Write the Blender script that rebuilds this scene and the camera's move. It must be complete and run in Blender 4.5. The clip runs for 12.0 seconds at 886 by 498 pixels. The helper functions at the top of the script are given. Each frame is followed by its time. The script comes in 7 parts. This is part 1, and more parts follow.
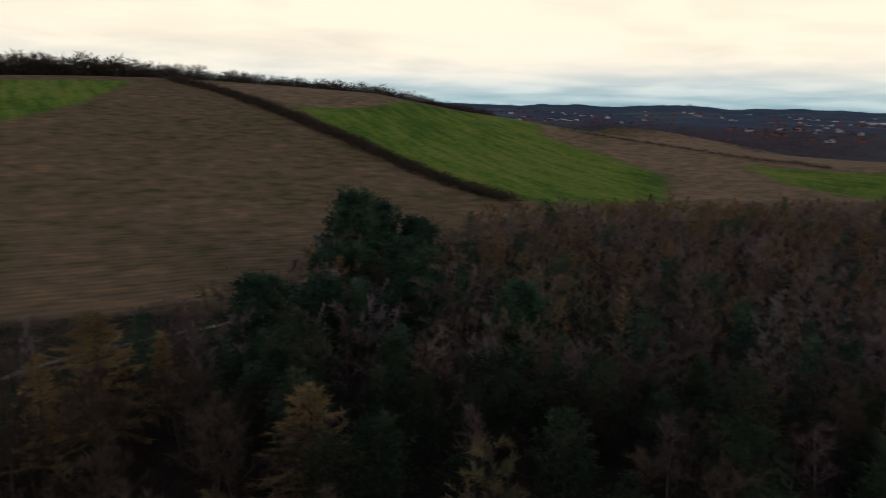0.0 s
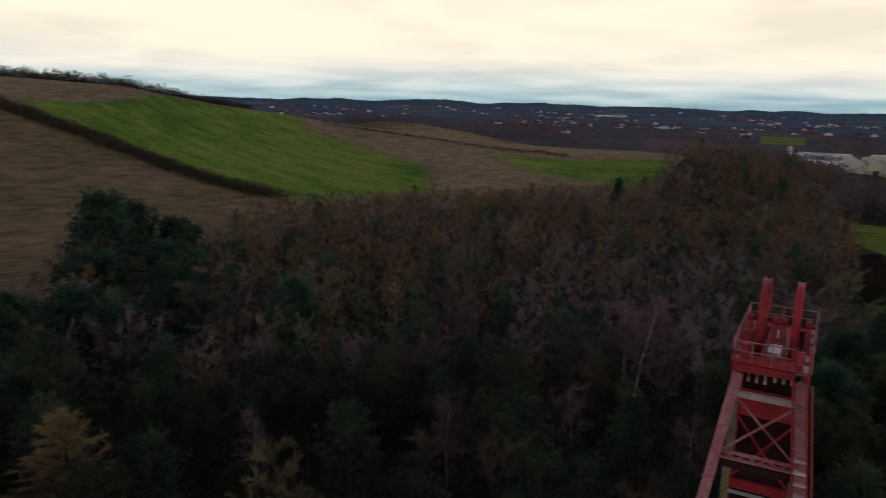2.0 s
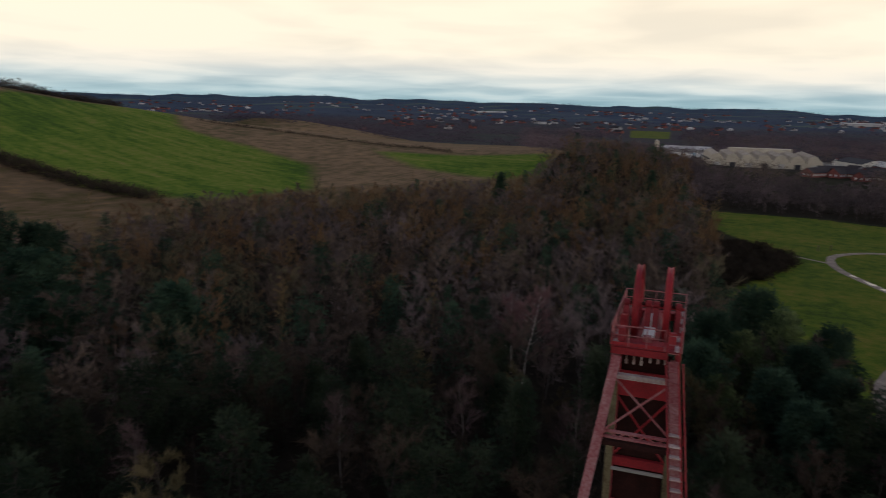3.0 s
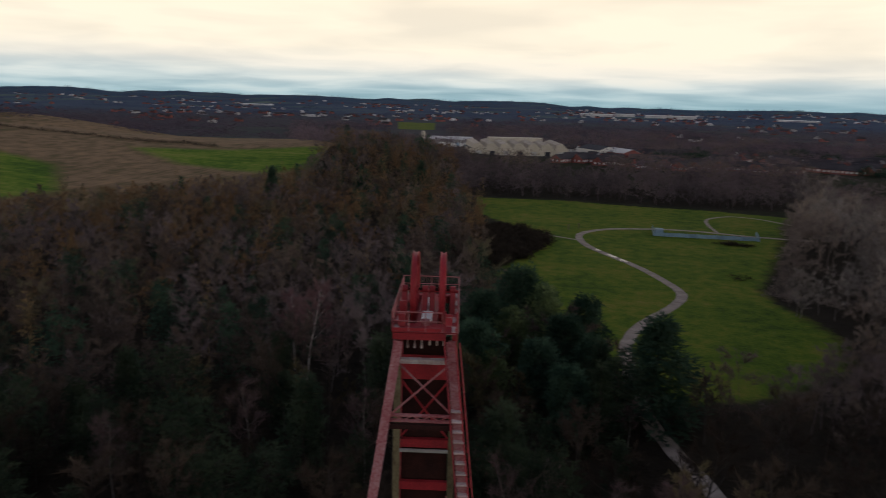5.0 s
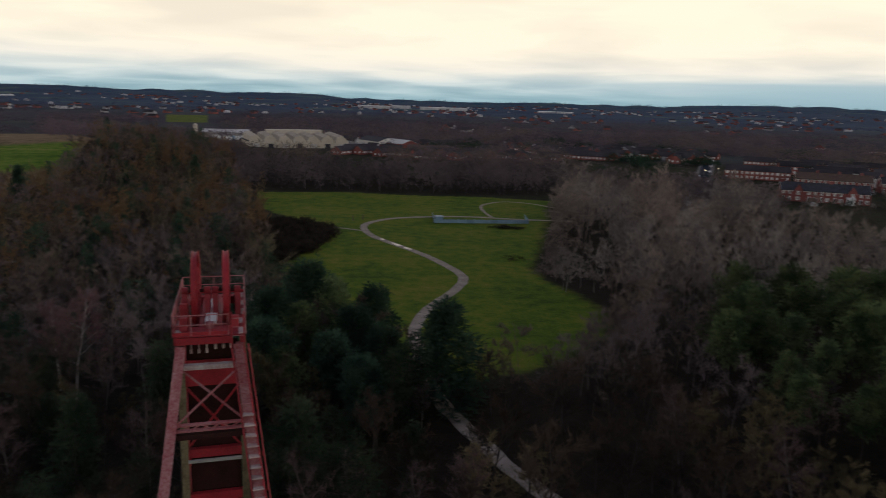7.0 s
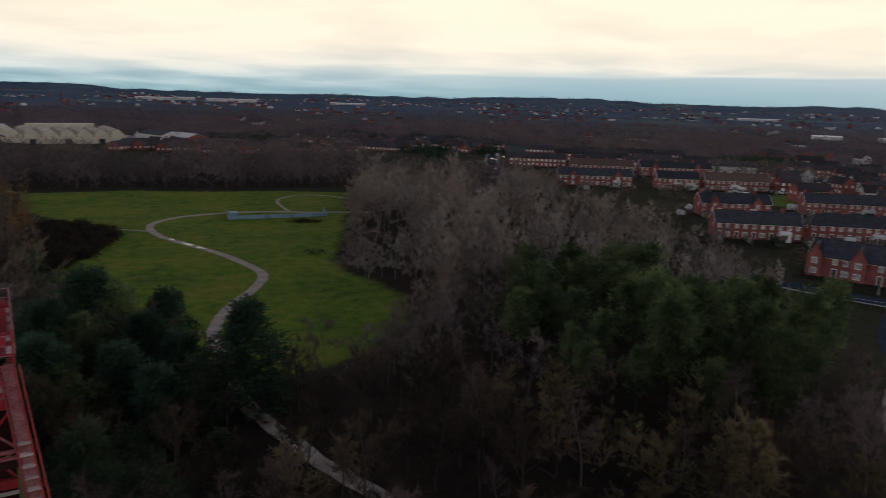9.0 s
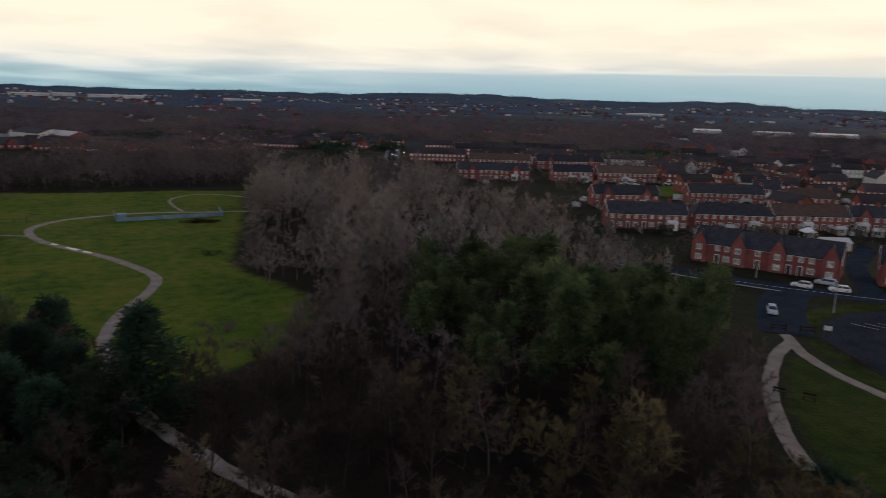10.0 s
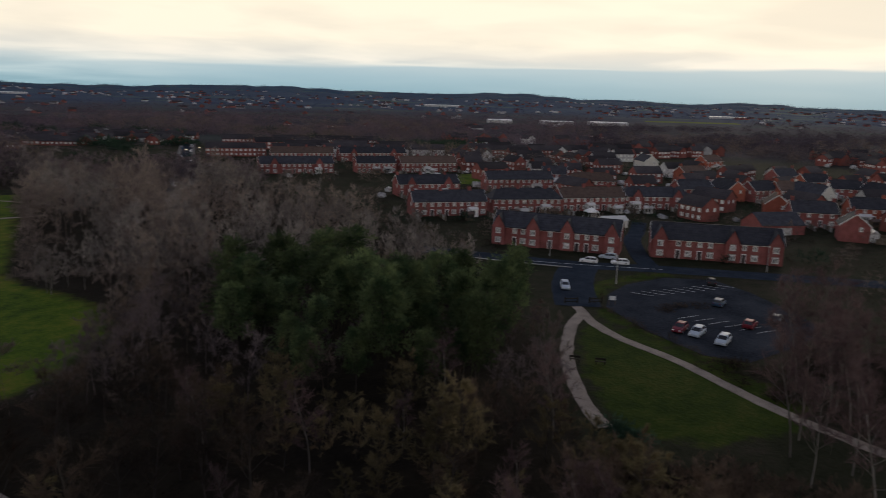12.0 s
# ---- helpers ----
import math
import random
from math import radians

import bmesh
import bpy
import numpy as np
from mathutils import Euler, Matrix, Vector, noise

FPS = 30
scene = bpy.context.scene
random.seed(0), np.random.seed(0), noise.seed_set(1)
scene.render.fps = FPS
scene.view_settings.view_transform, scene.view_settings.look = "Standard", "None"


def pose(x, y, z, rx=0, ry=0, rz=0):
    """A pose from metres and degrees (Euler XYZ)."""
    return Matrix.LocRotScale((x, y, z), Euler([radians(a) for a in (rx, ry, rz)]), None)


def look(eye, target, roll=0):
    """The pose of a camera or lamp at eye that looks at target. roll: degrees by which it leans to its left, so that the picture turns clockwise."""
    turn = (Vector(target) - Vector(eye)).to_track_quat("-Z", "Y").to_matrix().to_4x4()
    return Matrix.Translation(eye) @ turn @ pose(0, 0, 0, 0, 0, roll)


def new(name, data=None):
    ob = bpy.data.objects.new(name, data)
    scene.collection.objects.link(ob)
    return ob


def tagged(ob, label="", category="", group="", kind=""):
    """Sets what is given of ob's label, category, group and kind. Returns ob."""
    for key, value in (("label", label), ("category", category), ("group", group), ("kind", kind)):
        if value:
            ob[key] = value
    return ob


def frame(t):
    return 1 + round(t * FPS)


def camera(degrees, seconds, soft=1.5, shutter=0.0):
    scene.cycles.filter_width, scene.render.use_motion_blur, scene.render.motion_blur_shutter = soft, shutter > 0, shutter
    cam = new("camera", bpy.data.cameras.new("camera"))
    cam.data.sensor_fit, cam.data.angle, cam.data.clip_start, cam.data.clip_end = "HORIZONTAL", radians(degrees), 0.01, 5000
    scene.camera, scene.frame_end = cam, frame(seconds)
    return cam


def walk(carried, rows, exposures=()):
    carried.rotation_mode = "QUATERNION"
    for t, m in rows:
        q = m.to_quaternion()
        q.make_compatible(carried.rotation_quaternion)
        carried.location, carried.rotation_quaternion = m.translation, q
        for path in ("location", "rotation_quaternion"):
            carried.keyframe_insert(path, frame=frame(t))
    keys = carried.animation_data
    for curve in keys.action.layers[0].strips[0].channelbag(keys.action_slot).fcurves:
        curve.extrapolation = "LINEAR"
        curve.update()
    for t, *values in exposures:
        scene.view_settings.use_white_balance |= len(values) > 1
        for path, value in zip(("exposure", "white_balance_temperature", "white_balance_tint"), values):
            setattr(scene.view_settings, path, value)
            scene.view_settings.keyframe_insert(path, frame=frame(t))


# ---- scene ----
import itertools

# the lens and the turn of the hovering camera: seconds, yaw to the left, pitch, roll in degrees
EYE = Vector((0.0, 0.0, 38.0))
WALK = (
    (0.0, 58.564, -11.416, 1.577),
    (0.5, 53.854, -11.390, 1.693),
    (1.0, 49.236, -11.377, 1.727),
    (1.5, 44.656, -11.375, 1.712),
    (2.0, 40.106, -11.381, 1.674),
    (2.5, 35.530, -11.394, 1.631),
    (3.0, 30.959, -11.411, 1.595),
    (3.5, 26.452, -11.433, 1.574),
    (4.0, 21.930, -11.458, 1.570),
    (4.5, 17.440, -11.484, 1.586),
    (5.0, 13.011, -11.513, 1.617),
    (5.5, 8.637, -11.542, 1.661),
    (6.0, 4.307, -11.572, 1.713),
    (6.5, 0.000, -11.603, 1.767),
    (7.0, -4.251, -11.636, 1.819),
    (7.5, -8.306, -11.669, 1.863),
    (8.0, -12.376, -11.703, 1.896),
    (8.5, -16.398, -11.738, 1.914),
    (9.0, -20.379, -11.775, 1.917),
    (9.5, -24.305, -11.812, 1.904),
    (10.0, -28.270, -11.850, 1.878),
    (10.5, -32.222, -11.887, 1.841),
    (11.0, -36.130, -11.924, 1.800),
    (11.5, -39.978, -11.958, 1.759),
    (12.0, -43.752, -11.988, 1.728),
)

cam = camera(63.21, 12.0, soft=0.8, shutter=0.65)


def aim(yaw, pitch, roll):
    a, p = radians(yaw), radians(pitch)
    ahead = Vector((-math.sin(a) * math.cos(p), math.cos(a) * math.cos(p), math.sin(p)))
    return look(EYE, EYE + ahead * 10, roll)


walk(cam, [(t, aim(y, p, r)) for t, y, p, r in WALK], exposures=[(0, 0), (12, 0)])

# ---- world and sun: a bright dusk overcast, cream above, clear blue-green band over the horizon ----
SUN_AZ, SUN_EL = 70.0, 9.0
world = bpy.data.worlds.new("dusk_sky")
scene.world = world
world.use_nodes = True
wn, wl = world.node_tree.nodes, world.node_tree.links
wn.clear()


def wnode(kind, **inputs):
    n = wn.new(kind)
    for k, v in inputs.items():
        n.inputs[k].default_value = v
    return n


def wmath(op, a, b=None, c=None):
    n = wn.new("ShaderNodeMath")
    n.operation = op
    for i, v in enumerate((a, b, c)):
        if v is None:
            continue
        if hasattr(v, "is_linked"):
            wl.new(v, n.inputs[i])
        else:
            n.inputs[i].default_value = v
    return n.outputs[0]


def wramp(fac, stops):
    n = wn.new("ShaderNodeValToRGB")
    wl.new(fac, n.inputs[0])
    el = n.color_ramp.elements
    while len(el) < len(stops):
        el.new(0.5)
    for e, (p, c) in zip(el, stops):
        e.position, e.color = p, (*c, 1)
    return n.outputs[0]


def wmix(fac, a, b, blend="MIX"):
    n = wn.new("ShaderNodeMix")
    n.data_type, n.blend_type = "RGBA", blend
    for s, v in ((n.inputs[0], fac), (n.inputs[6], a), (n.inputs[7], b)):
        if hasattr(v, "is_linked"):
            wl.new(v, s)
        else:
            s.default_value = v if isinstance(v, float) else (*v, 1)
    return n.outputs[2]


geo = wn.new("ShaderNodeTexCoord").outputs["Generated"]
sep = wn.new("ShaderNodeSeparateXYZ")
wl.new(geo, sep.inputs[0])
dx, dy, dz = sep.outputs
tex = wn.new("ShaderNodeTexSky")
tex.sky_type, tex.sun_disc = "NISHITA", False
tex.sun_elevation, tex.sun_rotation = radians(SUN_EL), radians(SUN_AZ)
# a flat cloud sheet: directions are laid out on a plane overhead, so the clouds crowd together over the horizon
rise = wmath("ADD", wmath("MAXIMUM", dz, 0.0), 0.085)
plane = wn.new("ShaderNodeCombineXYZ")
wl.new(wmath("DIVIDE", dx, rise), plane.inputs[0])
wl.new(wmath("DIVIDE", dy, rise), plane.inputs[1])
wl.new(wmath("MULTIPLY", dz, 5.0), plane.inputs[2])
streak = wnode("ShaderNodeTexNoise", Scale=0.9, Detail=4.5, Roughness=0.46, Distortion=0.3)
wl.new(plane.outputs[0], streak.inputs["Vector"])
broad = wnode("ShaderNodeTexNoise", Scale=0.22, Detail=2.5, Roughness=0.5)
wl.new(plane.outputs[0], broad.inputs["Vector"])
# towards the light: 1 at the sun's bearing, 0 opposite
bearing = wmath("ADD", wmath("MULTIPLY", dx, math.sin(radians(SUN_AZ))), wmath("MULTIPLY", dy, math.cos(radians(SUN_AZ))))
lift = wmath("MULTIPLY_ADD", wmath("SUBTRACT", broad.outputs[0], 0.5), 0.05, dz)
lift = wmath("MULTIPLY_ADD", wmath("SUBTRACT", streak.outputs[0], 0.5), 0.026, lift)
band = wramp(wmath("MULTIPLY", lift, 4.0), [(0.0, (0.28, 0.435, 0.49)), (0.045, (0.40, 0.535, 0.575)), (0.10, (0.62, 0.685, 0.675)), (0.17, (0.82, 0.785, 0.70)),
                                            (0.28, (0.94, 0.845, 0.69)), (0.5, (0.975, 0.86, 0.685)), (1.0, (0.975, 0.86, 0.685))])
# a blue-grey bank with a crisp upper rim over the horizon below the sunset
rim = wmath("ADD", wmath("MULTIPLY", wmath("SUBTRACT", broad.outputs[0], 0.5), 0.022), wmath("MULTIPLY", wmath("SUBTRACT", streak.outputs[0], 0.5), 0.010))
depth = wmath("SUBTRACT", wmath("MULTIPLY_ADD", wmath("MAXIMUM", wmath("SUBTRACT", bearing, 0.45), 0.0), 0.030, wmath("ADD", rim, 0.028)), dz)
over = wn.new("ShaderNodeMapRange")
over.interpolation_type = "SMOOTHSTEP"
over.inputs["From Min"].default_value, over.inputs["From Max"].default_value = -0.001, 0.004
wl.new(depth, over.inputs["Value"])
low_blue = wramp(wmath("MULTIPLY", dz, 16.0), [(0.0, (0.25, 0.40, 0.465)), (0.35, (0.33, 0.47, 0.53)), (0.60, (0.42, 0.53, 0.57)), (1.0, (0.52, 0.60, 0.62))])
toward = wn.new("ShaderNodeMapRange")
toward.inputs["From Min"].default_value, toward.inputs["From Max"].default_value = 0.45, 0.75
wl.new(bearing, toward.inputs["Value"])
cloud = wramp(wmath("MULTIPLY_ADD", streak.outputs[0], 0.62, wmath("MULTIPLY", broad.outputs[0], 0.45)), [(0.0, (0.74, 0.77, 0.80)), (0.42, (0.84, 0.85, 0.865)), (0.53, (0.955, 0.96, 0.96)), (0.60, (1.04, 1.03, 1.02)), (1.0, (1.04, 1.03, 1.02))])
sky = wmix(0.8, band, cloud, "MULTIPLY")
sky = wmix(wmath("MULTIPLY", over.outputs[0], wmath("MULTIPLY", toward.outputs[0], 0.92)), sky, low_blue)
# the glow of dusk lies low; the cloud sheet darkens towards the zenith
dim = wramp(dz, [(0.0, (1, 1, 1)), (0.15, (1, 1, 1)), (0.26, (0.70, 0.76, 0.92)), (0.45, (0.29, 0.35, 0.57)), (1.0, (0.155, 0.20, 0.365))])
sky = wmix(1.0, sky, dim, "MULTIPLY")
sky = wmix(0.001, sky, tex.outputs[0])
bg = wn.new("ShaderNodeBackground")
wl.new(sky, bg.inputs[0])
bg.inputs[1].default_value = 1.1
wl.new(bg.outputs[0], wn.new("ShaderNodeOutputWorld").inputs[0])

lamp = bpy.data.lights.new("low_sun", "SUN")
lamp.energy, lamp.angle, lamp.color = 0.5, radians(20), (1.0, 0.86, 0.68)
sun = new("low_sun", lamp)
sa, se = radians(SUN_AZ), radians(SUN_EL + 6)
sun.matrix_world = look((0, 0, 300), Vector((0, 0, 300)) - Vector((math.sin(sa) * math.cos(se), math.cos(sa) * math.cos(se), math.sin(se))))


# ---- materials ----
def mat(name, a, b, size=2.0, fine=0.15, rough=0.9, bump=0.3, metal=0.0, vary=0.25, islands=False, grime=None):
    """Two colours mixed by a coarse and a fine grain in metres; each piece differs a little in value."""
    m = bpy.data.materials.new(name)
    m.use_nodes = True
    n, l = m.node_tree.nodes, m.node_tree.links
    s = n["Principled BSDF"]
    s.inputs["Roughness"].default_value, s.inputs["Metallic"].default_value = rough, metal
    s.inputs["Specular IOR Level"].default_value = 0.08 if rough > 0.65 else 0.35
    pos = n.new("ShaderNodeNewGeometry")
    n1, n2 = n.new("ShaderNodeTexNoise"), n.new("ShaderNodeTexNoise")
    for t, sc, d in ((n1, 1 / size, 3.0), (n2, 1 / fine, 4.0)):
        t.inputs["Scale"].default_value, t.inputs["Detail"].default_value = sc, d
        l.new(pos.outputs["Position"], t.inputs["Vector"])
    f = n.new("ShaderNodeMath")
    f.operation = "MULTIPLY_ADD"
    f.inputs[1].default_value = 0.5
    l.new(n2.outputs[0], f.inputs[0])
    g = n.new("ShaderNodeMath")
    g.operation = "MULTIPLY"
    g.inputs[1].default_value = 0.5
    l.new(n1.outputs[0], g.inputs[0])
    l.new(g.outputs[0], f.inputs[2])
    r = n.new("ShaderNodeValToRGB")
    l.new(f.outputs[0], r.inputs[0])
    e = r.color_ramp.elements
    e[0].position, e[1].position, e[0].color, e[1].color = 0.36, 0.64, (*a, 1), (*b, 1)
    if grime:
        x = e.new(0.72)
        x.color = (*grime, 1)
    h = n.new("ShaderNodeHueSaturation")
    l.new(r.outputs[0], h.inputs["Color"])
    v = n.new("ShaderNodeMath")
    v.operation = "MULTIPLY_ADD"
    v.inputs[1].default_value, v.inputs[2].default_value = 2 * vary, 1 - vary
    l.new(pos.outputs["Random Per Island"] if islands else n.new("ShaderNodeObjectInfo").outputs["Random"], v.inputs[0])
    l.new(v.outputs[0], h.inputs["Value"])
    l.new(h.outputs[0], s.inputs["Base Color"])
    if bump:
        b_ = n.new("ShaderNodeBump")
        b_.inputs["Strength"].default_value, b_.inputs["Distance"].default_value = bump, fine * 0.3
        l.new(n2.outputs[0], b_.inputs["Height"])
        l.new(b_.outputs[0], s.inputs["Normal"])
    return m


def twig_mat(name, a, b, size=6.0, grain=0.06, open_=0.47, islands=True, vary=0.16, patch=None):
    """Fine growth: each spray is broken into thin twigs or needles with gaps, and takes light from both sides, as round twigs do."""
    m = bpy.data.materials.new(name)
    m.use_nodes = True
    n, l = m.node_tree.nodes, m.node_tree.links
    n.remove(n["Principled BSDF"])
    pos = n.new("ShaderNodeNewGeometry")
    hue, fine = n.new("ShaderNodeTexNoise"), n.new("ShaderNodeTexNoise")
    for t, sc, d in ((hue, 1 / size, 2.0), (fine, 1 / grain, 1.0)):
        t.inputs["Scale"].default_value, t.inputs["Detail"].default_value = sc, d
        l.new(pos.outputs["Position"], t.inputs["Vector"])
    r = n.new("ShaderNodeValToRGB")
    l.new(hue.outputs[0], r.inputs[0])
    e = r.color_ramp.elements
    e[0].position, e[1].position, e[0].color, e[1].color = 0.36, 0.60, (*a, 1), (*b, 1)
    if patch:
        e.new(0.70).color = (*patch, 1)
    h = n.new("ShaderNodeHueSaturation")
    l.new(r.outputs[0], h.inputs["Color"])
    v = n.new("ShaderNodeMath")
    v.operation = "MULTIPLY_ADD"
    v.inputs[1].default_value, v.inputs[2].default_value = 2 * vary, 1 - vary
    l.new(pos.outputs["Random Per Island"] if islands else n.new("ShaderNodeObjectInfo").outputs["Random"], v.inputs[0])
    l.new(v.outputs[0], h.inputs["Value"])
    front, back, both = n.new("ShaderNodeBsdfDiffuse"), n.new("ShaderNodeBsdfTranslucent"), n.new("ShaderNodeMixShader")
    both.inputs[0].default_value = 0.45
    gaps, clear = n.new("ShaderNodeMixShader"), n.new("ShaderNodeBsdfTransparent")
    cut = n.new("ShaderNodeMapRange")
    cut.inputs["From Min"].default_value, cut.inputs["From Max"].default_value = open_ - 0.03, open_ + 0.03
    l.new(fine.outputs[0], cut.inputs["Value"])
    for sh in (front, back):
        l.new(h.outputs[0], sh.inputs["Color"])
    l.new(front.outputs[0], both.inputs[1])
    l.new(back.outputs[0], both.inputs[2])
    l.new(cut.outputs[0], gaps.inputs[0])
    l.new(clear.outputs[0], gaps.inputs[1])
    l.new(both.outputs[0], gaps.inputs[2])
    l.new(gaps.outputs[0], n["Material Output"].inputs["Surface"])
    return m


BARK = mat("grey_bark", (0.026, 0.022, 0.020), (0.058, 0.050, 0.044), 1.0, 0.1)
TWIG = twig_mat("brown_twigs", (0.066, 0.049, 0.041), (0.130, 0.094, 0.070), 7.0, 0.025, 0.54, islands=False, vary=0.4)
# darker copy of the brown twigs, with the near wood's shade in its colour
TWIG_SHADE = twig_mat("shade_toned_twigs", (0.038, 0.030, 0.026), (0.080, 0.060, 0.047), 7.0, 0.025, 0.54, islands=False, vary=0.4)
TWIG_W = twig_mat("woodland_twigs", (0.118, 0.096, 0.088), (0.200, 0.156, 0.128), 14.0, 0.035, 0.55, vary=0.06, patch=(0.175, 0.145, 0.145))
TWIG_HAZEL = twig_mat("hazel_twigs", (0.172, 0.139, 0.127), (0.295, 0.240, 0.210), 12.0, 0.035, 0.55, vary=0.08)
TWIG_FAR = twig_mat("purple_brown_twigs", (0.098, 0.077, 0.092), (0.165, 0.126, 0.142), 60.0, 0.12, 0.48, vary=0.08)
TWIG_BELT = twig_mat("belt_twigs", (0.098, 0.080, 0.090), (0.170, 0.136, 0.142), 22.0, 0.06, 0.52, vary=0.08)
TWIG_RUST = twig_mat("rusty_twigs", (0.130, 0.082, 0.048), (0.205, 0.132, 0.075), 9.0, 0.035, 0.55, vary=0.10)
TWIG_DARK = twig_mat("dark_twigs", (0.078, 0.061, 0.055), (0.130, 0.098, 0.084), 9.0, 0.03, 0.53, vary=0.12)
TWIG_MAUVE = twig_mat("mauve_twigs", (0.120, 0.097, 0.102), (0.190, 0.152, 0.152), 12.0, 0.035, 0.55, vary=0.06)
TWIG_OLIVE = twig_mat("olive_wood_twigs", (0.100, 0.088, 0.060), (0.160, 0.138, 0.090), 10.0, 0.035, 0.55, vary=0.08)
TWIG_PALE = twig_mat("pale_birch_twigs", (0.19, 0.168, 0.158), (0.30, 0.265, 0.245), 8.0, 0.03, 0.54, vary=0.08)
TWIG_EAST = twig_mat("dark_far_twigs", (0.052, 0.046, 0.060), (0.092, 0.076, 0.088), 60.0, 0.12, 0.46, vary=0.08)
TWIG_GREY = twig_mat("grey_twigs", (0.145, 0.127, 0.122), (0.295, 0.260, 0.242), 14.0, 0.035, 0.55, vary=0.08)
TWIG_PINK = twig_mat("pink_birch_twigs", (0.130, 0.075, 0.082), (0.200, 0.118, 0.124), 5.0, 0.025, 0.52, vary=0.10)
BIRCH_W = mat("white_birch_bark", (0.26, 0.235, 0.22), (0.50, 0.47, 0.44), 0.8, 0.12)
TWIG_PURPLE = twig_mat("birch_twigs", (0.095, 0.064, 0.066), (0.150, 0.104, 0.102), 5.0, 0.025, 0.55, vary=0.10)
BIRCH = mat("birch_bark", (0.085, 0.074, 0.068), (0.20, 0.182, 0.166), 0.8, 0.12)
LARCH = twig_mat("larch_twigs", (0.160, 0.115, 0.058), (0.255, 0.180, 0.092), 4.0, 0.025, 0.53, vary=0.14)
OLIVE = twig_mat("olive_twigs", (0.112, 0.096, 0.054), (0.180, 0.146, 0.082), 6.0, 0.025, 0.54, islands=False, vary=0.3, patch=(0.170, 0.118, 0.072))
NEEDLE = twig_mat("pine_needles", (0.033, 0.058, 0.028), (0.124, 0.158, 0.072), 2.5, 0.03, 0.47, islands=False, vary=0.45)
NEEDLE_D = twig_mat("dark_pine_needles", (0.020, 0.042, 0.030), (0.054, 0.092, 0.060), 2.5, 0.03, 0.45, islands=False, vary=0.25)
# darkest needle copy, with shade among the near trees put into the colour
NEEDLE_N = twig_mat("shade_toned_needles", (0.017, 0.028, 0.019), (0.044, 0.060, 0.037), 3.0, 0.025, 0.48, islands=False, vary=0.35)
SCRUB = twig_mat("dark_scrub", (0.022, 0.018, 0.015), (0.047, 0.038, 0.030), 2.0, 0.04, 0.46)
HEDGE = twig_mat("hedge_twigs", (0.038, 0.031, 0.026), (0.080, 0.062, 0.048), 3.0, 0.06, 0.50)
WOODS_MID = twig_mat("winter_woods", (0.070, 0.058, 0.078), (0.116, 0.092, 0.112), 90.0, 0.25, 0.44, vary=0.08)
# the blue of distance haze is put into these two tree colours
WOODS_HAZE = twig_mat("far_woods", (0.050, 0.064, 0.122), (0.082, 0.090, 0.156), 160.0, 0.5, 0.40, vary=0.08, patch=(0.030, 0.050, 0.060))
RIDGE_HAZE = twig_mat("haze_blue_ridge", (0.028, 0.094, 0.150), (0.042, 0.122, 0.188), 300.0, 1.0, 0.35, vary=0.10)
FAR_BRICK = mat("weathered_far_brick", (0.17, 0.060, 0.055), (0.30, 0.110, 0.092), 30.0, 2.0, vary=0.2, islands=True)
FAR_PALE = mat("weathered_far_render", (0.30, 0.30, 0.32), (0.62, 0.61, 0.60), 30.0, 2.0, vary=0.25, islands=True)
FAR_SHED = mat("mixed_pale_boards", (0.10, 0.10, 0.11), (0.66, 0.65, 0.64), 14.0, 1.0, bump=0, vary=0.35, islands=True)
RED = mat("red_paint", (0.19, 0.013, 0.019), (0.36, 0.024, 0.033), 1.2, 0.10, rough=0.55, vary=0.2, grime=(0.20, 0.06, 0.05))
PINK = mat("faded_red_paint", (0.25, 0.052, 0.060), (0.40, 0.21, 0.21), 0.9, 0.12, rough=0.7, vary=0.15, grime=(0.45, 0.36, 0.34))
PALE = mat("flaking_pale_paint", (0.38, 0.24, 0.22), (0.58, 0.52, 0.49), 0.6, 0.1, rough=0.7)
MOSS = mat("mossy_steel", (0.10, 0.075, 0.045), (0.19, 0.17, 0.10), 0.8, 0.12)
STEEL_D = mat("dark_steel", (0.022, 0.011, 0.010), (0.042, 0.016, 0.014), 0.8, 0.1)
WHITE = mat("white_paint", (0.70, 0.70, 0.68), (0.82, 0.82, 0.80), 0.8, 0.1, rough=0.5, bump=0.05, vary=0.06)
BRICK = mat("red_brick", (0.190, 0.064, 0.060), (0.31, 0.114, 0.106), 1.6, 0.12, vary=0.15)
BRICK_O = mat("orange_brick", (0.25, 0.076, 0.052), (0.38, 0.125, 0.086), 1.6, 0.12, vary=0.15)
RENDER = mat("cream_render", (0.58, 0.55, 0.50), (0.70, 0.68, 0.63), 1.5, 0.2, vary=0.1)
FAR_ROOF = mat("dark_far_roofs", (0.026, 0.024, 0.028), (0.060, 0.052, 0.054), 9.0, 0.6, bump=0, vary=0.35, islands=True)
SLATE = mat("dark_roof_tiles", (0.026, 0.027, 0.034), (0.054, 0.055, 0.066), 1.4, 0.22, rough=0.7, bump=0.6, vary=0.25)
TILE_BROWN = mat("brown_roof_tiles", (0.075, 0.052, 0.045), (0.12, 0.085, 0.07), 1.4, 0.22, rough=0.75, bump=0.6, vary=0.25)
GLASS = mat("window_glass", (0.02, 0.022, 0.026), (0.045, 0.048, 0.052), 1.0, 0.3, rough=0.08, bump=0, vary=0.4)
# pale pane tones: net curtains, and reflected sky put into the colour
CURTAIN_SKY = mat("curtain_and_sky_glass", (0.03, 0.033, 0.038), (0.62, 0.61, 0.60), 1.1, 0.5, rough=0.12, bump=0, vary=0.45)
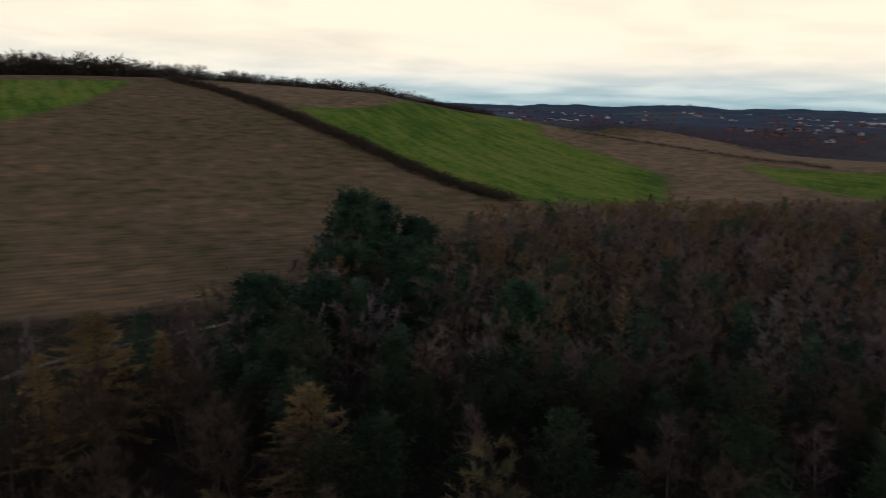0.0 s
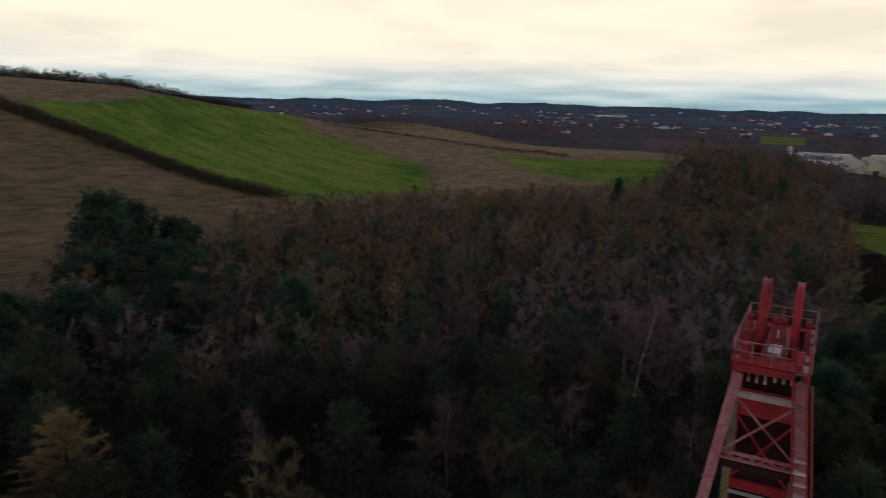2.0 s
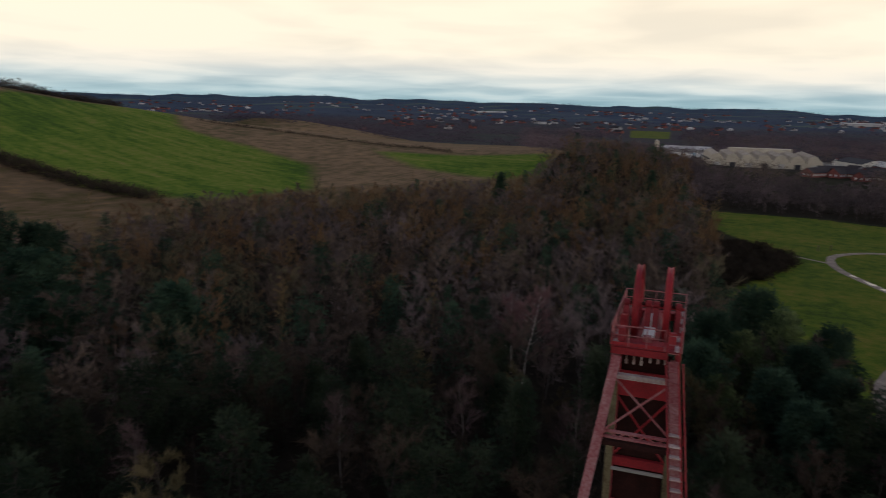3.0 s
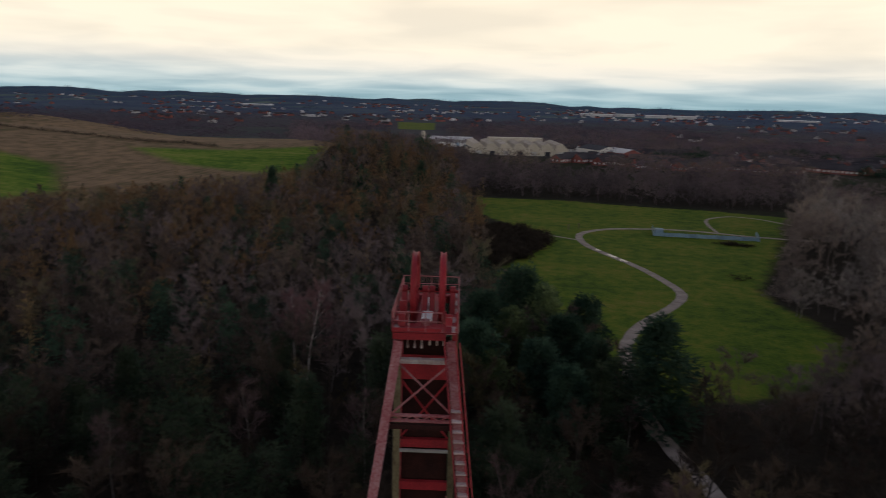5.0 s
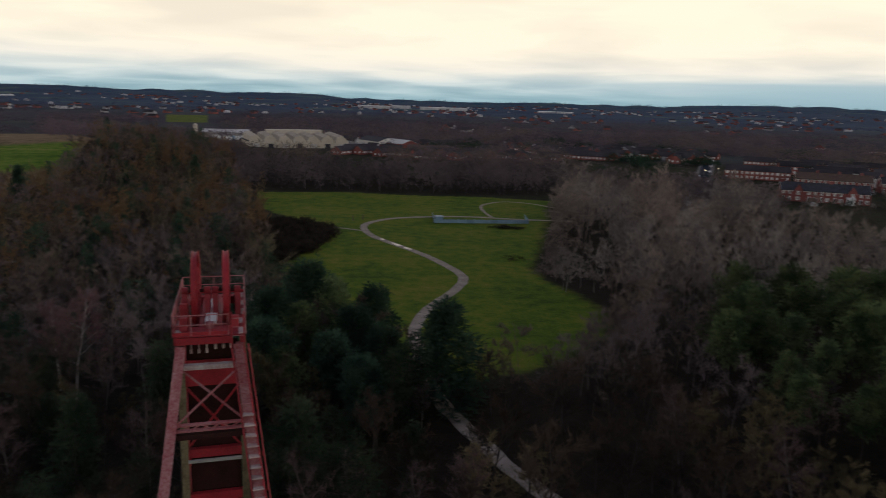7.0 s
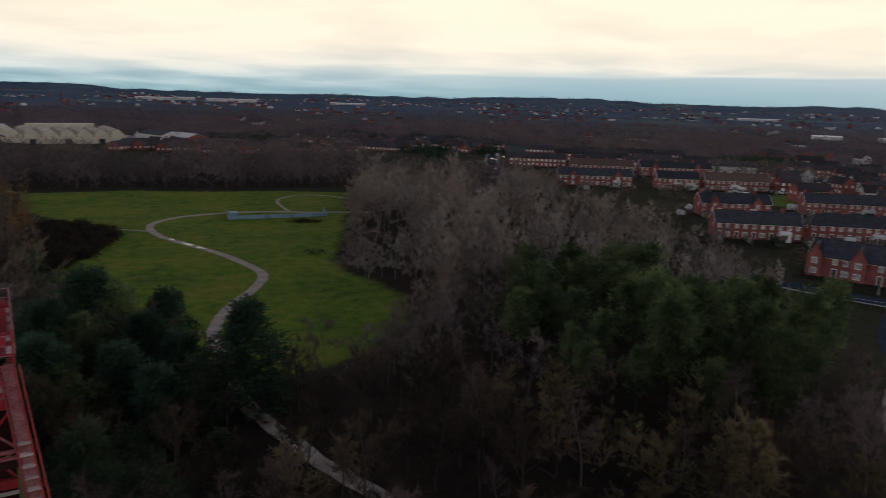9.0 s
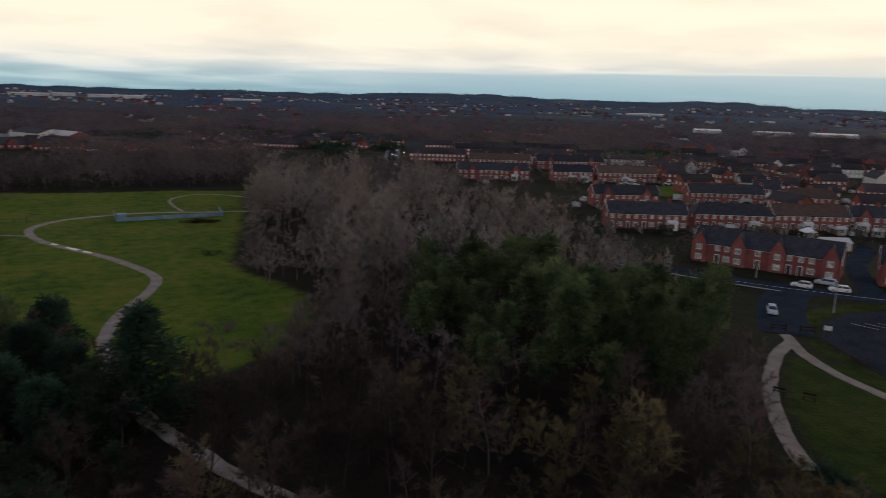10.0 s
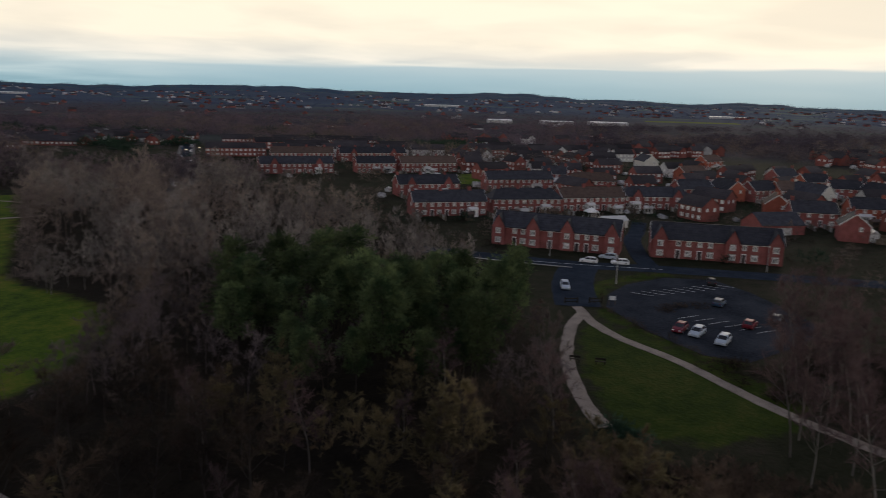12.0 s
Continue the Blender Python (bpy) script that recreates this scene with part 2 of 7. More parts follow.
DOOR = mat("painted_door", (0.035, 0.03, 0.035), (0.07, 0.05, 0.05), 0.5, 0.1, rough=0.5)
# the blue of reflected sky is put into the base colour; specular is off
ASPHALT = mat("asphalt", (0.020, 0.026, 0.036), (0.044, 0.054, 0.070), 4.0, 0.25, rough=0.8, bump=0.3, vary=0.1)
ASPHALT.node_tree.nodes["Principled BSDF"].inputs["Specular IOR Level"].default_value = 0.0
PAVING = mat("grey_paving", (0.10, 0.10, 0.10), (0.17, 0.165, 0.16), 3.0, 0.3, vary=0.1)
DAMP = mat("damp_patched_asphalt", (0.018, 0.021, 0.027), (0.052, 0.057, 0.066), 7.0, 0.4, rough=0.75, bump=0.3, vary=0.05)
DAMP.node_tree.nodes["Principled BSDF"].inputs["Specular IOR Level"].default_value = 0.0
GRAVEL = mat("gravel_path", (0.17, 0.138, 0.116), (0.32, 0.268, 0.228), 2.5, 0.12, bump=0.5, vary=0.05)
LINE = mat("road_paint", (0.50, 0.50, 0.48), (0.68, 0.68, 0.66), 1.0, 0.1, bump=0, vary=0.1)
GREY_METAL = mat("grey_cladding", (0.42, 0.41, 0.40), (0.56, 0.55, 0.53), 6.0, 0.5, rough=0.5, vary=0.12)
CREAM_METAL = mat("cream_roof_sheets", (0.44, 0.39, 0.31), (0.60, 0.54, 0.44), 6.0, 0.6, rough=0.6, vary=0.06)
# darker copy of the cream sheets, the shaded look of the slopes in its colour
ROOF_SHADE = mat("shaded_roof_sheets", (0.30, 0.255, 0.20), (0.46, 0.40, 0.32), 5.0, 0.6, rough=0.7, vary=0.15)
BLUE = mat("blue_paint", (0.13, 0.21, 0.29), (0.20, 0.30, 0.38), 1.0, 0.15, rough=0.5)
RUBBER = mat("black_rubber", (0.012, 0.012, 0.012), (0.022, 0.022, 0.022), 0.3, 0.05, rough=0.7)
WATER = mat("rain_water", (0.05, 0.045, 0.04), (0.07, 0.06, 0.05), 2.0, 0.4, rough=0.06, bump=0, vary=0.05)
TIMBER = mat("weathered_timber", (0.09, 0.07, 0.05), (0.16, 0.13, 0.10), 0.6, 0.08)
TIMBER_D = mat("dark_stained_timber", (0.022, 0.020, 0.016), (0.045, 0.038, 0.030), 0.6, 0.08)
CONCRETE = mat("concrete", (0.26, 0.25, 0.24), (0.38, 0.37, 0.35), 1.0, 0.1)
PAINTS = {k: mat(k + "_car_paint", c, tuple(1.12 * v for v in c), 1.0, 0.3, rough=0.5, bump=0, vary=0.03) for k, c in
          dict(white=(0.72, 0.72, 0.72), red=(0.15, 0.008, 0.020), silver=(0.42, 0.47, 0.52), blue=(0.03, 0.06, 0.11), grey=(0.12, 0.13, 0.14), black=(0.015, 0.016, 0.018)).items()}


# ---- mesh helpers ----
class Shape:
    """A growing mesh: boxes, beams, tubes and prisms, each with a material slot."""

    def __init__(self):
        self.v, self.f, self.m = [], [], []

    def add(self, verts, faces, slot=0):
        k = len(self.v)
        self.v += [tuple(v) for v in verts]
        self.f += [tuple(k + i for i in f) for f in faces]
        self.m += [slot] * len(faces)
        return self

    def box(self, x0, y0, z0, x1, y1, z1, slot=0):
        return self.add(itertools.product((x0, x1), (y0, y1), (z0, z1)), ((0, 1, 3, 2), (4, 6, 7, 5), (0, 4, 5, 1), (2, 3, 7, 6), (0, 2, 6, 4), (1, 5, 7, 3)), slot)

    def beam(self, p, q, w, h, slot=0, up=(0, 0, 1)):
        p, q = Vector(p), Vector(q)
        a = (q - p).normalized()
        s = a.cross(Vector(up))
        s = (s if s.length > 1e-4 else a.cross(Vector((0, 1, 0)))).normalized() * w / 2
        u = s.cross(a).normalized() * h / 2
        return self.add([e + i * s + j * u for e in (p, q) for i in (-1, 1) for j in (-1, 1)],
                        ((0, 1, 3, 2), (4, 6, 7, 5), (0, 4, 5, 1), (2, 3, 7, 6), (0, 2, 6, 4), (1, 5, 7, 3)), slot)

    def tube(self, p, q, r0, r1, n=6, slot=0):
        p, q = Vector(p), Vector(q)
        a = (q - p).normalized()
        s = a.orthogonal().normalized()
        u = a.cross(s)
        ring = [(math.cos(2 * math.pi * i / n), math.sin(2 * math.pi * i / n)) for i in range(n)]
        vs = [e + r * (c * s + d * u) for e, r in ((p, r0), (q, r1)) for c, d in ring]
        return self.add(vs, [(i, (i + 1) % n, n + (i + 1) % n, n + i) for i in range(n)] + [tuple(range(n - 1, -1, -1)), tuple(range(n, 2 * n))], slot)

    def prism(self, outline, x0, x1, slot=0):
        """A (y, z) outline drawn out along x."""
        n = len(outline)
        vs = [(x, *p) for x in (x0, x1) for p in outline]
        return self.add(vs, [(i, n + i, n + (i + 1) % n, (i + 1) % n) for i in range(n)] + [tuple(range(n)), tuple(range(2 * n - 1, n - 1, -1))], slot)

    def mesh(self, name, mats):
        me = bpy.data.meshes.new(name)
        me.from_pydata(self.v, [], self.f)
        for m in mats if isinstance(mats, (list, tuple)) else [mats]:
            me.materials.append(m)
        me.polygons.foreach_set("material_index", self.m)
        bm = bmesh.new()
        bm.from_mesh(me)
        bmesh.ops.recalc_face_normals(bm, faces=bm.faces)
        bm.to_mesh(me)
        bm.free()
        return me


def tri_mesh(name, verts, tris, material, smooth=False):
    me = bpy.data.meshes.new(name)
    me.vertices.add(len(verts))
    me.vertices.foreach_set("co", np.ascontiguousarray(verts, dtype=np.float32).ravel())
    n = len(tris)
    me.loops.add(3 * n)
    me.loops.foreach_set("vertex_index", np.ascontiguousarray(tris, dtype=np.int32).ravel())
    me.polygons.add(n)
    me.polygons.foreach_set("loop_start", np.arange(0, 3 * n, 3, dtype=np.int32))
    me.update(calc_edges=True)
    me.materials.append(material)
    if smooth:
        me.shade_smooth()
    return me


def part(name, mesh, parent, label="", at=None):
    ob = new(name, mesh)
    ob.parent = parent
    if at is not None:
        ob.matrix_basis = at
    return tagged(ob, label)


def thing(name, label, category, at, group="", kind=""):
    ob = new(name)
    ob.empty_display_size = 0.5
    ob.matrix_basis = at
    return tagged(ob, label, category, group, kind)


# ---- the land ----
CREST = ((-180, 10, 400), (-140, 30, 450), (-110, 46, 500), (-92, 47.5, 530), (-85, 49.5, 530), (-79, 50.1, 530), (-70, 46.6, 520), (-64, 43.6, 515),
         (-57.6, 33.4, 505), (-53, 28.5, 495), (-48.8, 23.0, 485), (-40, 15.9, 455), (-35.6, 13.0, 440), (-29.5, 11.8, 420), (-23, 13.5, 400), (-17, 10, 390), (-9, 0, 380), (180, 0, 380))
FAR = ((-180, 40), (-90, 50), (-52, 42), (-40, 58), (-26, 52), (-11.5, 50), (-1, 34), (9, 34), (16, 40), (22, 50), (30, 62), (42, 52), (50, 57), (61, 34), (73, 34), (180, 36))


def height(x, y):
    """Height of the land, for arrays of plan coordinates."""
    x, y = np.asarray(x, float), np.asarray(y, float)
    r, az = np.hypot(x, y), np.degrees(np.arctan2(x, y))
    a, zc, rc = np.array(CREST).T
    top, far_c = np.interp(az, a, zc), np.interp(az, a, rc)
    foot = np.interp(az, (-95, -75, -60, -40, -20), (125, 150, 190, 230, 260))
    u = np.clip((r - foot) / (far_c - foot), 0, None)
    up = np.where(u < 1, u * u * (1.9 - 0.9 * u), 1.0)
    down = np.clip((r - far_c - 10) / 330, 0, 1)
    z = top * up * (1 - down * down * (3 - 2 * down))
    # a second, lower rise behind the first
    z = np.maximum(z, 21 * np.exp(-((az + 45) / 9) ** 2) * np.exp(-((r - 680) / 110) ** 2))
    v = np.clip((r - 1900) / 2700, 0, 1)
    z = z + np.interp(az, *np.array(FAR).T) * v ** 1.5
    z = z + v ** 1.5 * (5 * np.sin(az * 0.53 + 1) * np.sin(az * 0.171) + 3 * np.sin(az * 1.31 + 3 * np.sin(az * 0.37)) + 1.2 * np.sin(az * 3.3 + 4 * np.sin(az * 0.61)))
    return z + v * 9 * np.sin(az * 0.55 + r * 0.004) * np.sin(r * 0.0031 + 1 + az * 0.21)


def ground_z(x, y):
    return float(height(x, y))


def inside(poly, x, y):
    """Signed distance in metres to a closed outline in plan, positive inside."""
    x, y = np.asarray(x, float), np.asarray(y, float)
    best, odd = np.full(x.shape, 1e9), np.zeros(x.shape, bool)
    for (ax, ay), (bx, by) in zip(poly, poly[1:] + poly[:1]):
        ex, ey = bx - ax, by - ay
        t = np.clip(((x - ax) * ex + (y - ay) * ey) / (ex * ex + ey * ey), 0, 1)
        best = np.minimum(best, np.hypot(x - ax - t * ex, y - ay - t * ey))
        with np.errstate(divide="ignore", invalid="ignore"):
            odd ^= ((ay > y) != (by > y)) & (x < (bx - ax) * (y - ay) / (by - ay) + ax)
    return np.where(odd, best, -best)


MEADOW = [(-56, 290), (-20, 296), (14, 290), (37, 290), (66, 282), (58, 240), (47, 208), (35, 166), (34, 150), (44, 137), (40, 117), (24, 99), (8, 92), (-4, 108), (-14, 140), (-24, 160), (-17, 205), (-34, 232), (-50, 256)]
LAWN = [(104, 70), (94, 65), (84, 57), (76, 49), (71, 42), (74, 34), (86, 28), (96, 30), (100, 44), (102, 58)]
VERGE_N = [(113, 77), (124, 84), (136, 85), (148, 81), (150, 76), (143, 79), (131, 81), (121, 79)]
VERGE_W = [(99, 44), (104, 41), (106, 60), (112, 73), (108, 72), (103, 60)]
GREEN_W = [(-505, -60), (-507, 0), (-504, 75), (-428, 38), (-379, 0), (-344, -40)]
GREEN_M = [(-416, 148), (-409, 174), (-412, 200), (-443, 238), (-420, 275), (-396, 315), (-345, 279), (-285, 276), (-233, 264), (-196, 222), (-205, 178), (-229, 158), (-254, 155), (-294, 152), (-389, 149)]
STUBBLE = [[(-400, 320), (-345, 281), (-285, 278), (-233, 266), (-200, 225), (-150, 300), (-132, 325), (-155, 420), (-330, 560), (-480, 560)], [(-416, 150), (-409, 176), (-412, 202), (-443, 240), (-470, 215), (-500, 140), (-490, 118)]]
GREEN_E = [(-245, 330), (-152, 366), (-132, 322), (-150, 296), (-196, 300)]
VILLAGE_GREEN = [(224, 228), (230, 219), (262, 246), (256, 257)]
FAR_GREENS = [[(-292, 967), (-243, 980), (-324, 1310), (-390, 1292)], [(1270, 760), (1420, 640), (1520, 700), (1360, 830)]]
WOOD_EDGE = ((-180, 90), (-92, 96), (-80, 106), (-74, 126), (-66, 160), (-60, 186), (-55, 208), (-48, 236), (-41, 256), (-34, 274), (-28, 284), (-24, 315), (-21.5, 420), (-12, 425), (-10.5, 300), (-9.5, 150), (-6, 108), (3, 100), (8, 94), (14, 100), (20, 118), (40, 120), (50, 119), (53, 103), (55, 82), (58, 71), (62, 66), (76, 64), (90, 60), (180, 60))


def open_land(x, y):
    """Far stretches without trees, before the distant green fields."""
    r, a = math.hypot(x, y), math.degrees(math.atan2(x, y))
    return -17.6 < a < -13.0 and 740 < r < 1360 or 57 < a < 66 and 1150 < r < 1680


def wood_depth(x, y):
    r, az = np.hypot(x, y), np.degrees(np.arctan2(x, y))
    west = np.interp(az, *np.array(WOOD_EDGE).T) - r
    east = inside([(33, 162), (46, 208), (58, 262), (74, 300), (140, 330), (150, 266), (140, 218), (131, 174), (120, 136), (110, 108), (94, 82), (86, 70), (76, 58), (66, 48), (60, 34), (40, 20), (30, 60), (20, 95), (36, 112), (40, 130)], x, y)
    strip = inside([(-75, 292), (-20, 300), (40, 296), (75, 300), (120, 340), (60, 372), (-20, 372), (-100, 400)], x, y)
    return np.maximum(np.maximum(west, strip), east)


az = np.concatenate([np.arange(-180, -96, 4.0), np.arange(-96, 84, 0.36), np.arange(84, 180.1, 4.0)])
rr = np.concatenate([[0.001, 12, 30], 45 * 1.022 ** np.arange(0, 216)])
A, R = np.meshgrid(np.radians(az), rr)
gx, gy = R * np.sin(A), R * np.cos(A)
gz = height(gx, gy)
na, nr = len(az), len(rr)
ij = np.arange(na * nr).reshape(nr, na)
q = np.stack([ij[:-1, :-1], ij[:-1, 1:], ij[1:, 1:], ij[1:, :-1]], -1).reshape(-1, 4)
tris = np.concatenate([q[:, [0, 2, 1]], q[:, [0, 3, 2]]])


def ground_material():
    m = bpy.data.materials.new("land")
    m.use_nodes = True
    n, l = m.node_tree.nodes, m.node_tree.links
    s = n["Principled BSDF"]
    s.inputs["Roughness"].default_value = 0.95
    s.inputs["Specular IOR Level"].default_value = 0.04
    pos = n.new("ShaderNodeNewGeometry").outputs["Position"]

    def noisy(scale, detail=4.0, stretch=None, turn=0.0):
        t = n.new("ShaderNodeTexNoise")
        t.inputs["Scale"].default_value, t.inputs["Detail"].default_value = scale, detail
        src = pos
        if stretch:
            mp = n.new("ShaderNodeMapping")
            mp.inputs["Scale"].default_value, mp.inputs["Rotation"].default_value = stretch, (0, 0, radians(turn))
            l.new(pos, mp.inputs[0])
            src = mp.outputs[0]
        l.new(src, t.inputs["Vector"])
        return t.outputs[0]

    def ramp(fac, *stops):
        r = n.new("ShaderNodeValToRGB")
        l.new(fac, r.inputs[0])
        e = r.color_ramp.elements
        while len(e) < len(stops):
            e.new(0.5)
        for x, (p, c) in zip(e, stops):
            x.position, x.color = p, (*c, 1)
        return r.outputs[0]

    def mixed(fac, a, b):
        x = n.new("ShaderNodeMix")
        x.data_type = "RGBA"
        for sock, v in ((x.inputs[0], fac), (x.inputs[6], a), (x.inputs[7], b)):
            l.new(v, sock)
        return x.outputs[2]

    def calc(op, a, b):
        x = n.new("ShaderNodeMath")
        x.operation = op
        for sock, v in zip(x.inputs, (a, b)):
            if isinstance(v, float):
                sock.default_value = v
            else:
                l.new(v, sock)
        return x.outputs[0]

    edge = calc("MULTIPLY", calc("SUBTRACT", noisy(0.35, 5.0), 0.5), 7.0)

    def mask(name, wide=1.0):
        at = n.new("ShaderNodeAttribute")
        at.attribute_name = name
        r = n.new("ShaderNodeMapRange")
        r.inputs["From Min"].default_value, r.inputs["From Max"].default_value = -wide, wide
        l.new(calc("ADD", at.outputs["Fac"], edge), r.inputs["Value"])
        return r.outputs[0]

    tuft, patch, big, mid = noisy(1.6, 5.0), noisy(0.055, 4.0), noisy(0.016, 3.0), noisy(0.33, 6.0)
    two = calc("ADD", calc("ADD", calc("MULTIPLY", tuft, 0.25), calc("MULTIPLY", mid, 0.40)), calc("MULTIPLY", patch, 0.35))
    rough = ramp(two, (0.38, (0.012, 0.015, 0.007)), (0.5, (0.021, 0.022, 0.012)), (0.62, (0.032, 0.027, 0.019)))
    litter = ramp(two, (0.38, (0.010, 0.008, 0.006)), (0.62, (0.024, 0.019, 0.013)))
    meadow = ramp(two, (0.38, (0.034, 0.060, 0.010)), (0.45, (0.060, 0.100, 0.011)), (0.52, (0.088, 0.118, 0.014)), (0.58, (0.122, 0.124, 0.020)), (0.65, (0.160, 0.130, 0.036)))
    rows = noisy(0.10, 4.0, (0.30, 1.8, 1.0), -14)
    crop = ramp(calc("ADD", calc("ADD", calc("MULTIPLY", rows, 0.40), calc("MULTIPLY", big, 0.30)), calc("MULTIPLY", mid, 0.30)), (0.38, (0.040, 0.086, 0.012)), (0.46, (0.068, 0.125, 0.014)), (0.52, (0.104, 0.158, 0.020)), (0.58, (0.150, 0.178, 0.032)), (0.66, (0.195, 0.180, 0.056)))
    # old stubble: fine streaks, tussocks, mossy flecks, and drill rows on the lower slope
    streaky = calc("MULTIPLY", noisy(0.32, 6.0, (1.0, 0.3, 1.0), 4), 0.20)
    tussock = calc("MULTIPLY", noisy(0.15, 8.0, (1.2, 0.9, 1.0)), 0.54)
    mottle = calc("ADD", calc("ADD", streaky, tussock), calc("MULTIPLY", big, 0.26))
    drill = n.new("ShaderNodeTexWave")
    drill.bands_direction = "X"
    drill.inputs["Scale"].default_value, drill.inputs["Distortion"].default_value, drill.inputs["Detail"].default_value, drill.inputs["Detail Scale"].default_value = 0.10, 9.0, 4.0, 0.25
    l.new(pos, drill.inputs["Vector"])
    px = n.new("ShaderNodeSeparateXYZ")
    l.new(pos, px.inputs[0])
    low = n.new("ShaderNodeMapRange")
    low.inputs["From Min"].default_value, low.inputs["From Max"].default_value, low.inputs["To Max"].default_value = -250.0, -165.0, 0.07
    l.new(px.outputs[0], low.inputs["Value"])
    mottle = calc("ADD", mottle, calc("MULTIPLY", calc("SUBTRACT", drill.outputs["Fac"], 0.45), low.outputs[0]))
    fallow = ramp(mottle, (0.37, (0.064, 0.056, 0.022)), (0.44, (0.098, 0.075, 0.034)), (0.50, (0.124, 0.086, 0.048)), (0.56, (0.150, 0.102, 0.060)), (0.63, (0.200, 0.126, 0.058)))
    # far land is coloured bluer, haze put into the ground colour
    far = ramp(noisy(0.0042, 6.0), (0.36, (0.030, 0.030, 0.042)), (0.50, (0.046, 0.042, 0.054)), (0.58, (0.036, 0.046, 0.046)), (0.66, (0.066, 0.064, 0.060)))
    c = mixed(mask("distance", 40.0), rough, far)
    # from about 1750 m a second, stronger haze blue is mixed in
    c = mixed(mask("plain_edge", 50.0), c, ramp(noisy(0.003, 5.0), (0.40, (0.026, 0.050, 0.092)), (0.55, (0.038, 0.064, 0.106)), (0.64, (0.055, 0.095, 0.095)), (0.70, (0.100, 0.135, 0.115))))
    c = mixed(mask("fallow", 1.5), c, fallow)
    c = mixed(mask("stubble", 3.0), c, ramp(mottle, (0.37, (0.095, 0.082, 0.038)), (0.46, (0.150, 0.106, 0.060)), (0.54, (0.195, 0.132, 0.080)), (0.63, (0.245, 0.158, 0.084))))
    c = mixed(mask("crop", 4.0), c, crop)
    c = mixed(mask("lawn", 0.8), c, ramp(two, (0.38, (0.013, 0.027, 0.003)), (0.5, (0.027, 0.044, 0.005)), (0.62, (0.048, 0.054, 0.010))))
    c = mixed(mask("meadow", 1.0), c, meadow)
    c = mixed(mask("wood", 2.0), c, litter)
    l.new(c, s.inputs["Base Color"])
    b = n.new("ShaderNodeBump")
    b.inputs["Strength"].default_value, b.inputs["Distance"].default_value = 0.6, 0.25
    l.new(tuft, b.inputs["Height"])
    l.new(b.outputs[0], s.inputs["Normal"])
    return m


verts = np.stack([gx, gy, gz], -1).reshape(-1, 3)
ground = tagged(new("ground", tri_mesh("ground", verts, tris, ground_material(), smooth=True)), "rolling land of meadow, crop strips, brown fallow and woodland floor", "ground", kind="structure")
vx, vy = verts[:, 0], verts[:, 1]
vaz, vr = np.degrees(np.arctan2(vx, vy)), np.hypot(vx, vy)
FIELD_FOOT = np.interp(vaz, *np.array(WOOD_EDGE).T)
FIELD_FOOT = np.maximum(FIELD_FOOT, np.interp(vaz, (-97, -84, -79, -74, -70), (137, 135, 131, 127, 100)))
field = np.where((vaz < -12), np.minimum(vr - FIELD_FOOT, np.interp(vaz, (-97, -60, -52, -42, -31, -22, -12), (570, 565, 560, 740, 640, 440, 430)) - vr), -99)
greens = [MEADOW, VILLAGE_GREEN, *FAR_GREENS]
crops = [GREEN_W, GREEN_M, GREEN_E]
for name, value in dict(lawn=np.max([inside(p, vx, vy) for p in (LAWN, VERGE_N, VERGE_W)], 0), meadow=np.max([inside(p, vx, vy) for p in greens], 0), crop=np.max([inside(p, vx, vy) for p in crops], 0), fallow=field, stubble=np.minimum(np.max([inside(p, vx, vy) for p in STUBBLE], 0), field),
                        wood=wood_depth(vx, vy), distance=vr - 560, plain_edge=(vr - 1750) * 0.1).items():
    ground.data.attributes.new(name, "FLOAT", "POINT").data.foreach_set("value", np.clip(value, -60, 60).astype(np.float32))


def ribbon(name, points, width, material, label, category, lift=0.06, steps=6, wobble=0.25):
    """A path or road: a smooth line in plan, laid on the land, with a slightly uneven width and a shallow side."""
    p = [Vector((*a, 0)) for a in points]
    line = []
    for i in range(len(p) - 1):
        a, b, c, d = p[max(i - 1, 0)], p[i], p[i + 1], p[min(i + 2, len(p) - 1)]
        for k in range(steps):
            t = k / steps
            line.append(0.5 * (2 * b + (c - a) * t + (2 * a - 5 * b + 4 * c - d) * t * t + (3 * b - a - 3 * c + d) * t ** 3))
    line.append(p[-1])
    s = Shape()
    for i, at in enumerate(line):
        d = (line[min(i + 1, len(line) - 1)] - line[max(i - 1, 0)]).normalized()
        side = Vector((-d.y, d.x, 0))
        for k, drop in ((-1.06, lift + 0.05), (-1, 0), (0, -0.02), (1, 0), (1.06, lift + 0.05)):
            w = width / 2 * (1 + wobble * noise.noise(at * 0.35 + Vector((k * 9, 0, 0))) * (abs(k) > 0))
            v = at + side * k * w
            s.v.append((v.x, v.y, ground_z(v.x, v.y) + lift - drop))
        if i:
            n = 5 * i
            for j in range(4):
                s.f.append((n - 5 + j, n - 4 + j, n + j + 1, n + j))
                s.m.append(0)
    return tagged(new(name, s.mesh(name, material)), label, category, kind="structure")


ribbon("meadow_path", [(60, 233), (51, 233.7), (40, 235), (28, 238), (15.9, 237.3), (0.8, 232), (-7.1, 221.8), (-7.9, 211.6), (-3.9, 198), (7.3, 178.4), (12.9, 165.3), (15.5, 157), (15.8, 150.6), (13.1, 142), (7.3, 129), (4.7, 119), (4.2, 112), (5, 100), (6.5, 88), (8.6, 81), (11.1, 74.5), (13, 69.4), (16, 63.6), (20, 56), (26, 48)],
       2.1, GRAVEL, "winding pale gravel path through the meadow grass", "path")
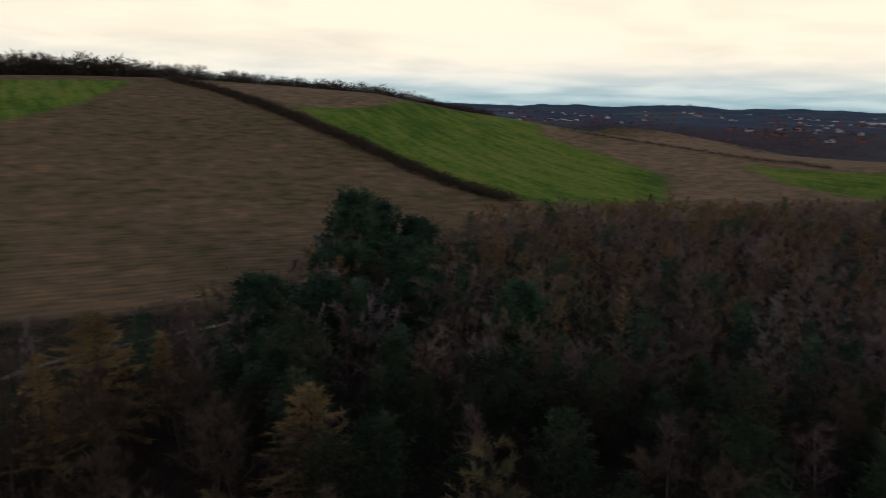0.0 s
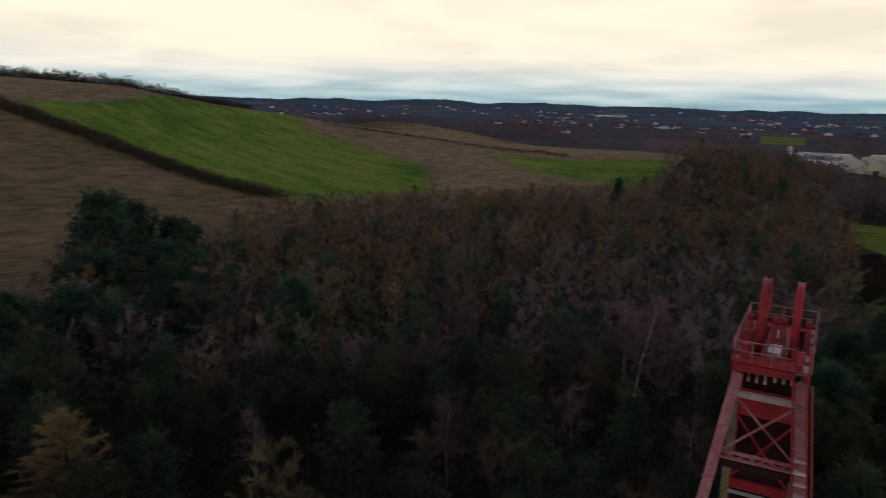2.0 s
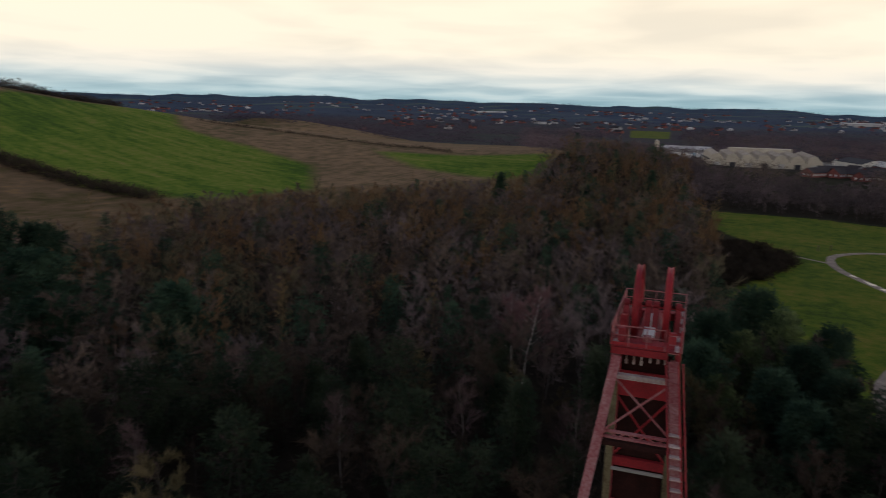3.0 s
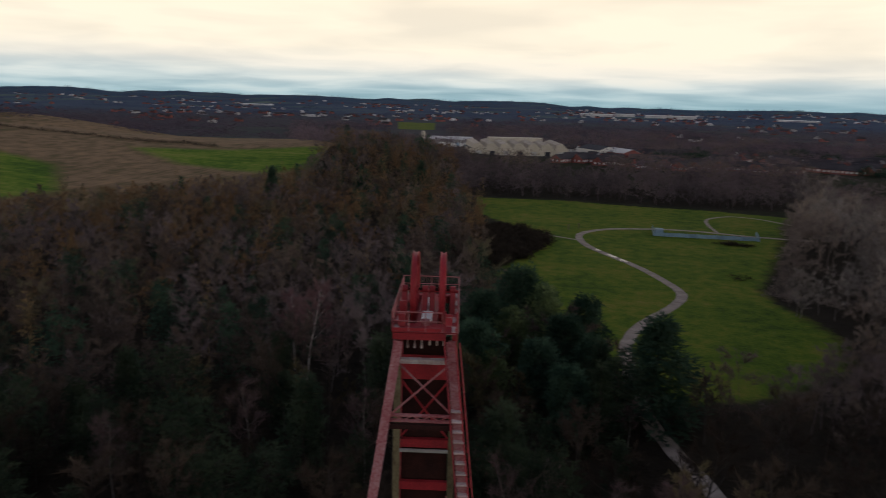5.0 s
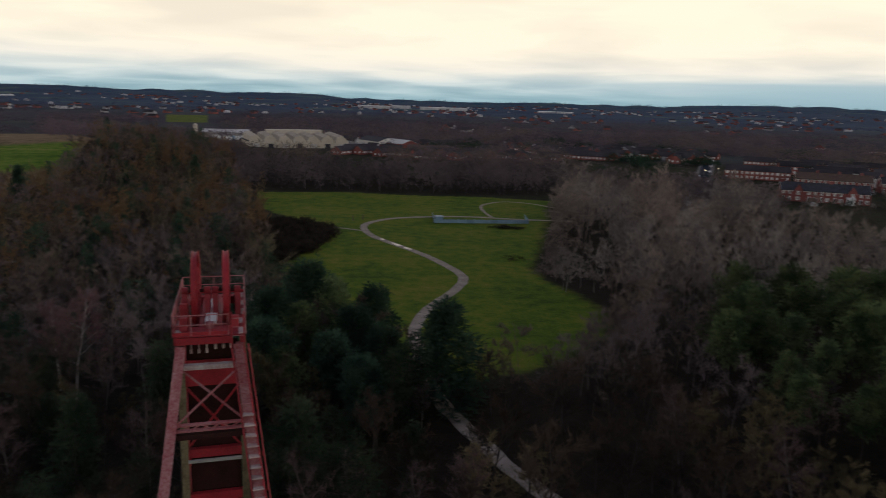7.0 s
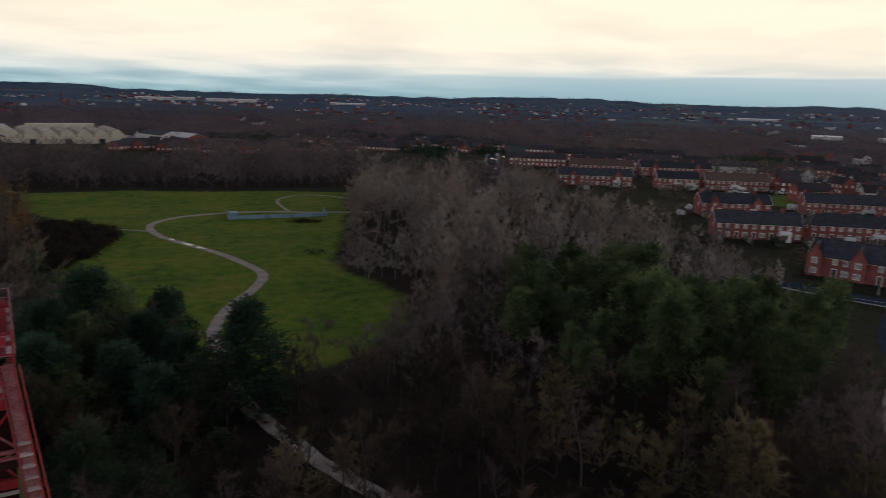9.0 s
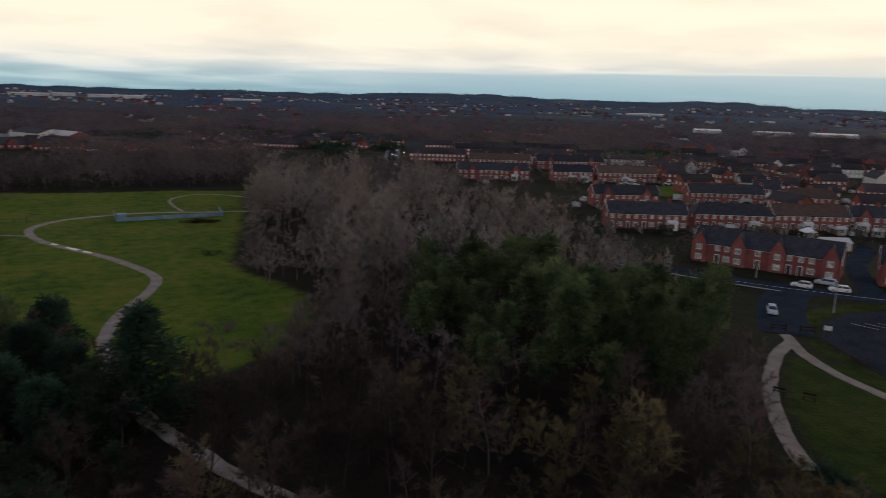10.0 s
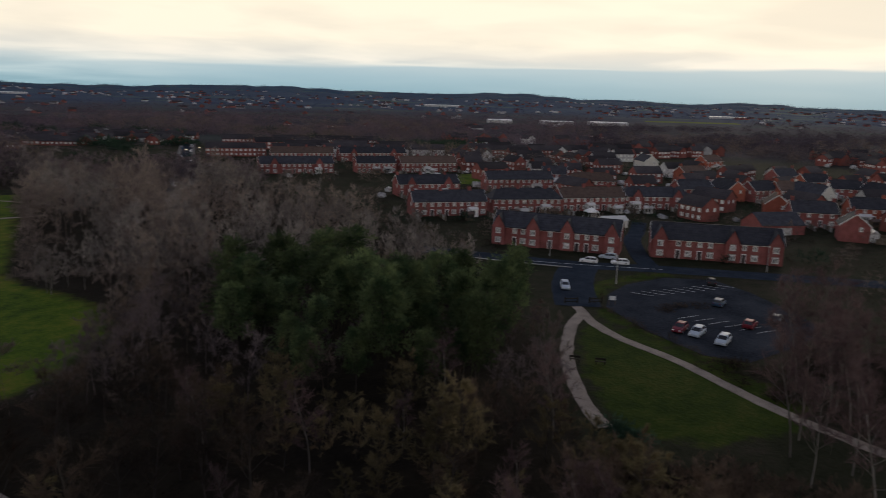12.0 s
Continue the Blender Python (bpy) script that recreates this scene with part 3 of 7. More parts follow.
ribbon("side_path", [(-8, 208.5), (-16, 213), (-25, 219), (-34, 226)], 1.0, GRAVEL, "thin worn track across the meadow", "path")
ribbon("loop_path", [(34, 236), (32.8, 250), (33, 262), (36, 270), (43.7, 277), (52.8, 274), (59, 266), (66, 256)], 1.1, GRAVEL, "thin gravel loop behind the fenced enclosure", "path")
ribbon("field_track", [(-96, -14), (-110, -1), (-117, 16), (-120, 30), (-124, 44)], 1.3, GRAVEL, "pale muddy track along the field edge", "path")
ribbon("gate_path", [(108.5, 76.5), (106, 73.5), (100, 71), (94, 67.5), (87.5, 63), (80.5, 57), (74.5, 50.8), (70.8, 46), (69.3, 43.5)], 2.0, GRAVEL, "pale gravel path curving away from the gate", "path", lift=0.07)
ribbon("lawn_path", [(107, 74.5), (102.5, 68.5), (99.2, 60.7), (96.9, 49.4), (93, 38.8), (90.3, 30.3), (88.4, 20), (86, 6)], 2.0, GRAVEL, "straight gravel path beside the small lawn", "path", lift=0.06)
ribbon("access_road", [(109, 76.5), (113.5, 80.5), (120, 86), (128, 91.5), (136, 96)], 8.5, ASPHALT, "damp dark asphalt access road", "road", lift=0.05, wobble=0.03)
ribbon("street", [(118, 135), (128, 115), (137.5, 98), (149, 84), (165, 62), (182, 38), (200, 10)], 7.0, ASPHALT, "dark asphalt street before the brick terraces", "road", lift=0.08, wobble=0.02)
ribbon("kerb", [(116.6, 132), (125, 113), (134, 96.6)], 0.3, CONCRETE, "pale concrete kerb along the street", "kerb", lift=0.16, wobble=0.0)
ribbon("road_line", [(128.5, 111), (138.5, 96.5), (149.5, 82.5)], 0.16, LINE, "worn white line along the street", "road marking", lift=0.10, wobble=0.0)
ribbon("village_street", [(104, 240), (150, 340), (198, 444), (246, 548)], 6.5, ASPHALT, "long straight village street behind the bare trees", "road", lift=0.06, wobble=0.02)
ribbon("pavement", [(100.4, 241.6), (146.4, 341.6), (194.4, 445.6), (242.4, 549.6)], 2.0, PAVING, "pale concrete pavement along the village street", "pavement", lift=0.14, wobble=0.02)
ribbon("pavement", [(107.6, 238.4), (153.6, 338.4), (201.6, 442.4), (249.6, 546.4)], 2.0, PAVING, "pale concrete pavement along the village street", "pavement", lift=0.14, wobble=0.02)
ribbon("lane", [(150, 86), (157, 92.5), (165, 99), (176, 107), (188, 113), (204, 122)], 4.6, ASPHALT, "damp narrow lane between two terraces", "road", lift=0.10, wobble=0.03)


def puddle(x, y, turn, long_, wide):
    s = Shape()
    n = 18
    t = radians(turn)
    ring = []
    for i in range(n):
        a = 2 * math.pi * i / n
        k = 1 + 0.25 * math.sin(3 * a + x) + 0.12 * math.sin(5 * a + y)
        u, v = long_ / 2 * k * math.cos(a), wide / 2 * k * math.sin(a)
        ring.append((x + u * math.cos(t) - v * math.sin(t), y + u * math.sin(t) + v * math.cos(t)))
    z = ground_z(x, y) + 0.095
    s.add([(a, b, z) for a, b in ring] + [(a, b, z - 0.05) for a, b in ring], [tuple(range(n))] + [(i, (i + 1) % n, n + (i + 1) % n, n + i) for i in range(n)])
    return tagged(new("puddle", s.mesh("puddle", WATER)), "shallow rain puddle shining on the gravel path", "puddle", "path puddles", "structure")


puddle(1.6, 188.6, 120, 5.0, 1.3)
puddle(4.4, 183.6, 120, 3.6, 1.1)
puddle(-2.2, 195.4, 120, 3.0, 0.8)


def sheet(name, outline, lift, material, label, category):
    s = Shape()
    n = len(outline)
    s.add([(x, y, lift) for x, y in outline] + [(x, y, -0.2) for x, y in outline], [tuple(range(n))] + [(i, (i + 1) % n, n + (i + 1) % n, n + i) for i in range(n)])
    return tagged(new(name, s.mesh(name, material)), label, category, kind="structure")


sheet("car_park", [(113, 73), (121, 78), (131, 80), (143, 78), (150, 70), (146, 60), (138, 48), (132, 41), (120, 40), (105, 42), (102.5, 48), (106, 60)], 0.04, DAMP, "asphalt car park with worn bay lines", "car park")


# ---- trees: a trunk with limbs and a crown of many fine twigs or needle sprays ----
def tubes(paths, n=3):
    """Tapered tubes along polylines: each path a list of (point, radius). Returns vertices and triangles."""
    V, F = [], []
    for path in paths:
        k0 = len(V)
        for i, (p, r) in enumerate(path):
            a = (path[min(i + 1, len(path) - 1)][0] - path[max(i - 1, 0)][0]).normalized()
            s = a.cross(Vector((0.3, 1, 0.2))).normalized()
            u = a.cross(s)
            V += [p + r * (math.cos(2 * math.pi * j / n) * s + math.sin(2 * math.pi * j / n) * u) for j in range(n)]
            if i:
                k = k0 + n * (i - 1)
                for j in range(n):
                    b = (j + 1) % n
                    F += [(k + j, k + b, k + n + b), (k + j, k + n + b, k + n + j)]
    return np.array([tuple(v) for v in V]), np.array(F)


def sprays(rng, base, way, length, width):
    """A slender triangle for each base point along its way."""
    n = len(base)
    way = way / np.linalg.norm(way, axis=1, keepdims=True)
    side = np.cross(way, rng.normal(size=(n, 3)))
    side /= np.linalg.norm(side, axis=1, keepdims=True) + 1e-9
    side *= width[:, None] / 2
    V = np.stack([base - side, base + side, base + way * length[:, None]], 1).reshape(-1, 3)
    return V, np.arange(3 * n).reshape(-1, 3)


def wander(rng, p, way, length, r0, r1, steps, bend, rise=0.0):
    p, way, path = Vector(p), Vector(way).normalized(), []
    for i in range(steps + 1):
        path.append((p.copy(), r0 + (r1 - r0) * i / steps))
        way = (way + Vector(rng.normal(size=3)) * bend + Vector((0, 0, rise))).normalized()
        p = p + way * length / steps
    return path


def along(path, t):
    f = t * (len(path) - 1)
    i = min(int(f), len(path) - 2)
    return path[i][0].lerp(path[i + 1][0], f - i), (path[i + 1][0] - path[i][0]).normalized()


def bare_tree(seed, h=11.0, twigs=800, width=0.075, limbs=11, spread=0.36, low=0.22, branches=5, wood_fine=True, limb_r=0.042, girth=0.012, tuft=1.0):
    rng = np.random.default_rng(seed)
    stem = wander(rng, (0, 0, -0.3), (0, 0, 1), h * 0.86, girth * h + 0.02, 0.03, 7, 0.05, 0.06)
    wood, fine, base, way = [stem], [], [], []
    for i in range(limbs):
        t = low + (0.97 - low) * (i + rng.uniform(0, 0.8)) / limbs
        p, d = along(stem, t)
        a = 2.4 * i + rng.uniform(-0.5, 0.5)
        out = Vector((math.cos(a), math.sin(a), rng.uniform(0.5, 1.1)))
        size = h * spread * (1.12 - 0.7 * t) * rng.uniform(0.75, 1.2)
        limb = wander(rng, p, out, size, limb_r, limb_r * 0.3, 4, 0.13, 0.09)
        wood.append(limb)
        for j in range(branches):
            q, e = along(limb, rng.uniform(0.25, 1.0))
            b = wander(rng, q, e + Vector(rng.normal(size=3)) * 0.6 + Vector((0, 0, 0.25)), size * rng.uniform(0.3, 0.55), 0.02, 0.008, 1, 0.15, 0.06)
            fine.append(b)
    spots = fine + [w[len(w) // 2:] for w in wood]
    for k in range(twigs):
        b = spots[rng.integers(len(spots))]
        q, e = along(b, rng.uniform(0.1, 1.0))
        base.append(q)
        way.append(e + Vector(rng.normal(size=3)) * 0.75 + Vector((0, 0, 0.25)))
    tv, tf = tubes(wood)
    fv, ff = tubes(fine, 3) if wood_fine else (np.zeros((0, 3)), np.zeros((0, 3), int))
    sv, sf = sprays(rng, np.array([tuple(b) for b in base]), np.array([tuple(w) for w in way]), rng.uniform(0.45, 1.1, twigs) * tuft * h / 11, width * rng.uniform(0.7, 1.3, twigs))
    return (tv, tf), (np.concatenate([fv, sv]), np.concatenate([ff, sf + len(fv)]))


def pine(seed, h=13.0, clumps=95, needles=24, cone=False, low=0.38, wide=0.25):
    rng = np.random.default_rng(seed)
    stem = wander(rng, (0, 0, -0.3), (0, 0, 1), h * 0.97, 0.014 * h, 0.03, 6, 0.03, 0.08)
    wood, base, way = [stem], [], []
    for i in range(clumps):
        t = low + (1 - low) * (i + rng.uniform(0, 1)) / clumps
        u = (t - low) / (1 - low)
        prof = (1.02 - u) ** 0.85 if cone else math.sqrt(max(0.02, 1 - ((u - 0.34) / 0.69) ** 2))
        lump = 0.85 + 0.8 * noise.noise(Vector((seed * 3.1, t * 9, 1.7 * math.sin(2.4 * i))))
        a = 2.39996 * i + rng.uniform(-0.4, 0.4)
        r = h * wide * prof * rng.uniform(0.45, 1.05) * lump
        p, _ = along(stem, t)
        c = p + Vector((math.cos(a) * r, math.sin(a) * r, rng.uniform(-0.3, 0.5) - (0.16 * r if cone else -0.1 * r)))
        if i % 2 == 0:
            wood.append([(p, 0.05), (p.lerp(c, 0.6), 0.03), (c, 0.01)])
        for k in range(needles):
            o = Vector(rng.normal(size=3))
            base.append(c + o * 0.36 * h / 13)
            way.append(o + Vector((math.cos(a), math.sin(a), 0.45)) * 0.6)
    tv, tf = tubes(wood)
    n = len(base)
    return (tv, tf), sprays(rng, np.array([tuple(b) for b in base]), np.array([tuple(w) for w in way]), rng.uniform(0.4, 0.8, n) * h / 13, rng.uniform(0.30, 0.50, n) * h / 13)


def larch(seed, h=12.0, tiers=26, twigs=1500):
    rng = np.random.default_rng(seed)
    stem = wander(rng, (0, 0, -0.3), (0, 0, 1), h, 0.16, 0.02, 7, 0.02, 0.08)
    limbs, base, way = [], [], []
    for i in range(tiers * 3):
        t = 0.14 + 0.84 * (i + rng.uniform(0, 1)) / (tiers * 3)
        p, _ = along(stem, t)
        a = 2.39996 * i
        size = h * 0.33 * (1.03 - t) ** 0.75 * rng.uniform(0.6, 1.15)
        limbs.append(wander(rng, p, (math.cos(a), math.sin(a), 0.12), size, 0.03, 0.008, 3, 0.10, 0.03))
    for k in range(twigs):
        b = limbs[int(len(limbs) * rng.uniform(0, 1) ** 1.3)]
        q, e = along(b, rng.uniform(0.1, 1.0))
        base.append(q)
        way.append(e * 0.8 + Vector(rng.normal(size=3)) * 0.5 + Vector((0, 0, rng.uniform(-0.7, 0.3))))
    tv, tf = tubes([stem] + limbs[::2], 3)
    return (tv, tf), sprays(rng, np.array([tuple(b) for b in base]), np.array([tuple(w) for w in way]), rng.uniform(0.3, 0.75, twigs), np.full(twigs, 0.24))


def bush(seed, tris=60, size=1.6):
    rng = np.random.default_rng(seed)
    o = rng.normal(size=(tris, 3))
    o /= np.linalg.norm(o, axis=1, keepdims=True)
    o[:, 2] = np.abs(o[:, 2])
    b = o * rng.uniform(0.35, 0.85, (tris, 1)) * size * [1, 1, 0.8] + [0, 0, 0.1]
    return sprays(rng, b, o + rng.normal(size=(tris, 3)) * 0.6 + [0, 0, 0.4], rng.uniform(0.4, 0.9, tris) * size * 0.6, rng.uniform(0.12, 0.3, tris) * size * 0.5)


def clump(seed, tris=110, size=6.0):
    """A distant tree: a rounded cloud of small sprays, wider than the stem, with a ragged top."""
    rng = np.random.default_rng(seed)
    o = rng.normal(size=(tris, 3))
    o /= np.linalg.norm(o, axis=1, keepdims=True)
    b_ = o * rng.uniform(0.2, 1.0, (tris, 1)) ** 0.6 * [0.42 * size, 0.42 * size, 0.48 * size] + [0, 0, 0.36 * size]
    return sprays(rng, b_, o + rng.normal(size=(tris, 3)) * 0.8, rng.uniform(0.10, 0.24, tris) * size, rng.uniform(0.05, 0.12, tris) * size)


def tree_kind(name, shapes, bark, leaf, label, group):
    """Meshes for a kind of tree; plant() sets one of them up."""
    return [(name, tri_mesh(name + "_trunk", *t, bark), tri_mesh(name + "_crown", *c, leaf), label, group) for t, c in shapes]


def plant(kind, i, x, y, scale=1.0, wide=1.0):
    name, trunk, crown, label, group = kind[i % len(kind)]
    top = thing(name, label, "tree", Matrix.LocRotScale((x, y, ground_z(x, y)), Euler((0, 0, i * 2.1)), (scale * wide, scale * wide, scale)), group)
    part("trunk", trunk, top)
    part("crown", crown, top)
    return top


def scatter(name, shapes, spots, material, label, category):
    """Uncountable growth joined into one mesh. Spots: x, y, scale, width."""
    rng = np.random.default_rng(len(spots))
    V, F, k = [], [], 0
    level = height(np.array([p[0] for p in spots]), np.array([p[1] for p in spots]))
    for i, (x, y, s, w) in enumerate(spots):
        v, f = shapes[i % len(shapes)]
        a = rng.uniform(0, 6.28)
        c, d = math.cos(a) * s * w, math.sin(a) * s * w
        V.append(np.stack([x + c * v[:, 0] - d * v[:, 1], y + d * v[:, 0] + c * v[:, 1], v[:, 2] * s + level[i]], -1))
        F.append(f + k)
        k += len(v)
    return tagged(new(name, tri_mesh(name, np.concatenate(V), np.concatenate(F), material)), label, category, kind="stuff")


def whole(shape):
    (a, b), (c, d) = shape
    return np.concatenate([a, c]), np.concatenate([b, d + len(a)])


BARE = tree_kind("bare_tree", [bare_tree(s, 11, 1350, 0.16, 12, 0.36) for s in range(6)], BARK, TWIG, "leafless brown broadleaf tree in dense winter woodland", "woodland trees")
# same trees with crowns in the colour that stands in for shade
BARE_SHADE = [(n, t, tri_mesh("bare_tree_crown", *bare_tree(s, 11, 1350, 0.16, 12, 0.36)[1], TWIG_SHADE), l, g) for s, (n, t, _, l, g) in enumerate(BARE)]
OLIVES = tree_kind("budding_tree", [bare_tree(40 + s, 10, 2300, 0.17, 17, 0.33, 0.16, 6, tuft=0.7) for s in range(3)], BARK, OLIVE, "leafless olive-brown young tree in the woodland", "woodland trees")
BIRCHES = tree_kind("birch_tree", [bare_tree(60 + s, 14, 1500, 0.12, 13, 0.25, 0.30, limb_r=0.03, girth=0.0075) for s in range(3)], BIRCH, TWIG_PURPLE, "tall leafless birch with a pale trunk and purplish twigs", "birches")
PINK_BIRCHES = tree_kind("birch_tree", [bare_tree(63 + s, 14, 2000, 0.12, 15, 0.27, 0.28, limb_r=0.03, girth=0.0085) for s in range(2)], BIRCH_W, TWIG_PINK, "tall leafless birch with a white trunk and pinkish twigs", "birches")
PINES = tree_kind("pine_tree", [pine(80 + s) for s in range(5)], BARK, NEEDLE, "green pine with a rounded uneven crown", "pines")
PINES_D = tree_kind("pine_tree", [pine(90 + s, 13, 210, 28, False, 0.18, 0.38) for s in range(3)], BARK, NEEDLE_D, "dark green bushy pine above bare woodland", "pines")
SPRUCES = tree_kind("conifer_tree", [pine(100 + s, 12, 160, 26, True, 0.08, 0.36) for s in range(2)], BARK, NEEDLE_D, "dark pointed conifer standing among bare trees", "conifers")
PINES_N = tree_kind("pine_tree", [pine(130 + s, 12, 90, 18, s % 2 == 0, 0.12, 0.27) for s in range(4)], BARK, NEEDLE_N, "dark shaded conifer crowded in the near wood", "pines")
LARCHES = tree_kind("larch_tree", [larch(110 + s, 12, 26, 3600) for s in range(3)], BARK, LARCH, "golden-brown larch with drooping fine branches", "larches")

PATH_LINES = [((5, 104), (6.5, 88)), ((6.5, 88), (11, 74.5)), ((11, 74.5), (16, 63.6)), ((16, 63.6), (26, 48)), ((26, 48), (34, 34)), ((108, 76), (94, 67)), ((94, 67), (74, 50)), ((74, 50), (70.5, 45.5)),
              ((107, 74), (97, 49)), ((97, 49), (86, 6)), ((-96, -14), (-124, 44)), ((4, 112), (5, 100))]


def clear_of_paths(x, y, gap):
    for (ax, ay), (bx, by) in PATH_LINES:
        ex, ey = bx - ax, by - ay
        t = min(1, max(0, ((x - ax) * ex + (y - ay) * ey) / (ex * ex + ey * ey)))
        if math.hypot(x - ax - t * ex, y - ay - t * ey) < gap:
            return False
    return True


def clear_of_tower(x, y):
    return math.hypot(x + 9.5, y - 38) > 9 and not (-14 < x < 2 and 16 < y < 50)


# single trees that stand out, by place and height
SOLO = []


def solo(kind, i, x, y, h, natural, wide=1.0):
    SOLO.append((x, y))
    plant(kind, i, x, y, h / natural, wide)


solo(PINES_D, 0, -137, 61, 20, 13, 1.0)
solo(PINES_D, 1, -131, 74, 14.5, 13, 1.0)
solo(PINES_D, 2, -142, 68, 17, 13, 1.0)
solo(PINES_D, 1, -100, 31, 13, 13, 1.25)
solo(PINES_D, 0, -104, 41, 11, 13, 1.3)
solo(PINES_D, 2, -92, 50, 12, 13, 1.3)
solo(PINES_D, 0, -83, 64, 12.5, 13, 1.1)
solo(PINES_D, 1, -112, 62, 14, 13, 1.3)
solo(PINES_D, 2, -118, 50, 13, 13, 1.3)
solo(LARCHES, 0, -58, 22, 13.3, 12, 1.65)
solo(LARCHES, 1, -80, 7, 16.5, 12, 1.65)
solo(LARCHES, 2, -76, 1, 14, 12, 0.9)
solo(LARCHES, 1, -84, 14, 12, 12, 0.9)
solo(PINK_BIRCHES, 0, -38.7, 86.8, 15.4, 14, 1.0)
solo(PINK_BIRCHES, 1, -42, 90, 13.6, 14, 1.0)
solo(BIRCHES, 1, -34, 84, 11, 14, 1.0)
solo(SPRUCES, 0, 7.0, 86.5, 13.2, 12, 1.65)
solo(SPRUCES, 1, -118, 235, 14, 12, 0.8)
solo(SPRUCES, 0, -88, 245, 11, 12, 0.8)
solo(SPRUCES, 1, -78, 290, 13, 12, 0.9)
for i, (x, y, h) in enumerate([(-13, 105, 14), (-7.5, 102, 12.5), (-2.5, 100, 11.5), (-17, 97, 12), (-4.5, 93, 11), (-11, 91, 11.5), (-16, 86, 11), (-7, 85, 10), (-1, 88, 9.5), (-12, 79, 10), (-3, 78, 9.5), (-19, 78, 11)]):
    solo(PINES if i % 4 == 1 else PINES_D, i, x, y, h, 13, 0.95)
rng = np.random.default_rng(5)
for i in range(62):
    a, r = radians(rng.uniform(26, 50)), rng.uniform(86, 126)
    x, y = r * math.sin(a), r * math.cos(a)
    if clear_of_paths(x, y, 5.5) and x < 96 and all(math.hypot(x - px, y - py) > 4.3 for px, py in SOLO):
        solo(PINES, i, x, y, rng.uniform(9.0, 16.0), 13, rng.uniform(0.85, 1.25))
for i, (x, y) in enumerate([(84, 27), (88, 25.5), (92, 24), (96, 27), (80, 20), (99, 33), (84, 14), (104, 36), (110, 31), (95, 17), (76, 12), (79, 26), (74, 22), (101, 22), (106, 26), (113, 35), (118, 33), (70, 15), (88, 8), (92, 14), (103, 30)]):
    solo(BIRCHES, i, x, y, 15.5 + 2.2 * math.sin(3 * i), 14, 1.0)

# the woods: the nearest as single trees, the rest joined
near, west, grey, strip, shrubs, gold, needles = [], [], [], [], [], [], []
rng = np.random.default_rng(11)
gxx, gyy = np.meshgrid(np.arange(-330, 160, 4.5), np.arange(-30, 440, 4.5))
gxx, gyy = gxx.ravel() + rng.uniform(-2, 2, gxx.size), gyy.ravel() + rng.uniform(-2, 2, gyy.size)
keep = (wood_depth(gxx, gyy) > 1.5) & (inside(MEADOW, gxx, gyy) < 0) & (np.hypot(gxx, gyy) > 36) & (np.abs(np.degrees(np.arctan2(gxx, gyy)) + 6) < 91)
for x, y in zip(gxx[keep].tolist(), gyy[keep].tolist()):
    r, a = math.hypot(x, y), math.degrees(math.atan2(x, y))
    pick = rng.uniform(0, 1)
    if not clear_of_paths(x, y, 3.2) or not clear_of_tower(x, y) or any(abs(x - px) < 2.6 and abs(y - py) < 2.6 for px, py in SOLO):
        continue
    big = rng.uniform(0.58, 1.15) + (0.25 if rng.uniform() < 0.12 else 0)
    if 22 < a < 50 and 86 < r < 130:
        big *= 0.7
    if r < 84:
        if pick < 0.8:
            near.append((x, y, big * 0.95, pick))
    elif r > 285 and a > -12:
        if pick < 0.62:
            strip.append((x, y, big * 0.95, rng.uniform(1.1, 1.5)))
    elif a > 9 and r > 128:
        if pick < 0.85 and noise.noise(Vector((x * 0.035, y * 0.035, 8))) < 0.22 and abs((x - 104) * 0.908 - (y - 240) * 0.419) > (7 if y > 225 else 0):
            grey.append((x, y, big * float(np.interp(a, (12, 24, 30, 40), (1.42, 1.35, 1.12, 1.0))), rng.uniform(0.8, 1.0)))
    elif pick < 0.08 and r > 95:
        gold.append((x, y, big * 1.12, 0.72))
    elif pick < 0.15 + 0.10 * (r < 120) and a < -3:
        needles.append((x, y, big * 0.85, rng.uniform(0.9, 1.2)))
    elif pick < 0.92:
        west.append((x, y, big * (0.92 if r > 230 else 1.0), rng.uniform(0.85, 1.2)))
    if pick > 0.5:
        shrubs.append((x + 2, y + 1, rng.uniform(0.6, 1.3), rng.uniform(0.9, 1.6)))
for i, (x, y, s, p) in enumerate(near):
    # west of x = 34 bare trees get the crowns with shade in their colour
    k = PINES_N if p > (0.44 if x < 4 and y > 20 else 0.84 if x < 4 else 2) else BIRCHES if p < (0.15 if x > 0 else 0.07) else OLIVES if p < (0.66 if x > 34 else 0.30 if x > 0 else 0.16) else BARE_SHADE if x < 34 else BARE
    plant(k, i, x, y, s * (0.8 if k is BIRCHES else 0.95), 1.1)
PLAIN = [whole(bare_tree(200 + s, 11, 400, 0.36, 7, 0.38, 0.25, 5, False, 0.018, 0.007)) for s in range(7)]
SLIM = [whole(bare_tree(220 + s, 11, 430, 0.30, 9, 0.30, 0.20, 4, False, 0.02, 0.008)) for s in range(6)]
BELT = [whole(bare_tree(240 + s, 11, 170, 0.72, 6, 0.36, 0.12, 4, False)) for s in range(6)]
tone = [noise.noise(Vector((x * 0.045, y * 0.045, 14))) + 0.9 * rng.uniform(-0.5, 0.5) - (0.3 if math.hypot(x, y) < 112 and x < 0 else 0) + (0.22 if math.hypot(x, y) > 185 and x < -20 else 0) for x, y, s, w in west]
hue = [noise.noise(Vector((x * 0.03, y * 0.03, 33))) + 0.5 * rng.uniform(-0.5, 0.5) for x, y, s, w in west]
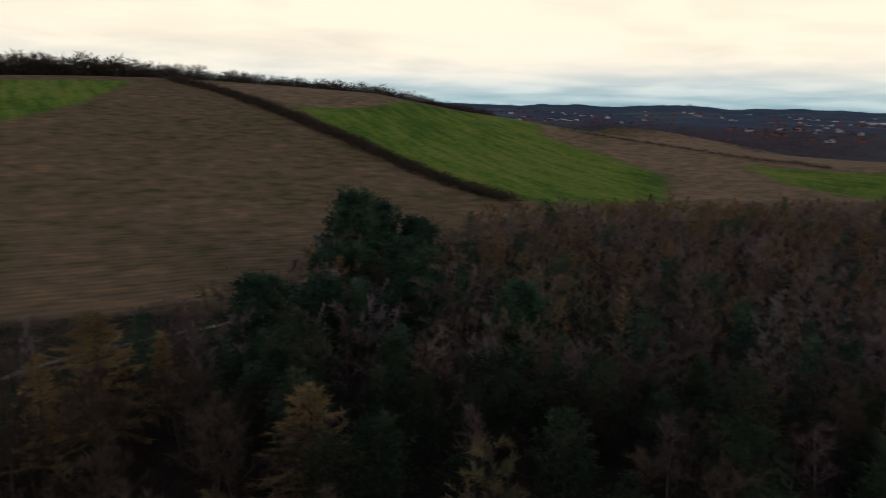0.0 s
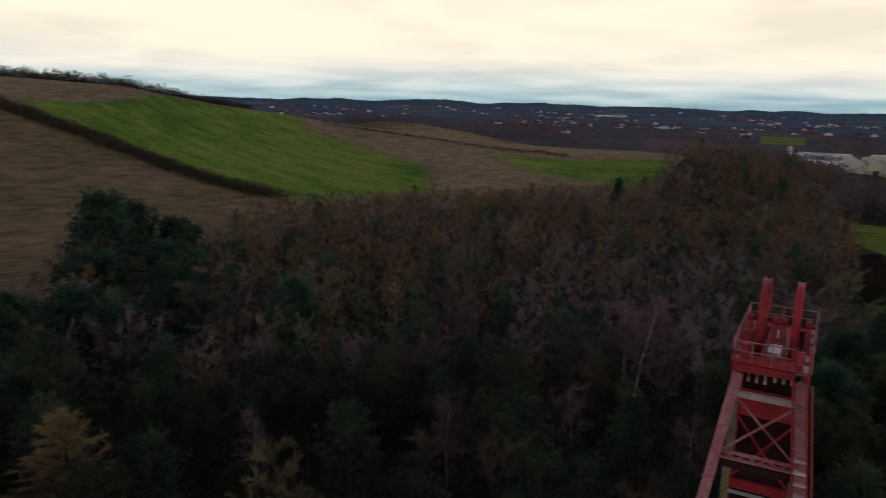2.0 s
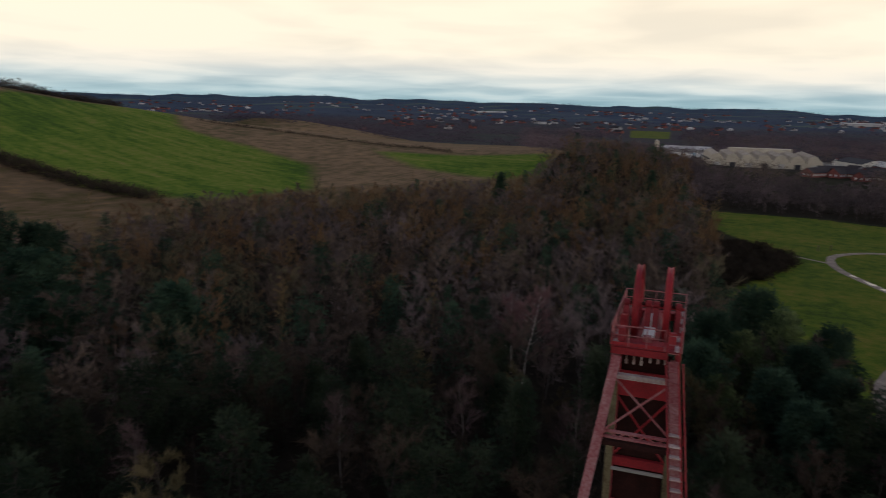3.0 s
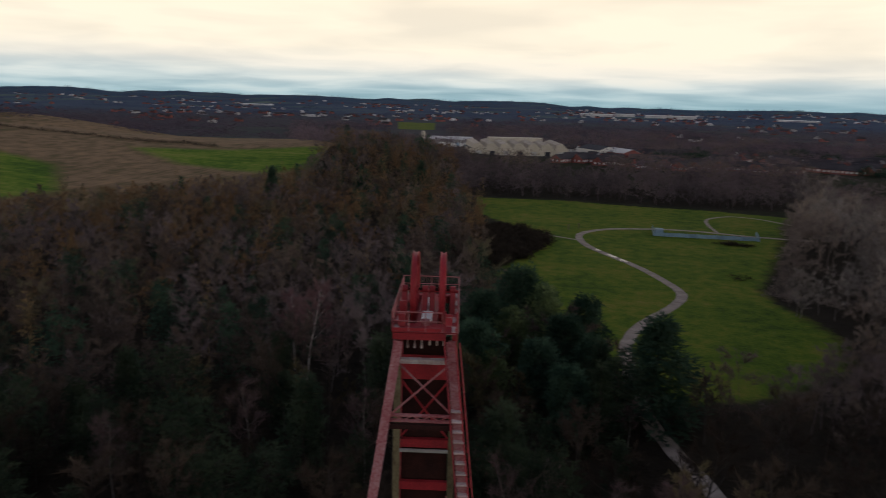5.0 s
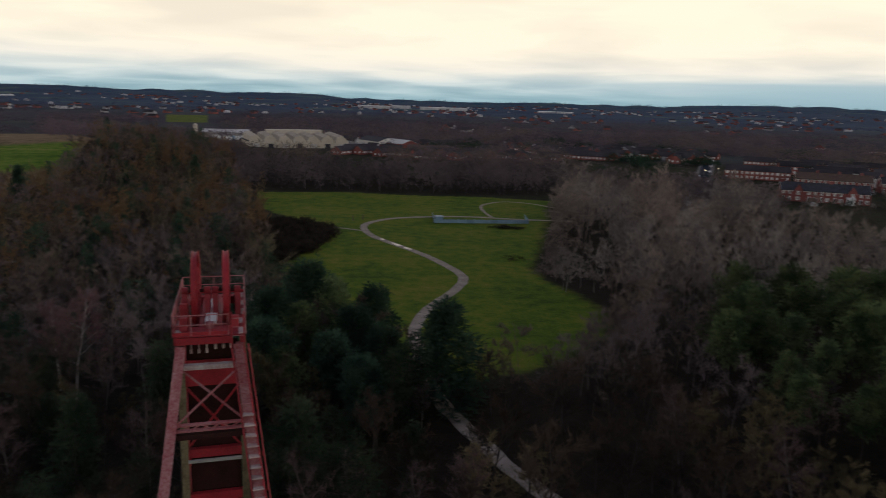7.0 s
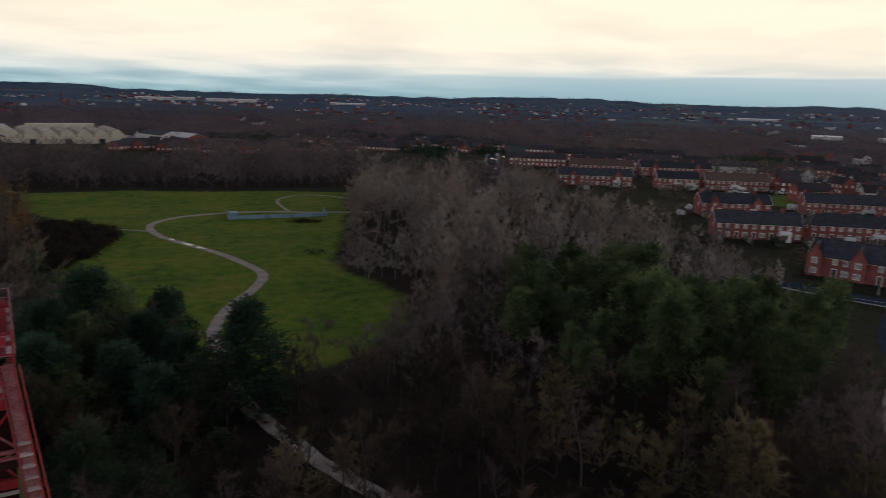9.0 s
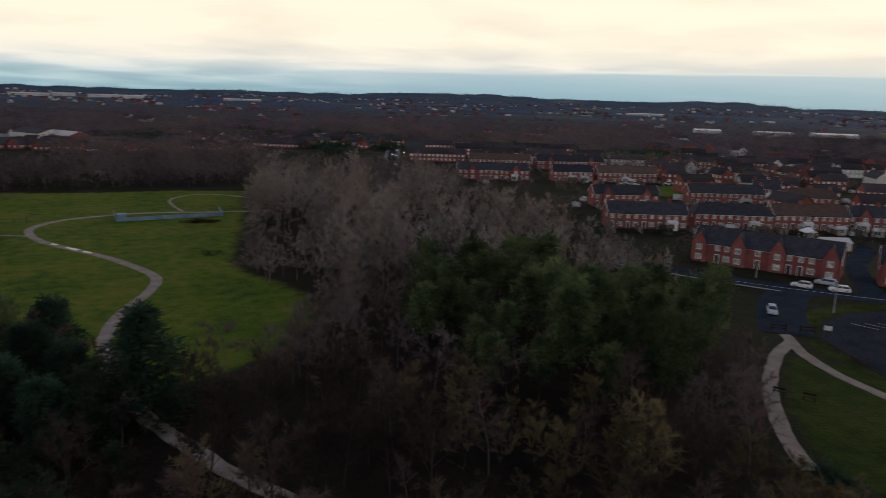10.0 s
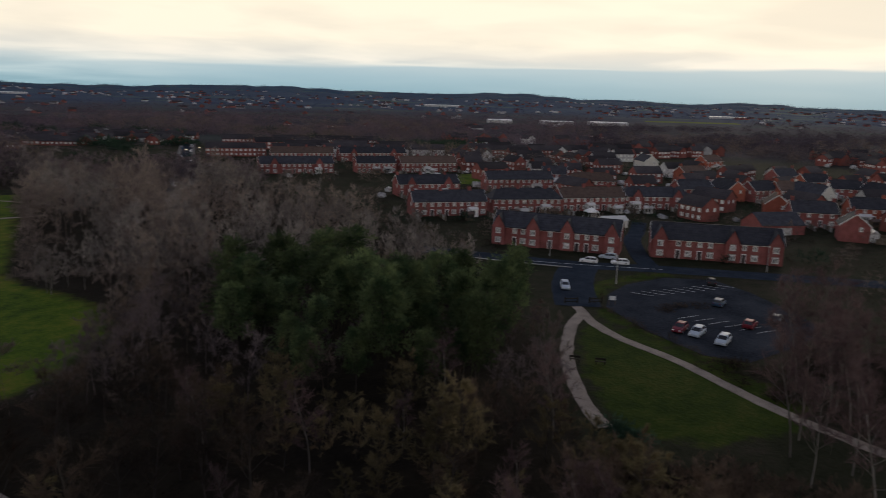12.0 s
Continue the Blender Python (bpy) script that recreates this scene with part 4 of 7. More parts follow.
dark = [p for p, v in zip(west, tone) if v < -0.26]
close = [math.hypot(q[0], q[1]) < 128 and q[0] > -70 for q in west]
rust = [p for p, v, c in zip(west, tone, close) if v > 0.30 and not c]
tone = [min(v, 0.29) if c else v for v, c in zip(tone, close)]
hue = [abs(h) + 0.1 if c else h for h, c in zip(hue, close)]
mauve = [p for p, v, h in zip(west, tone, hue) if -0.26 <= v <= 0.30 and h > 0.12]
olive = [p for p, v, h in zip(west, tone, hue) if -0.26 <= v <= 0.30 and h < -0.18]
west = [p for p, v, h in zip(west, tone, hue) if -0.26 <= v <= 0.30 and -0.18 <= h <= 0.12]
front = [p for p in mauve if p[0] > -0.2 * p[1] and math.hypot(p[0], p[1]) < 135]
mauve = [p for p in mauve if p not in set(front)]
haze = [p for p in front if math.degrees(math.atan2(p[0], p[1])) > 10]
front = [p for p in front if math.degrees(math.atan2(p[0], p[1])) <= 10]
FINE = [whole(bare_tree(250 + s, 10, 700, 0.16, 9, 0.34, 0.2, 4, False, 0.025, 0.009)) for s in range(6)]
scatter("meadow_end_trees", FINE, haze, TWIG_MAUVE, "hazy grey-brown leafless trees at the end of the meadow", "woodland")
scatter("meadow_side_trees", FINE, front, TWIG_DARK, "slender leafless trees at the near edge of the meadow", "woodland")
scatter("rusty_woodland", PLAIN, rust, TWIG_RUST, "rust-brown young trees scattered through the bare wood", "woodland")
scatter("mauve_woodland", PLAIN, mauve, TWIG_MAUVE, "leafless grey-purple trees in the bare wood", "woodland")
scatter("olive_woodland", PLAIN, olive, TWIG_OLIVE, "leafless olive-tinted trees in the bare wood", "woodland")
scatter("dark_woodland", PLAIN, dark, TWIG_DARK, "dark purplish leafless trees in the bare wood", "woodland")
scatter("bare_woodland", PLAIN, west, TWIG_W, "dense leafless brown woodland seen from above", "woodland")
patch = [noise.noise(Vector((x * 0.03, y * 0.03, 4))) + 0.25 * noise.noise(Vector((x * 0.2, y * 0.2, 1))) for x, y, s, w in grey]
brown = [g for g, p in zip(grey, patch) if -0.02 < p]
grey = [g for g, p in zip(grey, patch) if p <= -0.02]
scatter("mixed_woodland", SLIM, brown, TWIG_HAZEL, "tall brown leafless trees beside the meadow", "woodland")
edge = []
for (ax, ay), (bx, by) in zip([(33, 160), (46, 208), (58, 262), (66, 285)], [(46, 208), (58, 262), (66, 285), (76, 298)]):
    for i in range(26):
        t = rng.uniform(0, 1)
        edge.append((ax + (bx - ax) * t + 1.5 + abs(rng.normal()) * 3, ay + (by - ay) * t - rng.normal() * 1.5, rng.uniform(1.0, 2.0), 0.9))
for i in range(60):
    t = rng.uniform(0, 1)
    edge.append((33 + 50 * t + rng.normal() * 1.5, 158 - 14 * t + rng.normal() * 2, rng.uniform(0.8, 1.8), 0.9))
scatter("wood_edge_scrub", [bush(330 + s, 80) for s in range(5)], edge, TWIG_HAZEL, "brown scrub along the edge of the wood", "undergrowth")
SAPLINGS = tree_kind("birch_tree", [bare_tree(66 + s, 13, 1000, 0.09, 12, 0.25, 0.25, limb_r=0.02, girth=0.005) for s in range(3)], BIRCH, TWIG_HAZEL, "slender leafless birch sapling on the meadow edge", "birches")
for i, (x, y) in enumerate([(24, 118), (28, 114), (31, 121), (27, 124), (35, 117), (22, 111), (33, 127), (38, 123), (30, 108), (37, 112), (41, 128)]):
    if float(inside(MEADOW, x, y)) > 0:
        continue
    plant(SAPLINGS, i, x, y, 0.62 + 0.06 * math.sin(5 * i), 1.1)
PALE_BIRCHES = tree_kind("birch_tree", [bare_tree(74 + s, 12, 1000, 0.10, 12, 0.27, 0.2, limb_r=0.02, girth=0.006) for s in range(3)], BIRCH, TWIG_PALE, "pale silvery leafless birch at the corner of the wood", "birches")
for i in range(22):
    a_, r = radians(13.8 + 0.42 * i + rng.normal() * 0.3), rng.uniform(146, 166)
    plant(PALE_BIRCHES, i, r * math.sin(a_), r * math.cos(a_), rng.uniform(0.55, 0.9), 1.0)
corner = []
for i in range(60):
    a_, r = radians(rng.uniform(14, 29)), rng.uniform(104, 142)
    x, y = r * math.sin(a_), r * math.cos(a_)
    if float(inside(MEADOW, x, y)) < 1.5:
        corner.append((x, y, rng.uniform(0.5, 0.85), rng.uniform(0.8, 1.1)))
scatter("meadow_corner_trees", SLIM, corner, TWIG_W, "pale slender leafless trees at the corner of the meadow", "woodland")
scatter("grey_woodland", SLIM, grey, TWIG_GREY, "tall pale grey leafless trees beside the meadow", "woodland")
scatter("tree_belt", BELT, strip, TWIG_BELT, "belt of bare brown trees behind the meadow", "woodland")
scatter("larch_woodland", [whole(larch(230 + s, 11, 10, 300)) for s in range(3)], gold, LARCH, "scattered golden-brown larches in the bare wood", "woodland")
scatter("pine_woodland", [whole(pine(140 + s, 12, 50, 14, s % 2 == 0, 0.15, 0.27)) for s in range(4)], needles, NEEDLE_D, "dark green pines scattered through the bare wood", "woodland")
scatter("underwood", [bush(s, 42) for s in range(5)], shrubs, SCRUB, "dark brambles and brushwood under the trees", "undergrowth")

# dark scrub thicket in the meadow, and single bushes
rng = np.random.default_rng(3)
spots = []
for x, y in rng.uniform((-52, 150), (-14, 235), (900, 2)):
    if float(inside([(-34, 225), (-19, 214), (-16, 203), (-19, 180), (-24, 162), (-34, 170), (-44, 200)], x, y)) > 0:
        spots.append((x, y, rng.uniform(1.0, 2.0), 1.1))
scatter("thicket", [bush(20 + s, 110) for s in range(4)], spots, SCRUB, "low dark bramble thicket on the meadow edge", "bushes")
spots = [(x + rng.normal() * 1.8, y + rng.normal() * 1.0, rng.uniform(0.5, 0.9), 1.3) for x, y in [(34, 217)] * 14 + [(38, 216)] * 14 + [(30, 172)] * 5]
scatter("low_bushes", [bush(30 + s) for s in range(3)], spots, SCRUB, "low dark bushes by the fenced enclosure", "bushes")


spots = []
for i in range(420):
    a, r = rng.uniform(-95, -73), rng.uniform(106, 136)
    x, y = r * math.sin(radians(a)), r * math.cos(radians(a))
    if clear_of_paths(x, y, 1.5):
        spots.append((x, y, rng.uniform(0.5, 1.5), 1.1))
scatter("field_edge_scrub", [bush(340 + s, 50) for s in range(4)], spots, TWIG_DARK, "dark purplish scrub between the track and the field", "undergrowth")


def hedge(name, line, label, tall=2.2, thick=2.0, step=1.3):
    spots = []
    for (ax, ay), (bx, by) in zip(line, line[1:]):
        n = int(math.hypot(bx - ax, by - ay) / step)
        for i in range(n):
            t = i / n
            spots.append((ax + (bx - ax) * t + rng.normal() * thick * 0.3, ay + (by - ay) * t + rng.normal() * thick * 0.3, tall / 1.9 * rng.uniform(0.6, 1.35), thick / 2.0))
    return scatter(name, [bush(50 + s, 60) for s in range(4)], spots, HEDGE, label, "hedge")


hedge("field_hedge", [(-512, 98), (-459, 120), (-397, 135), (-341, 145), (-291, 151), (-251, 156), (-215, 162)], "dark overgrown hedge running down the hillside", 4.2, 3.4, 0.9)
hedge("crest_hedge", [(-366, 312), (-288, 343), (-224, 356), (-208, 352)], "low dark hedge along the crest of the field", 2.4, 2.2)
hedge("car_park_hedge", [(114, 76), (124, 81), (134, 83), (146, 80)], "low clipped green hedge by the car park", 1.0, 1.2)
hedge("lane_hedge", [(112, 73), (108, 66), (104, 55), (101, 46), (101, 38)], "dark rough hedge beside the car park", 1.3, 1.8)
hedge("island_hedge", [(118, 65), (124, 64), (130, 60)], "dark low shrubs on the car park island", 1.0, 3.0, 0.5)

# hilltop trees, skyline woods and the far belts
far_tree = [clump(70 + s, 110, 3.4) for s in range(5)]
spots = []
for a in np.arange(-97, -55, 0.055):
    r = 565 + 18 * noise.noise(Vector((a * 0.6, 0, 0))) + rng.uniform(0, 30)
    tall = float(np.interp(a, (-90, -84, -80, -72, -64, -60, -55), (5.4, 5.2, 4.1, 3.3, 3.4, 2.8, 2.0)))
    spots.append((r * math.sin(radians(a)), r * math.cos(radians(a)), tall * rng.uniform(0.55, 1.15), rng.uniform(0.9, 1.4)))
scatter("hilltop_trees", far_tree, spots, HEDGE, "dark ragged line of trees along the hilltop", "woodland")
spots = []
for i in range(11000):
    a, r = rng.uniform(-62, 80), 640 * math.exp(rng.uniform(0, 1.95))
    x, y = r * math.sin(radians(a)), r * math.cos(radians(a))
    if noise.noise(Vector((x * 0.0035, y * 0.0035, 2))) > -0.2 and not open_land(x, y):
        spots.append((x, y, rng.uniform(0.6, 1.1) * (1 + r / 5000), rng.uniform(1.6, 3.2)))
# beyond 1700 m the trees take the bluer colour that stands in for haze
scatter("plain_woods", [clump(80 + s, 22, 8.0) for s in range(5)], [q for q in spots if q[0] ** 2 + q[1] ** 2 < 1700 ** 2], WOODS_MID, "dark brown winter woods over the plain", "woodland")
scatter("far_woods", [clump(80 + s, 15, 8.0) for s in range(5)], [q for q in spots if q[0] ** 2 + q[1] ** 2 >= 1700 ** 2], WOODS_HAZE, "distant dark woods and hedgerows over the plain, tinted blue for haze", "woodland")
spots = []
for i in range(5200):
    a, r = rng.uniform(-62, 80), rng.uniform(3500, 4750)
    spots.append((r * math.sin(radians(a)), r * math.cos(radians(a)), rng.uniform(0.8, 1.5), rng.uniform(1.6, 2.6)))
scatter("skyline_woods", [clump(85 + s, 16, 8.0) for s in range(5)], spots, RIDGE_HAZE, "dark wooded ridge on the horizon, tinted blue for haze", "woodland")

# trees and gardens among the houses, and the brown belts behind them
FRINGE = [clump(260 + s, 80, 9.5) for s in range(6)]
rng = np.random.default_rng(31)
belts, gardens, evergreens = [], [], []
for i in range(2600):
    a, r = rng.uniform(-22, 82), 400 * math.exp(rng.uniform(0, 0.85))
    x, y = r * math.sin(radians(a)), r * math.cos(radians(a))
    n = noise.noise(Vector((x * 0.008, y * 0.008, 5)))
    if a > 14 and r < 540 and n < 0.3:
        continue
    if (n > 0.12 or (r > 600 and n > -0.12)) and not open_land(x, y):
        belts.append((x, y, rng.uniform(0.8, 1.25), rng.uniform(1.0, 1.5)))
wide_belts = []
for i in range(5200):
    a, r = rng.uniform(-25, 82), rng.uniform(400, 1150)
    x, y = r * math.sin(radians(a)), r * math.cos(radians(a))
    if noise.noise(Vector((x * 0.006, y * 0.006, 9))) > -0.15 and math.hypot(x + 76, y - 566) > 42 and not open_land(x, y):
        if a > 13 and r < 560:
            if i % 2 and float(inside(VILLAGE_GREEN, x, y)) < -8:
                wide_belts.append((x, y, rng.uniform(0.35, 0.65), rng.uniform(1.2, 2.2)))
            continue
        wide_belts.append((x, y, rng.uniform(0.9, 1.5), rng.uniform(1.0, 1.9)))
east_belts = [q for q in wide_belts if math.degrees(math.atan2(q[0], q[1])) > 55]
wide_belts = [q for q in wide_belts if math.degrees(math.atan2(q[0], q[1])) <= 55]
scatter("eastern_woods", [clump(290 + s, 46, 8.0) for s in range(6)], east_belts, TWIG_EAST, "dark winter woods beyond the detached houses", "woodland")
scatter("village_woods", [clump(290 + s, 46, 8.0) for s in range(6)], wide_belts, TWIG_FAR, "brown winter woods behind the village", "woodland")
dusky, brush = [], []
for i in range(170):
    a_, r = radians(rng.uniform(56, 84)), rng.uniform(52, 74)
    x, y = r * math.sin(a_), r * math.cos(a_)
    if clear_of_paths(x, y, 2.6) and not (a_ < radians(60) and r > 62):
        dusky.append((x, y, rng.uniform(0.5, 0.95) if r < 64 else rng.uniform(0.25, 0.5), rng.uniform(0.9, 1.3)))
        brush.append((x + 1, y - 1, rng.uniform(0.9, 1.9), 1.3))
for i in range(420):
    x, y = rng.uniform(86, 122), rng.uniform(-6, 46)
    if x > float(np.interp(y, (6, 20, 30, 39, 49), (86, 88.4, 90.3, 93, 97))) + 2 and not (x > 103 and y > 38):
        brush.append((x, y, rng.uniform(0.5, 1.1), 1.4))
scatter("lawn_side_trees", [whole(bare_tree(270 + s, 10, 420, 0.27, 11, 0.34, 0.1, 4, False, 0.025, 0.009)) for s in range(4)], dusky, TWIG, "dark leafless saplings below the small lawn", "woodland")
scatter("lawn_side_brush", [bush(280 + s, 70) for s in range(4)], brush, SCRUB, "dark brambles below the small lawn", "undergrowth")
spots = [(69 + rng.normal() * 2.0, 40.5 + rng.normal() * 1.6, rng.uniform(0.8, 1.3), 1.2) for i in range(14)]
scatter("path_end_bushes", [bush(295 + s) for s in range(3)], spots, NEEDLE_D, "dark evergreen bushes where the gravel path ends", "bushes")


# ---- the colliery headframe ----
tower = thing("headframe", "red-painted steel colliery headframe with two winding wheels", "headframe", pose(-9.4, 36.8, 0, 0, 0, 11.8))
DECK = 25.55
W, D0, D1 = 1.83, 0.0, 8.5


def tpart(name, s, mats, label="", parent=None):
    return part(name, s.mesh(name, mats), parent or tower, label)


def leg_x(z, side):
    return side * (1.56 + (24.2 - z) * 0.126)


def leg_y(z):
    return 0.15 - (24.9 - z) * 0.56


for side, name in ((-1, "back_leg"), (1, "back_leg")):
    s = Shape().beam((leg_x(0, side), leg_y(0), -0.2), (leg_x(24.9, side), leg_y(24.9), 24.9), 0.50, 0.56, 0, up=(0, 1, 0.3))
    for z in np.arange(1.5, 24.5, 1.55):
        s.beam((leg_x(z, side), leg_y(z), z), (leg_x(z + 0.12, side), leg_y(z + 0.12), z + 0.12), 0.53, 0.59, 0, up=(0, 1, 0.3))
    tpart(name, s, PINK, "raking back leg with faded flaking red paint")
    s = Shape().box(leg_x(0, side) - 0.9, leg_y(0) - 0.9, 0, leg_x(0, side) + 0.9, leg_y(0) + 0.9, 0.6)
    tpart("footing", s, CONCRETE, "concrete leg footing")


def across(z, h, d, name, material, label="", lattice=False):
    a, b = Vector((leg_x(z, -1), leg_y(z) + 0.05, z)), Vector((leg_x(z, 1), leg_y(z) + 0.05, z))
    s = Shape()
    if lattice:
        up = Vector((0, 0.4, 0.85)) * h / 2
        s.beam(a + up, b + up, d, 0.10).beam(a - up, b - up, d, 0.10)
        n = max(6, int((b - a).length / 0.45))
        for i in range(n):
            p, q = a.lerp(b, i / n), a.lerp(b, (i + 1) / n)
            s.beam(p + up * (1 if i % 2 else -1), q - up * (1 if i % 2 else -1), 0.05, 0.07)
    else:
        s.beam(a, b, d, h)
    tpart(name, s, material, label)


across(24.0, 0.24, 0.4, "cross_girder", PALE, "pale weathered cross girder")
across(21.3, 0.30, 0.24, "lattice_girder", PINK, "laced cross girder between the legs", True)
across(15.6, 0.42, 0.3, "lattice_girder", PINK, "", True)
across(9.6, 0.42, 0.3, "lattice_girder", PINK, "", True)
for z0, z1 in ((21.5, 23.85), (9.9, 15.3), (1.0, 9.3)):
    for k in (-1, 1):
        s = Shape().beam((leg_x(z0, k) * 0.86, leg_y(z0) + 0.05 * k, z0), (leg_x(z1, -k) * 0.86, leg_y(z1) + 0.05 * k, z1), 0.10, 0.07, 0, up=(0, 1, 0))
        tpart("diagonal_brace", s, PINK)

# the upright shaft tower under the deck
for x in (-1.66, 1.66):
    for y in (2.4, 7.4):
        tpart("tower_post", Shape().box(x - 0.2, y - 0.2, -0.1, x + 0.2, y + 0.2, DECK - 0.5), MOSS if y < 3 else RED, "mossy upright post" if y < 3 else "")
for z in (3.5, 7.2, 11.0, 15.0, 17.8):
    for y in (2.4, 7.4):
        tpart("tower_girder", Shape().box(-1.46, y - 0.16, z - 0.26, 1.46, y + 0.16, z + 0.26), RED)
    for x in (-1.66, 1.66):
        tpart("side_girder", Shape().box(x - 0.12, 2.6, z - 0.2, x + 0.12, 7.2, z + 0.2), RED)
for z0, z1 in ((3.8, 7.0), (7.4, 10.6), (11.0, 14.0), (14.4, 17.2), (18.2, 20.2), (20.4, 22.6)):
    for x in (-1.66, 1.66):
        tpart("side_brace", Shape().beam((x, 2.6, z0), (x, 7.2, z1), 0.1, 0.1).beam((x, 7.2, z0), (x, 2.6, z1), 0.1, 0.1), RED)
tpart("head_plate", Shape().box(-1.46, 2.24, 21.9, 1.46, 2.34, 23.4), RED, "red steel plate under the deck")
for k in (-1, 1):
    tpart("inner_brace", Shape().beam((-1.4 * k, 2.3 + 0.06 * k, 18.2), (1.4 * k, 2.3 + 0.06 * k, 21.8), 0.12, 0.08, 0, up=(0, 1, 0)), RED)
tpart("lower_girder", Shape().beam((leg_x(20.9, -1), leg_y(20.9) + 0.2, 20.86), (leg_x(20.9, 1), leg_y(20.9) + 0.2, 20.86), 0.3, 0.26), STEEL_D, "dark rusted girder under the laced one")
tpart("pale_ledge", Shape().box(-1.46, 2.06, 17.3, 1.46, 2.22, 17.46), CONCRETE, "pale weathered ledge")
tpart("casing", Shape().box(-1.4, 2.75, 1.0, 1.4, 2.83, 24.4), STEEL_D, "dark rusted sheet casing of the shaft")
tpart("shaft_pit", Shape().box(-2.4, 1.4, 0, 2.4, 8.6, 0.8), CONCRETE, "concrete shaft collar")

# deck: girders, planks, railing
tpart("deck_girder", Shape().box(-1.66, D0, DECK - 0.46, 1.14, D0 + 0.3, DECK - 0.08), RED, "deep red front girder of the deck")
tpart("deck_girder", Shape().box(-W, D1 - 0.3, DECK - 0.62, W, D1, DECK - 0.06), RED)
for x in (-W + 0.16, -0.45, 0.45, W - 0.16):
    tpart("deck_joist", Shape().box(x - 0.14, D0 + 0.31, DECK - 0.56, x + 0.14, D1 - 0.31, DECK - 0.06), RED)
for x in (-W + 0.3, W - 0.3):
    tpart("deck_post", Shape().box(x - 0.22, 0.05, 23.9, x + 0.22, 0.5, DECK - 0.57), PINK)
for x in (-1.0, -0.6, -0.2, 0.25, 0.66, 1.04):
    tpart("hanger", Shape().box(x - 0.03, 0.92, 24.5, x + 0.03, 1.02, DECK - 0.63).box(x - 0.06, 0.88, 24.3 + 0.2 * (x > 0), x + 0.06, 1.06, 24.5 + 0.2 * (x > 0)), PALE, "pale hanger below the deck")
y = D0 + 0.02
while y < D1 - 0.3:
    if not (1.2 < y < 7.2):
        tpart("deck_plank", Shape().box(-W, y, DECK - 0.05, W, y + 0.52, DECK), RED)
    else:
        for a, b in ((-W, -1.35), (-0.42, 0.42), (1.35, W)):
            tpart("deck_plank", Shape().box(a, y, DECK - 0.05, b, y + 0.52, DECK), RED)
    y += 0.55


def railing(p, q, n, skip=None):
    p, q = Vector(p), Vector(q)
    for h in (0.12, 0.6, 1.12):
        if h < 0.2:
            tpart("toe_board", Shape().beam(p + Vector((0, 0, h)), q + Vector((0, 0, h)), 0.03, 0.18), RED)
        else:
            tpart("rail", Shape().tube(p + Vector((0, 0, h)), q + Vector((0, 0, h)), 0.035, 0.035, 6), PINK)
    for i in range(n + 1):
        a = p.lerp(q, i / n)
        tpart("rail_post", Shape().tube(a, a + Vector((0, 0, 1.15)), 0.035, 0.03, 6), PINK)


Z = DECK
railing((-W, 0.04, Z), (0.95, 0.04, Z), 3)
railing((-W, 0.04, Z), (-W, D1, Z), 6)
railing((W, 0.04, Z), (W, D1, Z), 6)
railing((-W, D1, Z), (W, D1, Z), 4)
for side in (-1, 1):
    x = side * W
    for i in range(6):
        y0 = 0.1 + i * 1.4
        tpart("side_panel", Shape().box(x - 0.015, y0 + 0.08, Z + 0.62, x + 0.015, y0 + 1.25, Z + 1.05), PALE if side > 0 else PINK)

# winding wheels
WHEEL_Z, WHEEL_Y, WR = 26.9, 4.2, 2.32
for x in (-0.82, 0.84):
    wheel = part("winding_wheel", Shape().tube((x - 0.2, WHEEL_Y, WHEEL_Z), (x + 0.2, WHEEL_Y, WHEEL_Z), 0.3, 0.3, 14).mesh("winding_wheel", RED), tower, "large red spoked winding wheel")
    rim = Shape()
    n = 40
    outline = ((-0.16, 0.0), (-0.05, -0.10), (0.05, -0.10), (0.16, 0.0), (0.13, -0.26), (-0.13, -0.26))
    for i in range(n):
        a = 2 * math.pi * i / n
        for ox, orr in outline:
            rim.v.append((x + ox, WHEEL_Y + (WR + orr) * math.cos(a), WHEEL_Z + (WR + orr) * math.sin(a)))
        k, j = 6 * i, 6 * ((i + 1) % n)
        for e in range(6):
            rim.f.append((k + e, k + (e + 1) % 6, j + (e + 1) % 6, j + e))
            rim.m.append(0)
    part("rim", rim.mesh("rim", RED), wheel)
    for i in range(12):
        a = 2 * math.pi * i / 12
        sx = 0.1 if i % 2 else -0.1
        s = Shape().tube((x + sx, WHEEL_Y + 0.25 * math.cos(a), WHEEL_Z + 0.25 * math.sin(a)), (x + sx * 0.4, WHEEL_Y + (WR - 0.24) * math.cos(a), WHEEL_Z + (WR - 0.24) * math.sin(a)), 0.045, 0.04, 6)
        part("spoke", s.mesh("spoke", RED), wheel)
    tpart("axle", Shape().tube((x - 0.75, WHEEL_Y, WHEEL_Z), (x + 0.75, WHEEL_Y, WHEEL_Z), 0.09, 0.09, 10), STEEL_D, "dark axle")
    for e in (-0.62, 0.62):
        s = Shape().prism(((WHEEL_Y - 0.75, DECK), (WHEEL_Y + 0.75, DECK), (WHEEL_Y + 0.28, WHEEL_Z - 0.12), (WHEEL_Y - 0.28, WHEEL_Z - 0.12)), x + e - 0.16, x + e + 0.16)
        s.tube((x + e - 0.17, WHEEL_Y, WHEEL_Z), (x + e + 0.17, WHEEL_Y, WHEEL_Z), 0.24, 0.24, 12)
        tpart("bearing_pedestal", s, RED)
